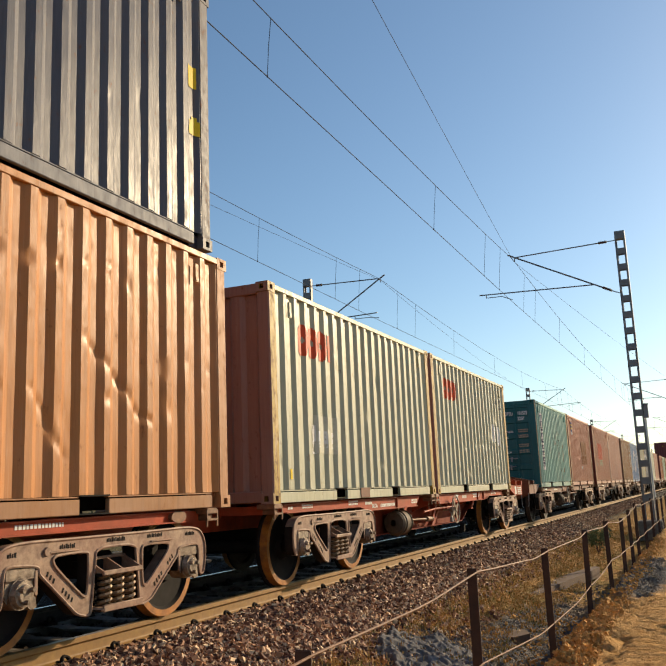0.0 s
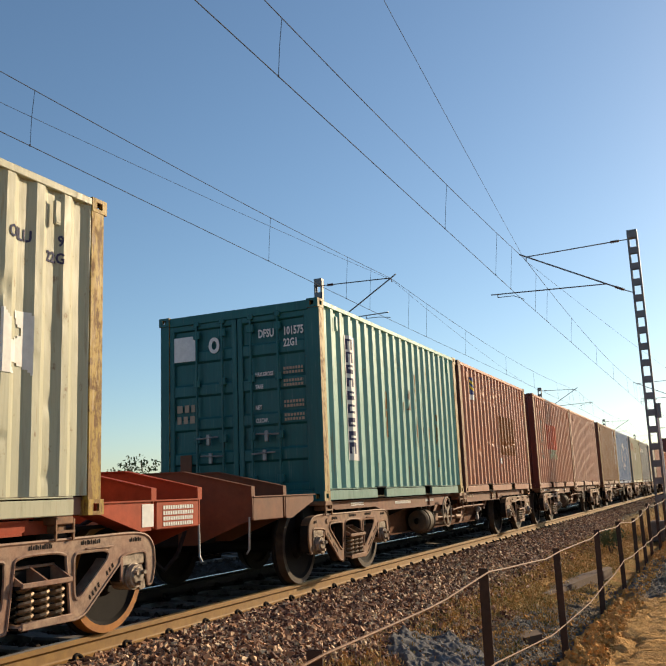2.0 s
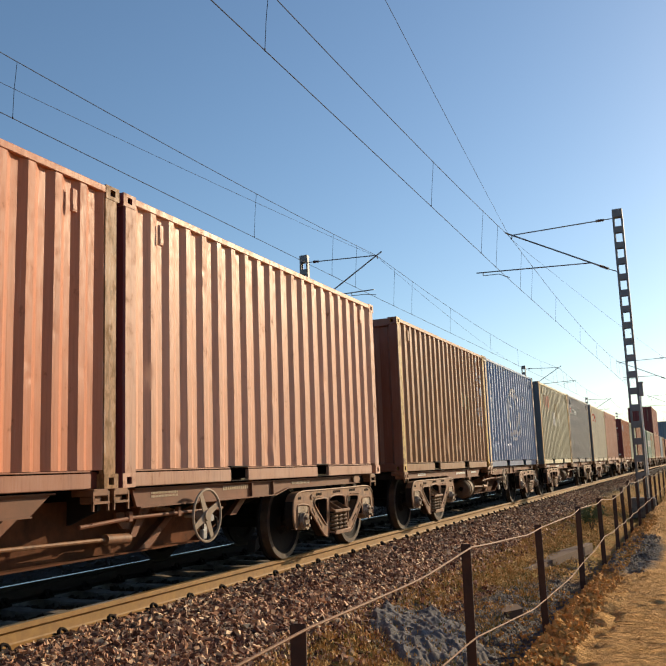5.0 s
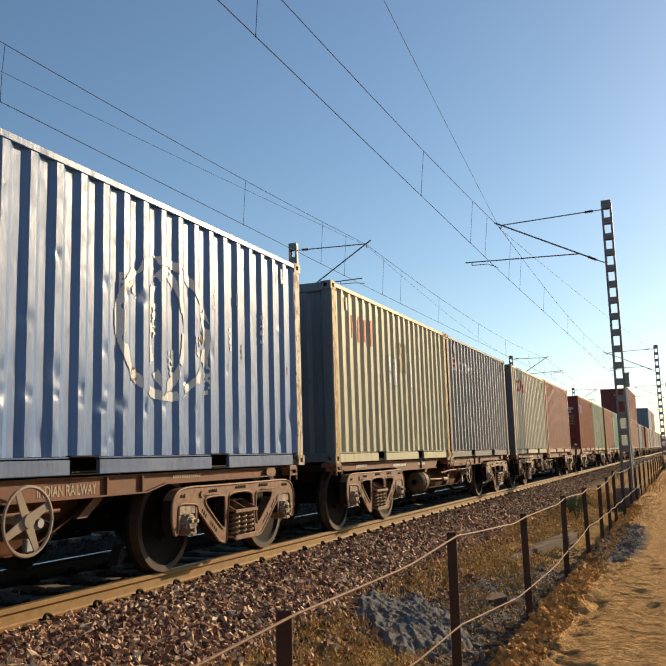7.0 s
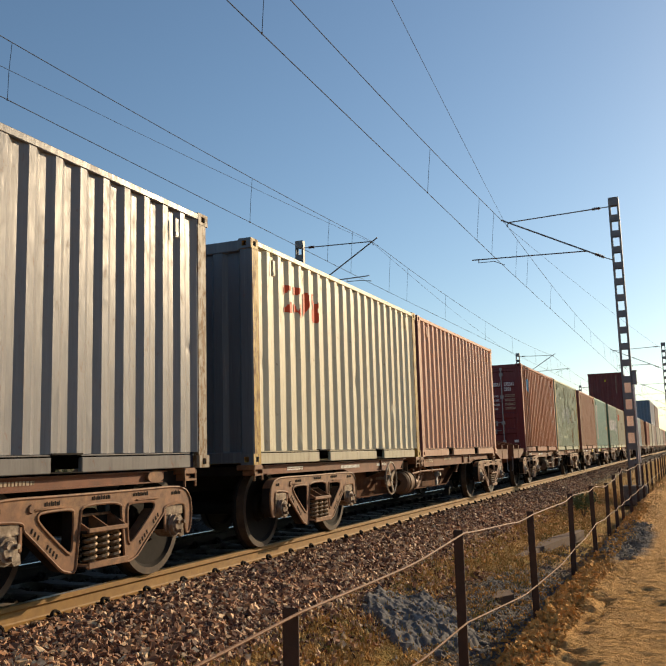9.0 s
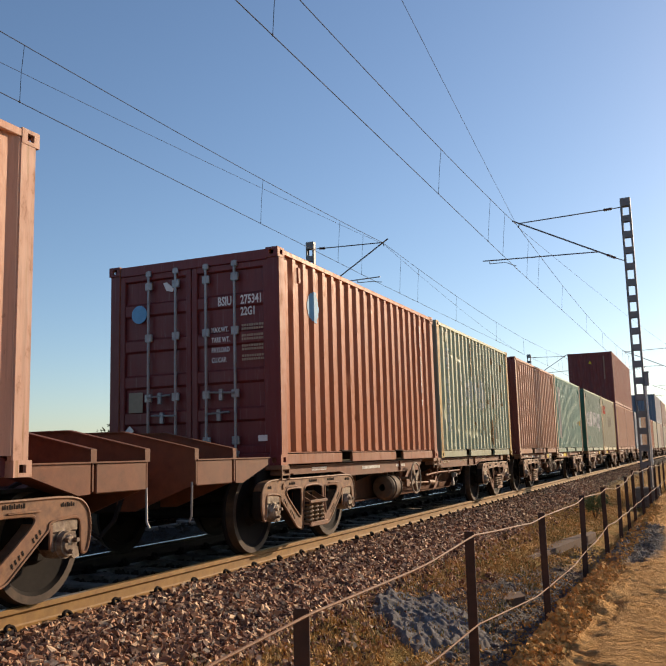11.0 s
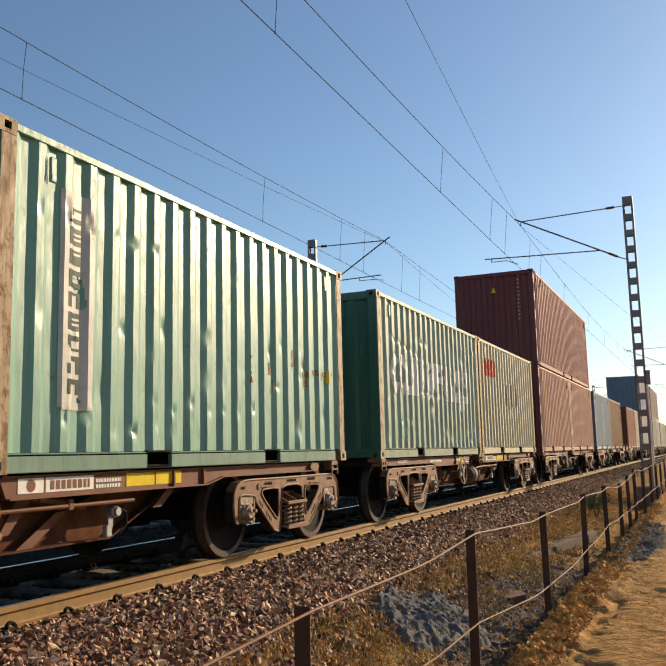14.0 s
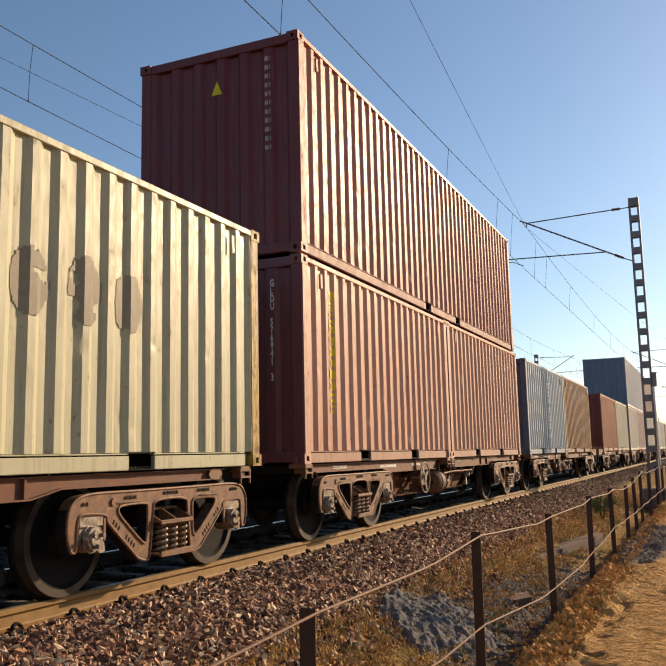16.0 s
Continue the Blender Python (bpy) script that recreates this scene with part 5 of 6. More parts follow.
LOADS = [
    [("orange", "orange"), "navy"], [("cream", "cream"), None], [("teal", "brown"), None], [("brown", "rose"), None], [("tan", "blue"), None],
    [("yellowcream", "slate"), None], [("pale", "rose"), None], [("russet", "mint"), None], [("brick", "green"), None], [("sage", "yellowcream"), None],
    [("rose", "rose"), "maroon"], [("greyblue", "tan"), None], [("brown", "pale"), None], [("pale", "tan"), "greyblue"], [("yellowcream", "pale"), "tan"],
    [("pale", "cream"), None], [("tan", "brown"), None], [("green", "pale"), None], [("brown", "greyblue"), None], [("cream", "tan"), None],
    [("maroon", "pale"), None], [("tan", "green"), None], [("pale", "brown"), None], [("greyblue", "tan"), None], [("brown", "cream"), None],
]
TONE = {"orange": "rust-stained orange-brown", "navy": "dark navy blue", "cream": "cream painted", "teal": "teal green", "brown": "red-brown", "tan": "faded tan-brown", "blue": "bright blue",
        "yellowcream": "yellowed cream", "slate": "slate navy", "pale": "pale grey-cream", "maroon": "dark maroon", "russet": "dark red-brown", "brick": "brick red", "rose": "faded rose-brown", "mint": "rust-streaked pale mint", "green": "green", "sage": "faded sage green", "greyblue": "grey-blue"}
BOX, DOORED = {}, ((2, 0), (7, 0), (8, 0))
LATE = {1: 0.08, 2: 0.12, 6: 0.06, 7: 0.17, 8: 0.05, 9: 0.0, 10: -0.05}
HANDWHEEL = {1: 7.35, 2: 4.98, 3: 7.54, 4: 7.58, 5: 7.58, 7: 4.8}
TANK = {1: 4.75, 2: 4.30, 3: 4.55, 4: 4.56, 5: 4.57, 7: 4.1}
STRONG = ((0, 1), (1, 1), (9, 0), (7, 1), (4, 1), (2, 1), (8, 0), (8, 1))
for i, (y0, (low, high)) in enumerate(zip(FRONTS, LOADS)):
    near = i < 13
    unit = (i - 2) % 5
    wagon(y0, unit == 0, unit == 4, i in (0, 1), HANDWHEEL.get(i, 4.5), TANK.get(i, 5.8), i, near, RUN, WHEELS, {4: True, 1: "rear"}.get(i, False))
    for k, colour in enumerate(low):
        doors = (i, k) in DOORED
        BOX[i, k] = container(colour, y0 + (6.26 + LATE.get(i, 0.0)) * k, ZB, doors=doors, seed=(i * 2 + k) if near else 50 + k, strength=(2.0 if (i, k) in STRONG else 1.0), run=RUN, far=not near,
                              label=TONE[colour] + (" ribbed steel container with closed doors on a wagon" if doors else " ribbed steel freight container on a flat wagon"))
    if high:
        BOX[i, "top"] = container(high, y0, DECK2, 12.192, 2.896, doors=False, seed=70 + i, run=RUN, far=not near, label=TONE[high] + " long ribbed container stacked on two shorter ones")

# ---- markings on the containers ----
def seed_of(i, k):
    return i * 2 + (k if isinstance(k, int) else 0), (2.0 if (i, k) in STRONG else 1.0)


MOVED = {0: 0.12, 1: 0.16, 2: 0.07, 4: 0.18, 5: 0.03, 7: 0.06, 8: 0.03, 9: 0.05}


def mark(i, k, test, material, name="marking", label="", fine=0.02):
    if isinstance(test, list):
        for one in test:
            mark(i, k, one, material, name, label, fine)
        return
    du = MOVED.get(i, 0.02)
    laid = test
    test = lambda u, z: laid(u - du, z + 0.035)
    sd, st = seed_of(i, k)
    if k == "top":
        shape = marking(12.192, 2.896, 70 + i, 1.0, test)
    else:
        shape = marking(L20, H20, sd, st, test, fine)
    part(name, shape, material, BOX[i, k], label)


def rect(u0, u1, z0, z1):
    return lambda u, z: u0 < u < u1 and z0 < z < z1


def oval(cu, cz, ru, rz, hole=0.0):
    return lambda u, z: hole < ((u - cu) / ru) ** 2 + ((z - cz) / rz) ** 2 < 1


def ragged(test, amount, seed, grain=7.0):
    """The same paint, worn through in places."""
    return lambda u, z: test(u, z) and noise.noise((u * grain, z * grain, seed)) > amount


def any_of(*tests):
    return lambda u, z: any(t(u, z) for t in tests)


def streaky(u0, width, z0, z1, seed, keep=0.0):
    """Narrow upright run of flaking rust."""
    return lambda u, z: u0 < u < u0 + width and z0 < z < z1 and noise.noise((u * 30, z * 5, seed)) + 0.6 * noise.noise((u * 45, z * 28, seed + 3.0)) > keep


def column(u0, u1, z0, z1, n, seed):
    """Upright run of letter-sized blocks, one over another, hollow or open at a side."""
    rng = random.Random(seed)
    cell, w = (z1 - z0) / n, (u1 - u0) * 0.3
    out = []
    for i in range(n):
        a, b = z0 + i * cell, z0 + (i + 0.76) * cell
        kind = rng.choice("abcd")
        out.append(rect(u0, u0 + w, a, b))
        if kind in "ab":
            out.append(rect(u1 - w, u1, a, b))
        if kind != "b":
            out.append(rect(u0, u1, a, a + cell * 0.2))
        out.append(rect(u0, u1, b - cell * 0.2, b))
        if kind == "d":
            out.append(rect(u0, u1, (a + b) / 2 - cell * 0.09, (a + b) / 2 + cell * 0.09))
    return any_of(*out)


# four red rounded blocks, worn
for i, k, u0, z0, wear in ((1, 0, 0.66, 1.84, -0.9), (1, 1, 0.66, 1.84, -0.9), (5, 0, 0.75, 1.86, -0.2), (6, 0, 0.9, 1.86, 0.05), (9, 1, 0.55, 1.80, -0.45)):
    tests = [rect(u0 + 0.27 * j, u0 + 0.27 * j + 0.15, z0 - 0.03 * (j % 2), z0 + 0.34 + 0.03 * (j % 2)) for j in range(4)]
    if i in (1, 9):
        tests = [oval(u0 + 0.13 + 0.28 * j, z0 + 0.18, 0.13, 0.20, 0.05) for j in range(3)] + [rect(u0 + 0.84, u0 + 0.99, z0, z0 + 0.36)]
    mark(i, k, [ragged(t, wear, i + 5) for t in tests], M_RED, "red_mark", "worn red painted mark", 0.02)
mark(1, 0, rect(1.06, 1.9, 0.62, 1.12), M_CLEAN, "clean_patch", "glossier cleaner rectangle of paint", 0.04)
# White streaks painted on for the sun's glints along scraped, glossy dents.
mark(1, 0, [streaky(u0, wide, a, b, 3.3 * j, -0.25) for j, (u0, wide, a, b) in enumerate(((1.0, 0.09, 0.62, 0.98), (1.12, 0.06, 0.70, 0.9), (1.36, 0.06, 0.66, 0.92), (1.60, 0.07, 0.68, 0.9), (1.82, 0.06, 0.64, 0.86)))], M_WHITE, "bare_patch", "scraped and glinting white patch", 0.012)
mark(1, 0, rect(0.30, 0.42, 0.31, 0.42), M_YELLOW, "yellow_sticker", "small yellow sticker", 0.02)
part("repair_plate", Shape().box(W2 - 0.004, W2 + 0.003, 2.62, 2.96, 0.012, 0.15, 0.002), M_FRAME_OLD, BOX[1, 0], "brown welded repair plate")
mark(1, 1, [ragged(t, -0.4, 5) for t in (rect(4.55, 4.75, 1.15, 1.55), rect(4.95, 5.25, 1.05, 1.5))], M_WHITE, "bare_patch", "scraped and glinting white patch")
mark(2, 0, rect(0.84, 1.17, 0.54, 2.24), M_WHITE, "white_panel", "white vertical panel")
mark(2, 0, ragged(oval(3.3, 1.54, 0.17, 0.16), -0.1, 4), M_DULLPATCH, "grey_patch", "dull grey repair patch")
for j, (u0, wide, z0, z1, keep) in enumerate(((2.78, 0.05, 1.5, 2.3, 0.1), (3.02, 0.04, 0.9, 1.5, 0.1), (3.62, 0.05, 0.8, 2.0, 0.0), (3.95, 0.04, 0.5, 1.9, 0.1), (4.32, 0.05, 0.9, 2.2, 0.15), (4.70, 0.05, 0.5, 1.4, 0.05), (5.20, 0.05, 1.2, 2.2, 0.1), (5.5, 0.05, 0.6, 1.5, 0.1), (2.3, 0.05, 0.7, 1.6, 0.05))):
    mark(2, 0, streaky(u0, wide, z0, z1, j * 2.7, keep), M_RUSTMARK, "rust_streak", "flaking brown rust streak", 0.008)
mark(2, 1, rect(0.77, 1.15, 1.88, 2.34), M_WHITE, "flag_border", "white bordered flag mark")
mark(2, 1, ragged(rect(3.03, 4.67, 0.83, 1.70), -0.75, 4), M_ORANGE, "repainted_patch", "darker orange-brown repainted patch")
mark(2, 1, rect(2.98, 3.12, 0.62, 0.74), M_WHITE, "sticker", "small white sticker")
mark(3, 0, ragged(rect(1.7, 3.2, 1.12, 1.84), -0.75, 7), M_REDPATCH, "red_patch", "bright red repainted patch")
mark(3, 0, ragged(rect(2.1, 3.15, 0.85, 1.12), -0.05, 8, 6), M_TANPATCH, "pale_patch", "pale scraped patch")
mark(3, 0, ragged(column(0.90, 1.03, 0.85, 2.2, 10, 17), -0.2, 4), M_GREYPATCH, "white_letters", "worn pale upright lettering blocks")
mark(7, 1, ragged(column(0.58, 0.78, 0.52, 2.17, 9, 19), -0.3, 4), M_PALEMINT, "white_letters", "worn white upright lettering blocks")
mark(4, 0, [rect(5.20, 5.27, 2.36, 2.45), rect(5.49, 5.56, 2.03, 2.09), rect(5.49, 5.56, 1.91, 1.99), ragged(oval(5.525, 1.72, 0.045, 0.09), -0.6, 3)], M_WHITE, "white_code", "white painted code blocks", 0.012)
mark(4, 0, [ragged(t, -0.25, 5) for t in (rect(3.90, 4.02, 1.30, 1.60), rect(4.20, 4.30, 1.26, 1.57), rect(4.34, 4.40, 1.26, 1.5))], M_TANPATCH, "pale_patch", "pale scraped patch", 0.012)
mark(4, 1, [ragged(t, -0.22, 9) for t in (oval(2.98, 1.37, 0.78, 0.69, 0.76), oval(2.98, 1.37, 0.30, 0.60, 0.66))], M_RINGWHITE, "white_ring", "worn white ring emblem", 0.01)
rng_s = random.Random(44)
for n in range(16):
    u, z = rng_s.uniform(2.2, 5.6), rng_s.uniform(0.75, 1.75)
    mark(4, 1, ragged(rect(u, u + rng_s.uniform(0.03, 0.09), z, z + rng_s.uniform(0.08, 0.45)), 0.0, n, 22), M_RINGWHITE if n % 5 else M_RUSTMARK, "scuff", "scraped paint", 0.012)
mark(4, 1, ragged(column(0.35, 0.48, 0.6, 2.2, 10, 8), -0.35, 2), M_WHITE, "white_code", "worn white code column")
mark(5, 0, ragged(rect(2.93, 3.44, 1.53, 2.04), -0.35, 6), M_TANPATCH, "tan_patch", "tan stained patch")
mark(5, 0, [ragged(t, -0.5, 8) for t in (rect(2.43, 2.6, 1.3, 1.75), rect(2.7, 2.86, 1.28, 1.72), rect(3.62, 3.8, 1.3, 1.75))], M_WHITE, "bare_patch", "scraped and glinting white patch")
STRIPED = any_of(rect(0.48, 0.68, 2.05, 2.115), rect(0.48, 0.66, 1.945, 2.01), lambda u, z: 0.74 < u < 0.89 and 1.90 < z < 2.00 - 0.5 * abs(u - 0.80))
mark(5, 1, STRIPED, M_RED, "red_emblem", "red striped emblem", 0.012)
mark(5, 1, lambda u, z: 0.48 < u < 0.62 + (2.19 - z) * 0.85 and 1.88 < z < 2.17 and not STRIPED(u, z), M_WHITE, "white_emblem", "white ground of a striped emblem", 0.012)
for test in (lambda u, z: oval(1.20, 2.0, 0.12, 0.11, 0.42)(u, z) and u < 1.27, any_of(rect(1.42, 1.49, 1.89, 2.11), rect(1.49, 1.62, 2.05, 2.11), rect(1.58, 1.64, 1.89, 2.05)), any_of(rect(1.75, 1.82, 1.89, 2.11), rect(1.82, 1.98, 1.97, 2.03)),
             any_of(rect(2.08, 2.15, 1.89, 2.11), lambda u, z: 2.1 < u < 2.34 and abs(abs(z - 2.0) - (u - 2.1) * 0.42) < 0.035)):
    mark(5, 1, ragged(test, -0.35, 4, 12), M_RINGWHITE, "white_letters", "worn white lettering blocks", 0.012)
mark(7, 0, oval(0.99, 2.01, 0.17, 0.20), M_SKYBLUE, "blue_disc", "light blue round sticker", 0.02)
for j, (u0, u1, z0, z1) in enumerate(((1.50, 1.62, 1.04, 1.70), (1.62, 1.74, 1.04, 1.70), (1.86, 1.98, 1.05, 1.72), (2.04, 2.16, 1.05, 1.55), (2.30, 2.42, 1.05, 1.62), (2.66, 2.80, 1.35, 1.75), (2.86, 3.00, 1.05, 1.50), (3.04, 3.14, 1.04, 1.70), (3.22, 3.32, 1.04, 1.68), (3.42, 3.56, 1.08, 1.66), (3.66, 3.78, 1.08, 1.65), (3.94, 4.08, 1.08, 1.68), (4.46, 4.58, 1.12, 1.60), (4.78, 4.90, 1.12, 1.60))):
    mark(7, 1, ragged(rect(u0, u1, z0, z1), -0.3, 3 + j), M_PALEMINT, "white_letter", "worn white lettering block", 0.015)
for j, (u0, wide, z0, z1, keep) in enumerate(((1.60, 0.07, 0.8, 1.6, 0.0), (2.20, 0.08, 1.2, 1.75, -0.15), (2.40, 0.06, 1.7, 2.42, -0.1), (2.50, 0.07, 0.62, 2.1, 0.05), (2.56, 0.14, 0.68, 0.76, -0.1), (2.98, 0.06, 1.3, 1.8, 0.0), (3.36, 0.07, 1.5, 2.4, -0.05), (3.30, 0.05, 0.5, 1.3, 0.1), (3.62, 0.05, 0.9, 2.3, 0.1), (3.84, 0.14, 1.18, 1.28, -0.1), (4.12, 0.10, 0.28, 0.85, -0.2), (4.22, 0.09, 0.2, 0.75, -0.25), (4.02, 0.06, 1.7, 2.35, 0.05), (4.50, 0.10, 0.4, 1.4, -0.1), (4.40, 0.05, 1.1, 2.3, 0.1), (4.92, 0.14, 1.36, 1.44, -0.1), (4.84, 0.05, 0.9, 2.2, 0.1), (5.3, 0.05, 1.2, 2.3, 0.15))):
    mark(7, 1, streaky(u0, wide, z0, z1, j * 3.1, keep), M_RUSTMARK, "rust_streak", "flaking brown rust streak", 0.01)
for j, (u0, wide, z0, z1, keep) in enumerate(((4.06, 0.08, 1.02, 1.16, -0.2), (4.08, 0.08, 0.82, 0.98, -0.1), (4.66, 0.07, 1.16, 1.36, -0.1), (4.98, 0.10, 1.06, 1.14, -0.3), (4.99, 0.06, 0.95, 1.06, 0.0), (5.27, 0.10, 1.10, 1.17, -0.3), (5.44, 0.05, 1.05, 1.2, 0.0), (5.54, 0.10, 1.10, 1.17, -0.3), (5.80, 0.06, 1.12, 1.17, -0.2), (3.6, 0.07, 0.9, 1.2, 0.0))):
    mark(8, 1, streaky(u0, wide, z0, z1, j * 2.3, keep + 0.1), M_RUSTMARK, "rust_stain", "orange-brown rust stain", 0.01)
mark(8, 1, rect(5.62, 5.72, 1.02, 1.19), M_YELLOW, "yellow_sticker", "small yellow sticker", 0.02)
mark(8, 1, ragged(rect(0.64, 1.04, 0.50, 2.22), -0.45, 6, 5), M_OLDPANEL, "white_panel", "worn white upright panel", 0.02)
mark(9, 0, [ragged(oval(0.78 + 0.365 * j, 1.37, 0.19, 0.34, 0.22 if j in (0, 1, 11) else 0.0) if j in (0, 1, 5, 11) else rect(0.62 + 0.365 * j, 0.90 + 0.365 * j, 1.07, 1.71), -0.12 if j > 6 else -0.28, 5 + j, 5) for j in range(13)], M_WHITE, "white_letters", "scraped white lettering blocks", 0.025)
mark(9, 0, ragged(rect(0.82, 1.32, 0.345, 0.645), -0.75, 6), BLEACHED_LIT["green"][0], "green_patch", "green repair patch")
mark(9, 0, ragged(oval(4.76, 1.3, 0.2, 0.42, 0.2), -0.35, 8), M_WHITE, "white_oval", "worn white oval emblem", 0.025)

mark(9, 0, rect(5.45, 5.55, 1.64, 1.80), M_YELLOW, "yellow_sticker", "small yellow sticker", 0.02)
mark(9, 1, [ragged(t, -0.4, 6) for t in (oval(2.75, 1.44, 0.2, 0.26), oval(3.35, 1.46, 0.2, 0.28), oval(3.9, 1.44, 0.2, 0.25))], M_GREYPATCH, "grey_patch", "dull grey patches")
mark(10, 0, ragged(column(0.76, 0.96, 0.66, 2.3, 11, 5), -0.35, 3), M_YELLOW, "yellow_letters", "worn yellow upright lettering blocks")
mark(11, 0, ragged(column(3.2, 3.6, 0.5, 2.2, 7, 15), -0.3, 3), M_WHITE, "white_letters", "white lettering blocks")
mark(0, "top", lambda u, z: abs(u - 11.8) < 0.13 * (1.47 - z) / 0.24 and 1.23 < z < 1.47, M_YELLOW, "yellow_sign", "yellow triangular sign")
mark(0, "top", rect(11.7, 11.84, 1.74, 1.98), M_YELLOW, "yellow_sign", "yellow sign")


def on_side(i, k, text, u, z, size, bold=0.0, material=None):
    """Lettering that follows the ribs."""
    me = words(text, size, bold)
    me.transform(Matrix.Translation((W2, u, z)) @ SIDE @ Matrix.Diagonal((0.8, 1, 1, 1)))
    sd, st = seed_of(i, k)
    field, prof = dent_field(sd, L20, H20, st), ribs(L20, 20, 0.036)
    bm = bmesh.new()
    bm.from_mesh(me)
    us = [v.co.y for v in bm.verts]
    for a, _ in prof:
        if min(us) < a < max(us):
            bmesh.ops.bisect_plane(bm, geom=bm.verts[:] + bm.edges[:] + bm.faces[:], plane_co=(0, a, 0), plane_no=(0, 1, 0))
    for v in bm.verts:
        for (a, da), (b, db) in zip(prof, prof[1:]):
            if a <= v.co.y <= b:
                v.co.x += -0.008 - (da + (db - da) * (v.co.y - a) / (b - a)) - field(v.co.y, v.co.z)
                break
    bm.to_mesh(me)
    bm.free()
    part("lettering", me, material or M_WHITE, BOX[i, k])


def over_panel():
    """Second coats that lie on earlier markings: the flag's colours and the dark letters of the white panel."""
    sd, st = seed_of(2, 1)
    flag = marking(L20, H20, sd, st, rect(0.80, 1.12, 1.94, 2.31), 0.03)
    part("flag_field", flag, M_DEEPBLUE, BOX[2, 1], "deep blue flag field", at=pose(0.0025, 0, 0))
    waves = marking(L20, H20, sd, st, lambda u, z: any(0.0 < z - c - 0.03 * math.sin((u - 0.8) * 18) < 0.06 for c in (2.06, 2.18)) and 0.83 < u < 1.1, 0.02)
    part("flag_wave", waves, M_YELLOW, BOX[2, 1], "yellow wavy bands", at=pose(0.005, 0, 0))
    sd, st = seed_of(2, 0)
    part("dark_letters", marking(L20, H20, sd, st, column(0.92, 1.08, 0.6, 2.2, 9, 21), 0.03), M_INK, BOX[2, 0], "dark upright lettering blocks", at=pose(0.0025, 0, 0))


over_panel()
sd8, st8 = seed_of(8, 1)
part("dark_letters", marking(L20, H20, sd8, st8, ragged(column(0.77, 0.94, 0.58, 2.12, 9, 33), -0.4, 3), 0.02), M_GREEN_INK, BOX[8, 1], "dark green upright lettering blocks", at=pose(0.0025, 0, 0))


def on_end(i, k, text, x, z, size, bold=0.0, material=None):
    part("lettering", words(text, size, bold), material or M_WHITE, BOX[i, k], at=pose(x, 0.045 if (i, k) in DOORED else 0.031, z) @ END @ Matrix.Diagonal((0.66, 1, 1, 1)))


def bars_on_end(i, k, x, z, w, h, rows, seed):
    part("writing", bars(w, h, rows, seed), M_OLDWHITE, BOX[i, k], at=pose(x, 0.045 if (i, k) in DOORED else 0.031, z) @ END)


def plate_on_end(i, k, shape, material, label):
    part("sticker", shape, material, BOX[i, k], label)


on_end(7, 0, "BSIU", 0.37, 1.92, 0.15, 0.004)
on_end(7, 0, "275341 7", 0.685, 1.92, 0.15, 0.004)
on_end(7, 0, "22G1", 0.685, 1.78, 0.14, 0.004)
for j, word in enumerate(("MAX.WT.", "TARE WT.", "PAYLOAD", "CU.CAP.")):
    on_end(7, 0, word, 0.28, 1.60 - 0.122 * j, 0.085, 0.002)
    bars_on_end(7, 0, 0.70, 1.60 - 0.122 * j, 0.30, 0.085, 2, j)
plate_on_end(7, 0, Shape().prism([(-0.77 + 0.115 * math.cos(a), 1.915 + 0.115 * math.sin(a)) for a in [q * math.pi / 12 for q in range(24)]], 1, 0.03, 0.036), M_SKYBLUE, "light blue round sticker")
plate_on_end(7, 0, Shape().box(-0.92, -0.71, 0.03, 0.036, 0.68, 0.93, 0.002), M_GREYPATCH, "grey data plate")
plate_on_end(7, 0, Shape().prism([(-0.905, 0.40), (-0.84, 0.46), (-0.905, 0.52), (-0.97, 0.46)], 1, 0.03, 0.036), M_WHITE, "white diamond sticker")
plate_on_end(7, 0, Shape().prism([(-0.41, 2.28), (-0.36, 2.29), (-0.25, 2.20), (-0.27, 2.16), (-0.36, 2.18)], 1, 0.03, 0.036), M_WHITE, "torn white sticker")
plate_on_end(7, 0, Shape().box(0.91, 1.03, 0.03, 0.036, 0.28, 0.35, 0.002), M_WHITE, "small white label")
on_end(2, 0, "DFSU", 0.32, 2.13, 0.15, 0.004)
on_end(2, 0, "101575", 0.69, 2.13, 0.15, 0.004)
on_end(2, 0, "22G1", 0.69, 1.98, 0.14, 0.004)
for word, z in (("MAX.GROSS", 1.62), ("TARE", 1.46), ("NET", 1.19), ("CU.CAP.", 1.02)):
    on_end(2, 0, word, 0.26, z, 0.075, 0.002)
    bars_on_end(2, 0, 0.68, z, 0.28, 0.11, 2, int(z * 50))
plate_on_end(2, 0, Shape().box(-0.99, -0.62, 0.03, 0.036, 1.92, 2.26, 0.002), M_WHITE, "white poster sticker")
plate_on_end(2, 0, Shape().ring([(-0.35 + 0.085 * math.cos(a), 2.1 + 0.11 * math.sin(a)) for a in [q * math.pi / 8 for q in range(16)]], [(-0.35 + 0.04 * math.cos(a), 2.1 + 0.06 * math.sin(a)) for a in [q * math.pi / 8 for q in range(16)]], 1, 0.03, 0.036), M_WHITE, "white oval ring sticker")
bars_on_end(2, 0, -0.95, 1.08, 0.28, 0.30, 2, 31)
plate_on_end(2, 0, Shape().box(-0.9, -0.72, 0.03, 0.036, 0.38, 0.66, 0.002), M_FRAME_OLD, "brown data plate")
on_end(8, 0, "FTAU", 0.29, 1.93, 0.14, 0.004)
on_end(8, 0, "162643", 0.65, 1.92, 0.14, 0.004)
on_end(8, 0, "22G1", 0.65, 1.77, 0.13, 0.004)
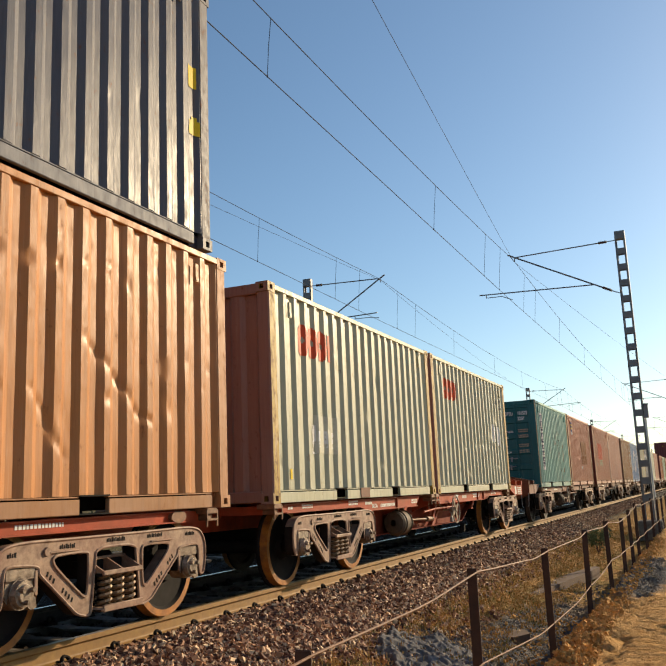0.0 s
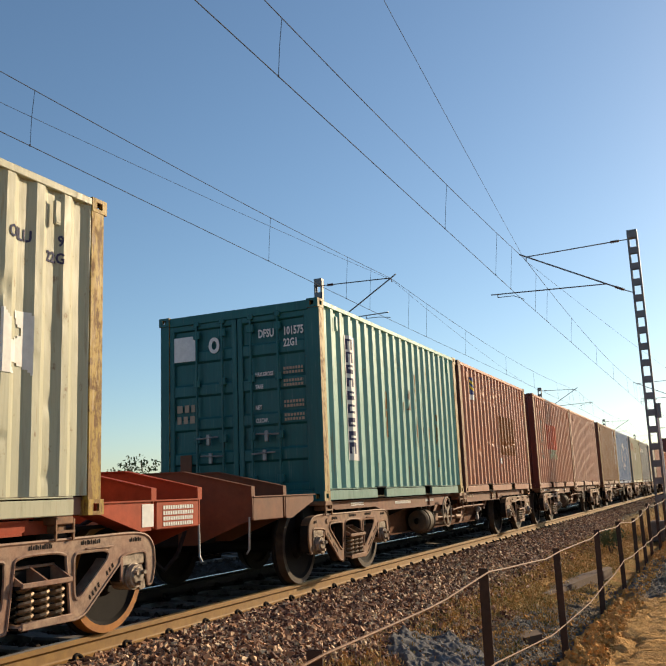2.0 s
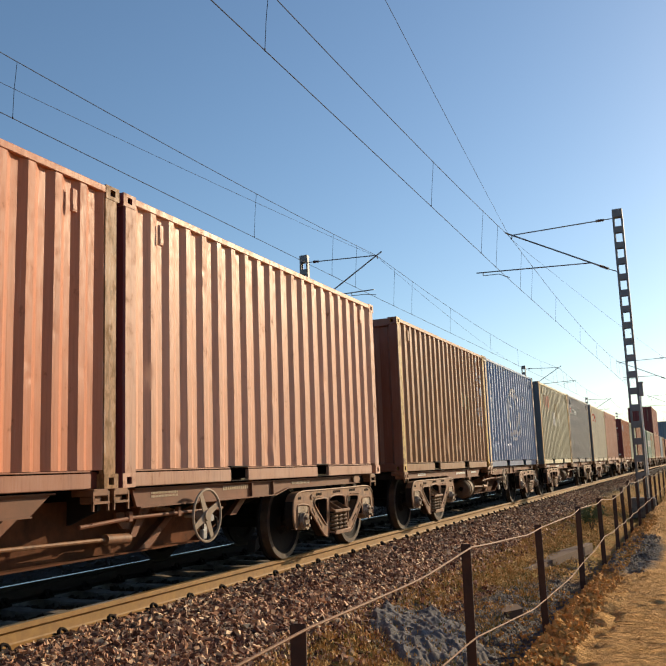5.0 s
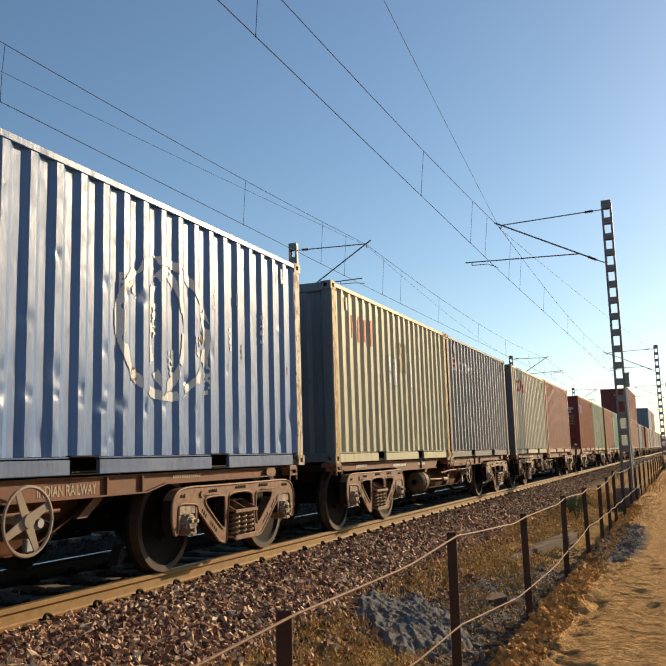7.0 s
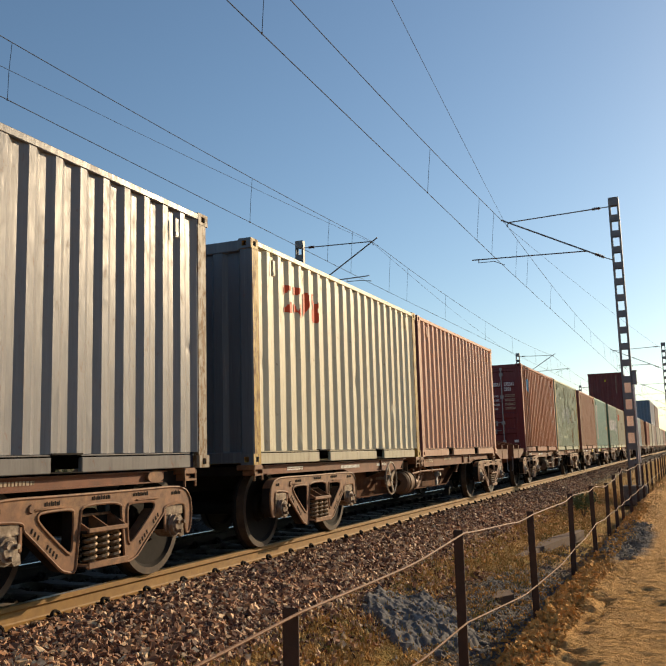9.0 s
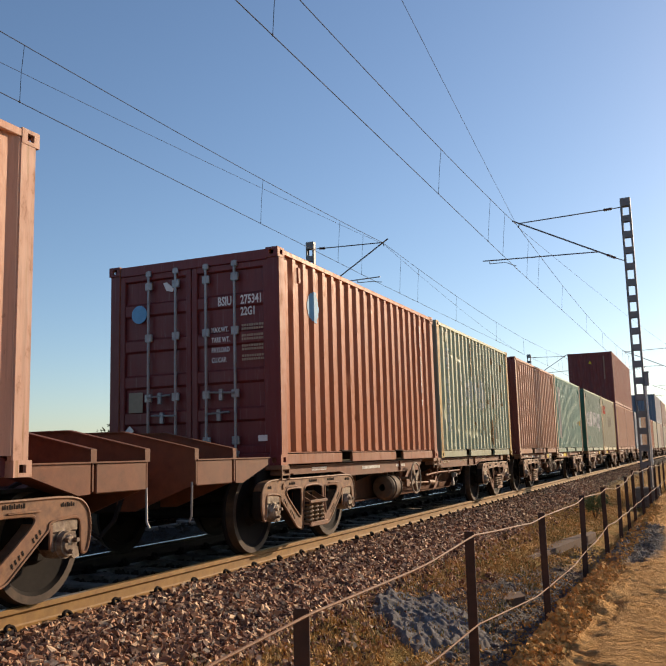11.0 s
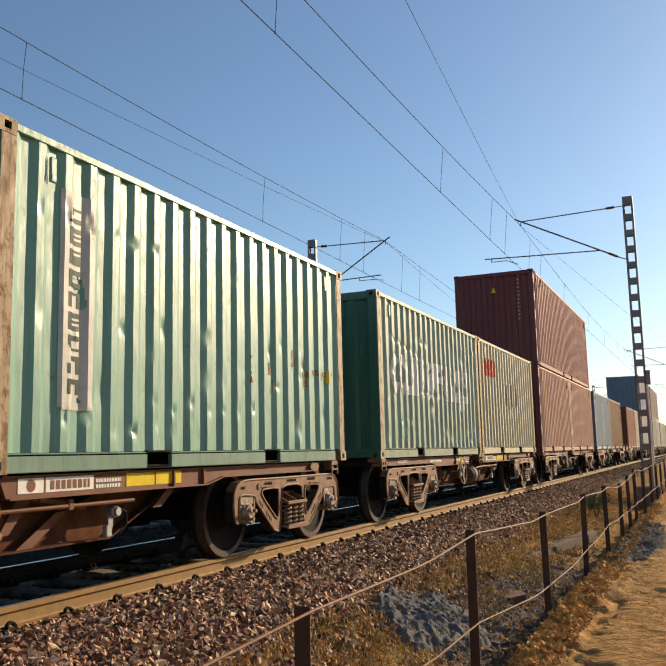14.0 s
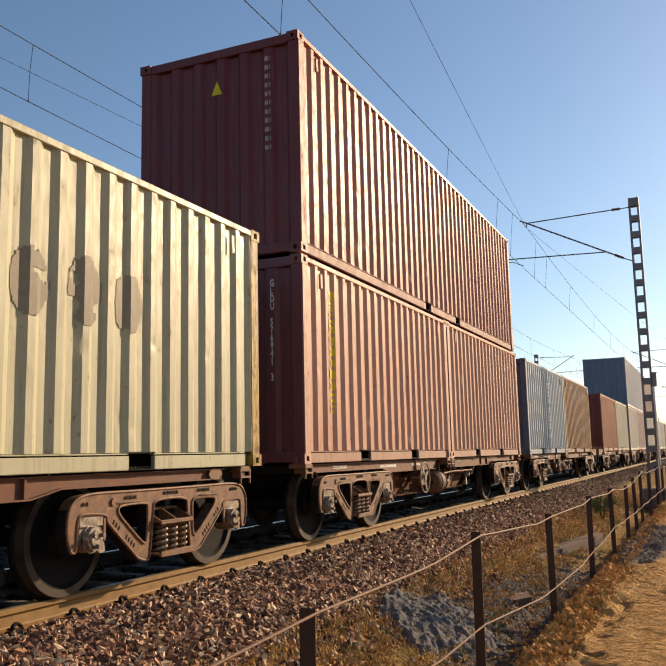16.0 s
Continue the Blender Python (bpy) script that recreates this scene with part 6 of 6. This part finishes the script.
for j in range(4):
    bars_on_end(8, 0, 0.67, 1.62 - 0.225 * j, 0.29, 0.12, 2, 41 + j)
plate_on_end(8, 0, Shape().box(0.77, 0.99, 0.03, 0.036, 0.82, 0.92, 0.002), M_GREYPATCH, "grey data plate")
for j, ch in enumerate("3043223"):
    on_end(3, 0, ch, 0.74, 1.75 - 0.125 * j, 0.13, 0.003)
for j in range(4):
    bars_on_end(3, 0, 0.745, 2.24 - 0.115 * j, 0.07, 0.09, 1, 80 + j)
for j, ch in enumerate("BSIU 275341 7"):
    if ch != " ":
        part("lettering", words(ch, 0.13, 0.004), M_WHITE, BOX[7, 0], at=pose(W2 - 0.011, 5.392, 2.205 - 0.108 * j) @ SIDE @ Matrix.Diagonal((0.8, 1, 1, 1)))
bars_on_end(9, 0, 0.1, 2.14, 0.5, 0.09, 1, 43)
for j, ch in enumerate("GLDU 576941 3"):
    if ch != " ":
        on_end(10, 0, ch, 0.76, 2.19 - 0.098 * j, 0.125, 0.003)
for j in range(11):
    bars_on_end(10, "top", 0.72, 1.38 + 0.12 * j, 0.08, 0.09, 1, 60 + j)
plate_on_end(10, "top", Shape().prism([(-0.08, 2.26), (0.08, 2.26), (0.0, 2.45)], 1, 0.028, 0.034), M_YELLOW, "yellow triangular sign")
bars_on_end(1, 0, 0.35, 1.95, 0.25, 0.1, 1, 47)
on_side(1, 1, "OILU", 5.15, 2.0, 0.13, 0.003, M_INK)
on_side(1, 1, "9", 5.66, 2.05, 0.12, 0.003, M_INK)
on_side(1, 1, "22G", 5.55, 1.91, 0.12, 0.003, M_INK)
for j, ch in enumerate("TEMU 512349 4"):
    if ch != " ":
        on_side(4, 0, ch, 5.375, 2.25 - 0.112 * j, 0.115, 0.003)
for j, ch in enumerate("22G1"):
    on_side(4, 0, ch, 5.655, 1.26 - 0.115 * j, 0.115, 0.003)
on_side(9, 0, "LU", 4.94, 2.13, 0.13, 0.003)
on_side(9, 0, "63118", 5.17, 2.12, 0.13, 0.003)
on_side(9, 0, "22", 4.88, 1.965, 0.13, 0.003)
mark(9, 0, [rect(4.78, 4.84, 2.12, 2.21), rect(4.88, 4.92, 2.12, 2.21), rect(5.06, 5.13, 1.97, 2.06), rect(5.68, 5.75, 2.1, 2.2)], M_WHITE, "white_code", "worn white code blocks", 0.02)
mark(9, 0, [lambda u, z: 5.16 < u < 5.29 and 1.71 < z < 1.81 and not (5.18 < u < 5.27 and 1.73 < z < 1.79), rect(5.19, 5.26, 1.745, 1.775), rect(5.17, 5.28, 1.66, 1.69)], M_WHITE, "white_plate", "small white outlined plate mark", 0.015)

# ---- overhead line ----
def lattice_mast(x, y, side, top=9.74, foot=-0.75, reach=None, seen=True, pull=True):
    """Two channels tied by battens, with a hinged bracket towards the track (side -1: towards -x)."""
    wire_x = reach
    m = new("catenary_mast")
    tagged(m, "grey steel lattice mast with bracket arm and brown insulators", "mast", "masts of the overhead line")
    m.matrix_basis = pose(x, y, 0)
    hw = 0.15
    for s in (-1, 1):
        part("mast_channel", Shape().box(-0.012 if s > 0 else -0.055, 0.055 if s > 0 else 0.012, -0.10, -0.085, foot, top - 0.1).box(-0.012 if s > 0 else -0.055, 0.055 if s > 0 else 0.012, 0.085, 0.10, foot, top - 0.1).box(0.04 if s > 0 else -0.055, 0.055 if s > 0 else -0.04, -0.10, 0.10, foot, top - 0.1), M_MAST, m, at=pose(s * (hw - 0.03), 0, 0))
    batten = kept("batten", lambda: Shape().box(-0.14, 0.14, -0.004, 0.004, -0.11, 0.11, 0.002).mesh("batten"))
    z = 0.45
    while z < top - 0.35:
        part("batten", batten, M_MAST, m, at=pose(0, -0.105, z))
        if seen:
            part("batten", batten, M_MAST, m, at=pose(0, 0.105, z))
        z += 0.57
    part("mast_cap", Shape().box(-0.17, 0.17, -0.12, 0.12, top - 0.30, top, 0.01), M_MAST, m)
    part("foundation", Shape().box(-0.4, 0.4, -0.4, 0.4, -0.95, -0.28, 0.04), M_CONC, m, "concrete mast footing")

    def arm(name, pts, r, mat, n=8):
        part(name, Shape().tube([(a - x, 0, c) for a, c in pts], r, n), mat, m)
    s = 1 if wire_x > x else -1
    root = x + s * 0.15

    def along(a, b, k):
        return (a[0] + (b[0] - a[0]) * k, a[1] + (b[1] - a[1]) * k)
    tip, hi, lo = (wire_x, top - 0.40), (root, top - 0.30), (root, top - 2.25)
    arm("top_tube", [along(hi, tip, 0.16), tip], 0.022, M_MAST)
    arm("top_rod", [hi, along(hi, tip, 0.09)], 0.018, M_MAST)
    past = along(lo, (tip[0], tip[1] + 0.0), 1.07)
    arm("strut_tube", [along(lo, tip, 0.16), past], 0.028, M_MAST)
    arm("strut_rod", [(root, lo[1] + 0.02), along(lo, tip, 0.05), along(lo, tip, 0.09)], 0.018, M_MAST)
    for a, b in ((hi, tip), (lo, tip)):
        p = [along(a, b, 0.085 + 0.009 * q) for q in range(10)]
        arm("insulator", p, [0.03 if q % 2 else 0.062 for q in range(10)], M_INSUL, 10)
    r0, r1 = along(lo, tip, 0.24), (wire_x + s * (1.42 if pull else -0.18), top - 1.66 - (0 if pull else 0.1))
    arm("registration_tube", [r0, r1], 0.022, M_MAST)
    drop = along(r0, r1, 0.94 if pull else 0.55)
    arm("drop_bracket", [drop, (drop[0], drop[1] - 0.13)], 0.016, M_MAST)
    arm("steady_arm", [(drop[0], drop[1] - 0.12), ((drop[0] + wire_x) / 2, drop[1] - 0.13), (wire_x + s * (0.2 if pull else -0.1), top - 1.98)], 0.014, M_MAST)
    arm("wire_clamp", [(tip[0], tip[1]), (tip[0] + s * 0.03, tip[1] - 0.16)], 0.02, M_MAST)
    return m


SPAN = [-16.5, 30.62, 77.6, 124.5, 171.4, 218.4, 265.4]
for n, y in enumerate(SPAN):
    lattice_mast(3.74 if n < 2 else 3.95, y, -1, 9.74, reach=0.0 if n < 2 else -0.1, seen=n < 3, pull=n % 2 == 1)
    lattice_mast(-8.5, y, 1, 9.70, reach=-5.35, seen=n < 3, pull=n % 2 == 0)
first = Shape().tube([(3.98, 30.46, -0.6), (3.94, 30.46, 3.1)], 0.035, 10)
tagged(part("cable_pipe", first, M_PIPE), "pale plastic cable pipe fixed to the steel mast", "pipe")
tagged(part("switch_box", Shape().box(3.92, 4.06, 30.36, 30.56, 3.1, 3.55, 0.015).box(3.9, 4.08, 30.34, 30.58, 3.55, 3.58, 0.004), M_MAST), "small grey steel box on the mast above its pipe", "box")


def overhead(x_mid, x_at, contact_z, mast_x, sup, slack):
    """Contact wire, sagging carrier with droppers, and the anchor wires to the masts."""
    def carrier(y):
        for a, b in zip(SPAN, SPAN[1:]):
            if a <= y <= b:
                k = (y - a) / (b - a)
                return sup - 4 * 0.56 * k * (1 - k)
        return sup

    def wx(y):
        for n, (a, b) in enumerate(zip(SPAN, SPAN[1:])):
            if a <= y <= b:
                k = (y - a) / (b - a)
                p, q = ((0.05, -0.15) if n % 2 == 0 else (-0.15, 0.05))
                return x_mid + p + (q - p) * k
        return x_mid
    pts = [(wx(y), y, contact_z) for y in SPAN]
    tagged(part("contact_wire", Shape().tube(pts, 0.0085, 6), M_WIRE), "dark copper contact wire over the track", "wire", "wires of the overhead line")
    ys = [SPAN[0] + (SPAN[-1] - SPAN[0]) * q / 120 for q in range(121)]
    cat = part("carrier_wire", Shape().tube([(x_at(y), y, carrier(y)) for y in ys], 0.0085, 6), M_WIRE)
    tagged(cat, "dark sagging carrier wire holding droppers", "wire", "wires of the overhead line")
    for a in SPAN[:4]:
        for off in (2.05, 4.4, 10.6, 19.5, 27.8, 37.1, 42.7, 44.9):
            y = a + off
            top, bot = Vector((x_at(y), y, carrier(y))), Vector((wx(y), y - 0.05, contact_z))
            mid = (top + bot) / 2 + Vector((0, -0.02, 0))
            part("dropper", Shape().tube([top, mid, bot], 0.006, 5), M_WIRE, cat)
            part("clip", Shape().tube([bot + Vector((0, 0, 0.03)), bot - Vector((0, 0, 0.012))], 0.014, 6), M_WIRE, cat)
    for y1 in (SPAN[0], SPAN[2]):
        a, b = Vector((x_at(30.62), 30.62, sup - 0.05)), Vector((mast_x, y1, sup + 0.05))
        line = [a.lerp(b, q / 16) - Vector((0, 0, slack * 4 * (q / 16) * (1 - q / 16))) for q in range(17)]
        tagged(part("anchor_wire", Shape().tube(line, 0.0055, 6), M_WIRE), "thin dark anchor wire running to a mast", "wire", "wires of the overhead line")


overhead(-0.06, lambda y: -0.06, 7.68, 3.7, 9.26, 0.16)
overhead(-5.28, lambda y: -5.32, 7.60, -8.4, 9.265, 0.34)


# ---- fence ----
def fence():
    root = new("wire_fence")
    tagged(root, "dark brown steel post fence with two slack brown strands", "fence")
    x = 4.149
    posts = [(-2.16, 0.459), (0.47, 0.469), (3.1, 0.459), (5.7, 0.516), (8.44, 0.443), (11.24, 0.462), (13.75, 0.451), (16.12, 0.394), (17.81, 0.478), (19.51, 0.562), (21.96, 0.506), (25.02, 0.544), (27.75, 0.506), (30.51, 0.487), (33.69, 0.534), (37.52, 0.534), (40.55, 0.459), (43.59, 0.534), (46.49, 0.581), (49.69, 0.534), (53.25, 0.628), (56.72, 0.534), (60.0, 0.534), (63.28, 0.534)]
    rng = random.Random(4)
    for y, top in posts:
        sh = Shape().prism([(-0.033, -0.033), (0.033, -0.033), (0.033, -0.026), (-0.026, -0.026), (-0.026, 0.033), (-0.033, 0.033)], 2, -1.05, top)
        sh.box(-0.03, 0.03, -0.030, -0.0265, top - 0.02, top + 0.004)
        part("post", sh, M_POST, root, at=pose(x, y, 0, rng.uniform(-0.5, 0.5), rng.uniform(-0.9, 0.9), rng.uniform(-8, 8)))

    def strand(heights, name, slack):
        pts = []
        for n in range(len(posts) - 1):
            (ya, za), (yb, zb) = heights[n], heights[n + 1]
            kink = rng.uniform(0.55, 0.8)
            for q in range(10):
                k = q / 10
                sag = slack * (k / kink if k < kink else (1 - k) / (1 - kink))
                wob = 0.008 * math.sin(k * 9 + n)
                pts.append((x + 0.030 + wob, ya + (yb - ya) * k, za + (zb - za) * k - sag + 0.5 * wob))
        part(name, smoothed(Shape().tube(pts, 0.0062, 7).mesh(name), 50), M_ROPE, root, "brown twisted slack strand")
    strand([(y, t - 0.02) for y, t in posts], "strand", 0.035)
    low = {3.1: -0.02, 5.7: -0.08, 8.44: -0.24, 11.24: -0.21, 13.75: -0.12}
    strand([(y, low.get(y, -0.15)) for y, t in posts], "strand", 0.03)


fence()


# ---- loose ground ----
def heap(name, spots, seed, material, label, squash=0.55):
    """Lumps of rubble, each a knobbly boulder sunk into the soil: (x, y, size)."""
    rng = random.Random(seed)
    for x, y, size in spots:
        bm = bmesh.new()
        bmesh.ops.create_icosphere(bm, subdivisions=5 if size > 0.3 else 3, radius=size)
        off = rng.uniform(0, 50)
        for v in bm.verts:
            d = v.co.normalized()
            v.co = v.co * (1 + 0.42 * noise.noise(d * 1.6 + Vector((off, 0, 0))) + 0.2 * noise.noise(d * 4.5 + Vector((0, off, 0))) + 0.06 * noise.noise(d * 12 + Vector((0, off, 3))) + (0.30 * abs(noise.noise(d * 6 + Vector((off, 5, 0)))) if size > 0.3 else 0.0) + (0.05 * noise.noise(d * 26 + Vector((1, off, 3))) if size > 0.3 else 0.0))
            v.co.z *= squash if size < 0.3 else 0.30
        me = bpy.data.meshes.new(name)
        bm.to_mesh(me)
        bm.free()
        smoothed(me, 28)
        tagged(part(name, me, material, at=pose(x, y, level(x, y) + size * 0.08, 0, 0, rng.uniform(0, 360))), label, "rubble", "rubble by the ditch")


def rubble_heap(cx, cy, rx, ry, seed):
    """One crusted mound of broken concrete and mortar, ragged at its rim."""
    n, me = 130, bpy.data.meshes.new("rubble_mound")
    v = []
    for j in range(n + 1):
        for i in range(n + 1):
            x, y = cx + rx * 1.35 * (2 * i / n - 1), cy + ry * 1.35 * (2 * j / n - 1)
            e = math.hypot((x - cx) / rx, (y - cy) / ry) + 0.35 * noise.noise((x * 3.2, y * 2.4, seed)) + 0.15 * noise.noise((x * 9, y * 8, seed))
            ridge = 1 - abs(noise.noise((x * 2.6, y * 1.7, seed))) * 2
            crag = 1 - abs(noise.noise((x * 7.5, y * 5.5, seed + 2.0))) * 2
            h = 0.03 + 0.03 * max(0, ridge) ** 2 + 0.02 * max(0, crag) ** 2 + 0.014 * noise.noise((x * 15, y * 13, seed + 4)) + 0.008 * noise.noise((x * 36, y * 36, seed))
            v.append((x, y, level(x, y) + (h if e < 1 else h - (e - 1) * 0.55)))
    w = n + 1
    me.from_pydata(v, [], [(j * w + i, j * w + i + 1, (j + 1) * w + i + 1, (j + 1) * w + i) for j in range(n) for i in range(n)])
    smoothed(me, 30)
    tagged(part("rubble_mound", me, M_RUBBLE), "crusted blue-grey heap of broken concrete in the ditch", "rubble")


rubble_heap(2.88, 8.75, 0.48, 0.85, 3.0)
rng_l = random.Random(15)
heap("rubble_lump", [(2.9 + rng_l.uniform(-0.6, 0.6), 8.65 + rng_l.uniform(-1.1, 1.2), rng_l.uniform(0.03, 0.08)) for _ in range(16)], 5, M_RUBBLE, "grey concrete rubble lump lying in the ditch", 0.5)
stones("grey_gravel", [(2.45, 3.3, 8.0, 10.2, 700), (4.2, 4.8, 12.8, 18.0, 1000), (3.05, 3.95, 6.5, 18, 1600)], (0.015, 0.045), 8, M_GRAVEL, "loose grey gravel in the ditch and beside the path")
stones("soil_clods", [(4.0, 4.55, 4.0, 12, 9000), (3.95, 4.5, 12, 24, 4500), (2.3, 3.3, 4.5, 14, 900), (3.3, 4.05, 4.0, 14, 2200)], (0.012, 0.05), 9, M_CLOD, "crumbled tan clods of earth along the bank")
slab = Shape().prism([(2.60, 14.5), (2.72, 14.1), (2.84, 14.05), (3.05, 15.6), (3.3, 17.6), (3.4, 18.7), (3.28, 18.9), (2.86, 16.9)], 2, -0.86, -0.68)
tagged(part("concrete_slab", slab, M_SLAB), "flat brown-stained concrete drain slab over the ditch", "slab")
tagged(part("flat_stone", Shape().prism([(3.05, 10.75), (3.28, 10.7), (3.42, 11.0), (3.3, 11.3), (3.08, 11.15)], 2, -0.86, -0.76), M_SLAB), "flat pale grey stone in the ditch", "stone")


def blades(name, clumps, seed, material, label, height, spread, per):
    """Tufts of thin bent blades."""
    rng = random.Random(seed)
    v, f = [], []
    for x, y in clumps:
        z = level(x, y) - 0.01
        sc = rng.uniform(0.5, 1.3)
        for _ in range(per):
            a, lean = rng.uniform(0, 6.283), rng.uniform(0.2, 0.9)
            h = rng.uniform(0.4, 1.0) * height * sc
            bx, by = x + rng.gauss(0, spread), y + rng.gauss(0, spread)
            w = rng.uniform(0.003, 0.007)
            dx, dy = math.cos(a) * lean * h, math.sin(a) * lean * h
            px, py = -math.sin(a) * w, math.cos(a) * w
            o = len(v)
            v += [(bx - px, by - py, z), (bx + px, by + py, z), (bx + dx * 0.4 - px, by + dy * 0.4 - py, z + h * 0.65), (bx + dx * 0.4 + px, by + dy * 0.4 + py, z + h * 0.65), (bx + dx, by + dy, z + h)]
            f += [(o, o + 1, o + 3, o + 2), (o + 2, o + 3, o + 4)]
    me = bpy.data.meshes.new(name)
    me.from_pydata(v, [], f)
    tagged(part(name, me, material), label, "grass", kind="stuff")


def strewn(seed, n, x0, x1, y0, y1, keep):
    rng = random.Random(seed)
    out = []
    while len(out) < n:
        x, y = rng.uniform(x0, x1), y0 + (y1 - y0) * rng.random() ** 1.5
        if noise.noise((x * 1.2, y * 0.6, 4.0)) > keep:
            out.append((x, y))
    return out


blades("dry_grass", strewn(1, 5600, 2.15, 3.25, 4.0, 34, -0.45) + strewn(2, 1400, 2.1, 2.9, 4, 26, -0.2) + strewn(12, 260, 4.1, 4.6, 14, 40, 0.0), 6, M_DRY, "dry golden grass tufts along the ditch", 0.05, 0.055, 10)
blades("green_weeds", strewn(3, 1500, 2.1, 3.3, 4.0, 30, -0.1), 7, M_WEED, "low green weeds among dry grass", 0.05, 0.045, 9)
blades("far_grass", strewn(5, 900, 2.3, 8.0, 30, 120, -0.1), 8, M_DRY, "dry grass far along the line", 0.28, 0.1, 7)


def foliage(center, size, count, rng, leaf):
    v, f = [], []
    for _ in range(count):
        d = Vector((rng.gauss(0, 1), rng.gauss(0, 1), rng.gauss(0, 1))).normalized() * rng.random() ** 0.45
        p = Vector(center) + Vector((d.x * size[0], d.y * size[1], d.z * size[2]))
        a = Vector((rng.gauss(0, 1), rng.gauss(0, 1), rng.gauss(0, 1))).normalized()
        b = a.orthogonal().normalized()
        s = leaf * rng.uniform(0.5, 1.2)
        o = len(v)
        v += [p - a * s, p + b * s * 0.45, p + a * s, p - b * s * 0.45]
        f.append((o, o + 1, o + 2, o + 3))
    return v, f


def bush(x, y, size, seed, label, count=70, leaf=0.045):
    rng = random.Random(seed)
    root = new("bush")
    tagged(root, label, "bush")
    root.matrix_basis = pose(x, y, level(x, y))
    sh = Shape()
    tips = []
    for k in range(9):
        a, l = rng.uniform(0, 6.28), rng.uniform(0.5, 1.0) * size
        tip = (math.cos(a) * l * 0.5, math.sin(a) * l * 0.5, l)
        sh.tube([(0, 0, -0.05), (tip[0] * 0.4, tip[1] * 0.4, tip[2] * 0.55), tip], [0.016 * size, 0.011 * size, 0.004 * size], 5)
        tips.append(tip)
    part("stem", sh, M_BARK, root)
    v, f = [], []
    for tip in tips:
        a, b = foliage((tip[0] * 0.85, tip[1] * 0.85, tip[2] * 0.85), (size * 0.22, size * 0.22, size * 0.26), count, rng, leaf)
        f += [tuple(i + len(v) for i in q) for q in b]
        v += a
    part("leaves", Shape().put(v, f), M_LEAF, root)


bush(-12.0, 24.4, 3.3, 5, "dry grey-green shrub beyond the train", 260, 0.07)
bush(-12.6, 21.9, 2.5, 8, "low grey-green shrub beyond the train", 200, 0.07)
bush(2.95, 22.6, 0.6, 2, "small green bush growing between fence and track")


def tree(x, y, height, seed):
    rng = random.Random(seed)
    root = new("tree")
    tagged(root, "small thorny field tree with an airy dusty crown", "tree", "trees beyond the line")
    root.matrix_basis = pose(x, y, level(x, y))
    trunk = Shape()
    h = height
    trunk.tube([(0, 0, -0.2), (0.05 * h, 0, 0.2 * h), (0.03 * h, 0.03 * h, 0.42 * h)], [0.035 * h, 0.026 * h, 0.018 * h], 8)
    v, f = [], []
    for k in range(11):
        a, up = rng.uniform(0, 6.28), rng.uniform(0.55, 0.98)
        r = rng.uniform(0.18, 0.42) * h
        tip = (math.cos(a) * r, math.sin(a) * r, up * h)
        trunk.tube([(0.03 * h, 0.02 * h, 0.33 * h), (tip[0] * 0.5, tip[1] * 0.5, 0.6 * tip[2] + 0.1 * h), tip], [0.014 * h, 0.009 * h, 0.003 * h], 5)
        p, q = foliage(tip, (0.16 * h, 0.16 * h, 0.11 * h), 150, rng, 0.035 * h)
        f += [tuple(i + len(v) for i in g) for g in q]
        v += p
    part("trunk", trunk, M_BARK, root)
    part("crown", Shape().put(v, f), M_LEAF, root)


for n, (az, dist, h) in enumerate(((37.2, 105, 5.2), (36.0, 112, 4.6), (41.7, 110, 4.8), (42.9, 118, 4.2), (40.4, 125, 4.6), (39.0, 120, 4.2), (38.2, 135, 4.4), (44.2, 130, 4.5), (34.5, 140, 4.2), (45.6, 110, 4.0), (33.0, 150, 4.5))):
    tree(5.65 - dist * math.sin(radians(az)), dist * math.cos(radians(az)), h, 30 + n)


# ---- keys ----
def motions():
    times = [0.0, 2.0, 4.0, 6.0, 8.0, 10.0, 12.0, 14.0, 16.0]
    for ob, y0, z0 in RUN:
        walk(ob, [(t, pose(0, y0 - gone(t), z0)) for t in times])
    fine = [k * 2 / FPS for k in range(int(16 * FPS / 2) + 1)]
    for ob, y, y0 in WHEELS:
        walk(ob, [(t, pose(0, y, R_WHEEL, math.degrees(gone(t) / R_WHEEL))) for t in fine])


motions()
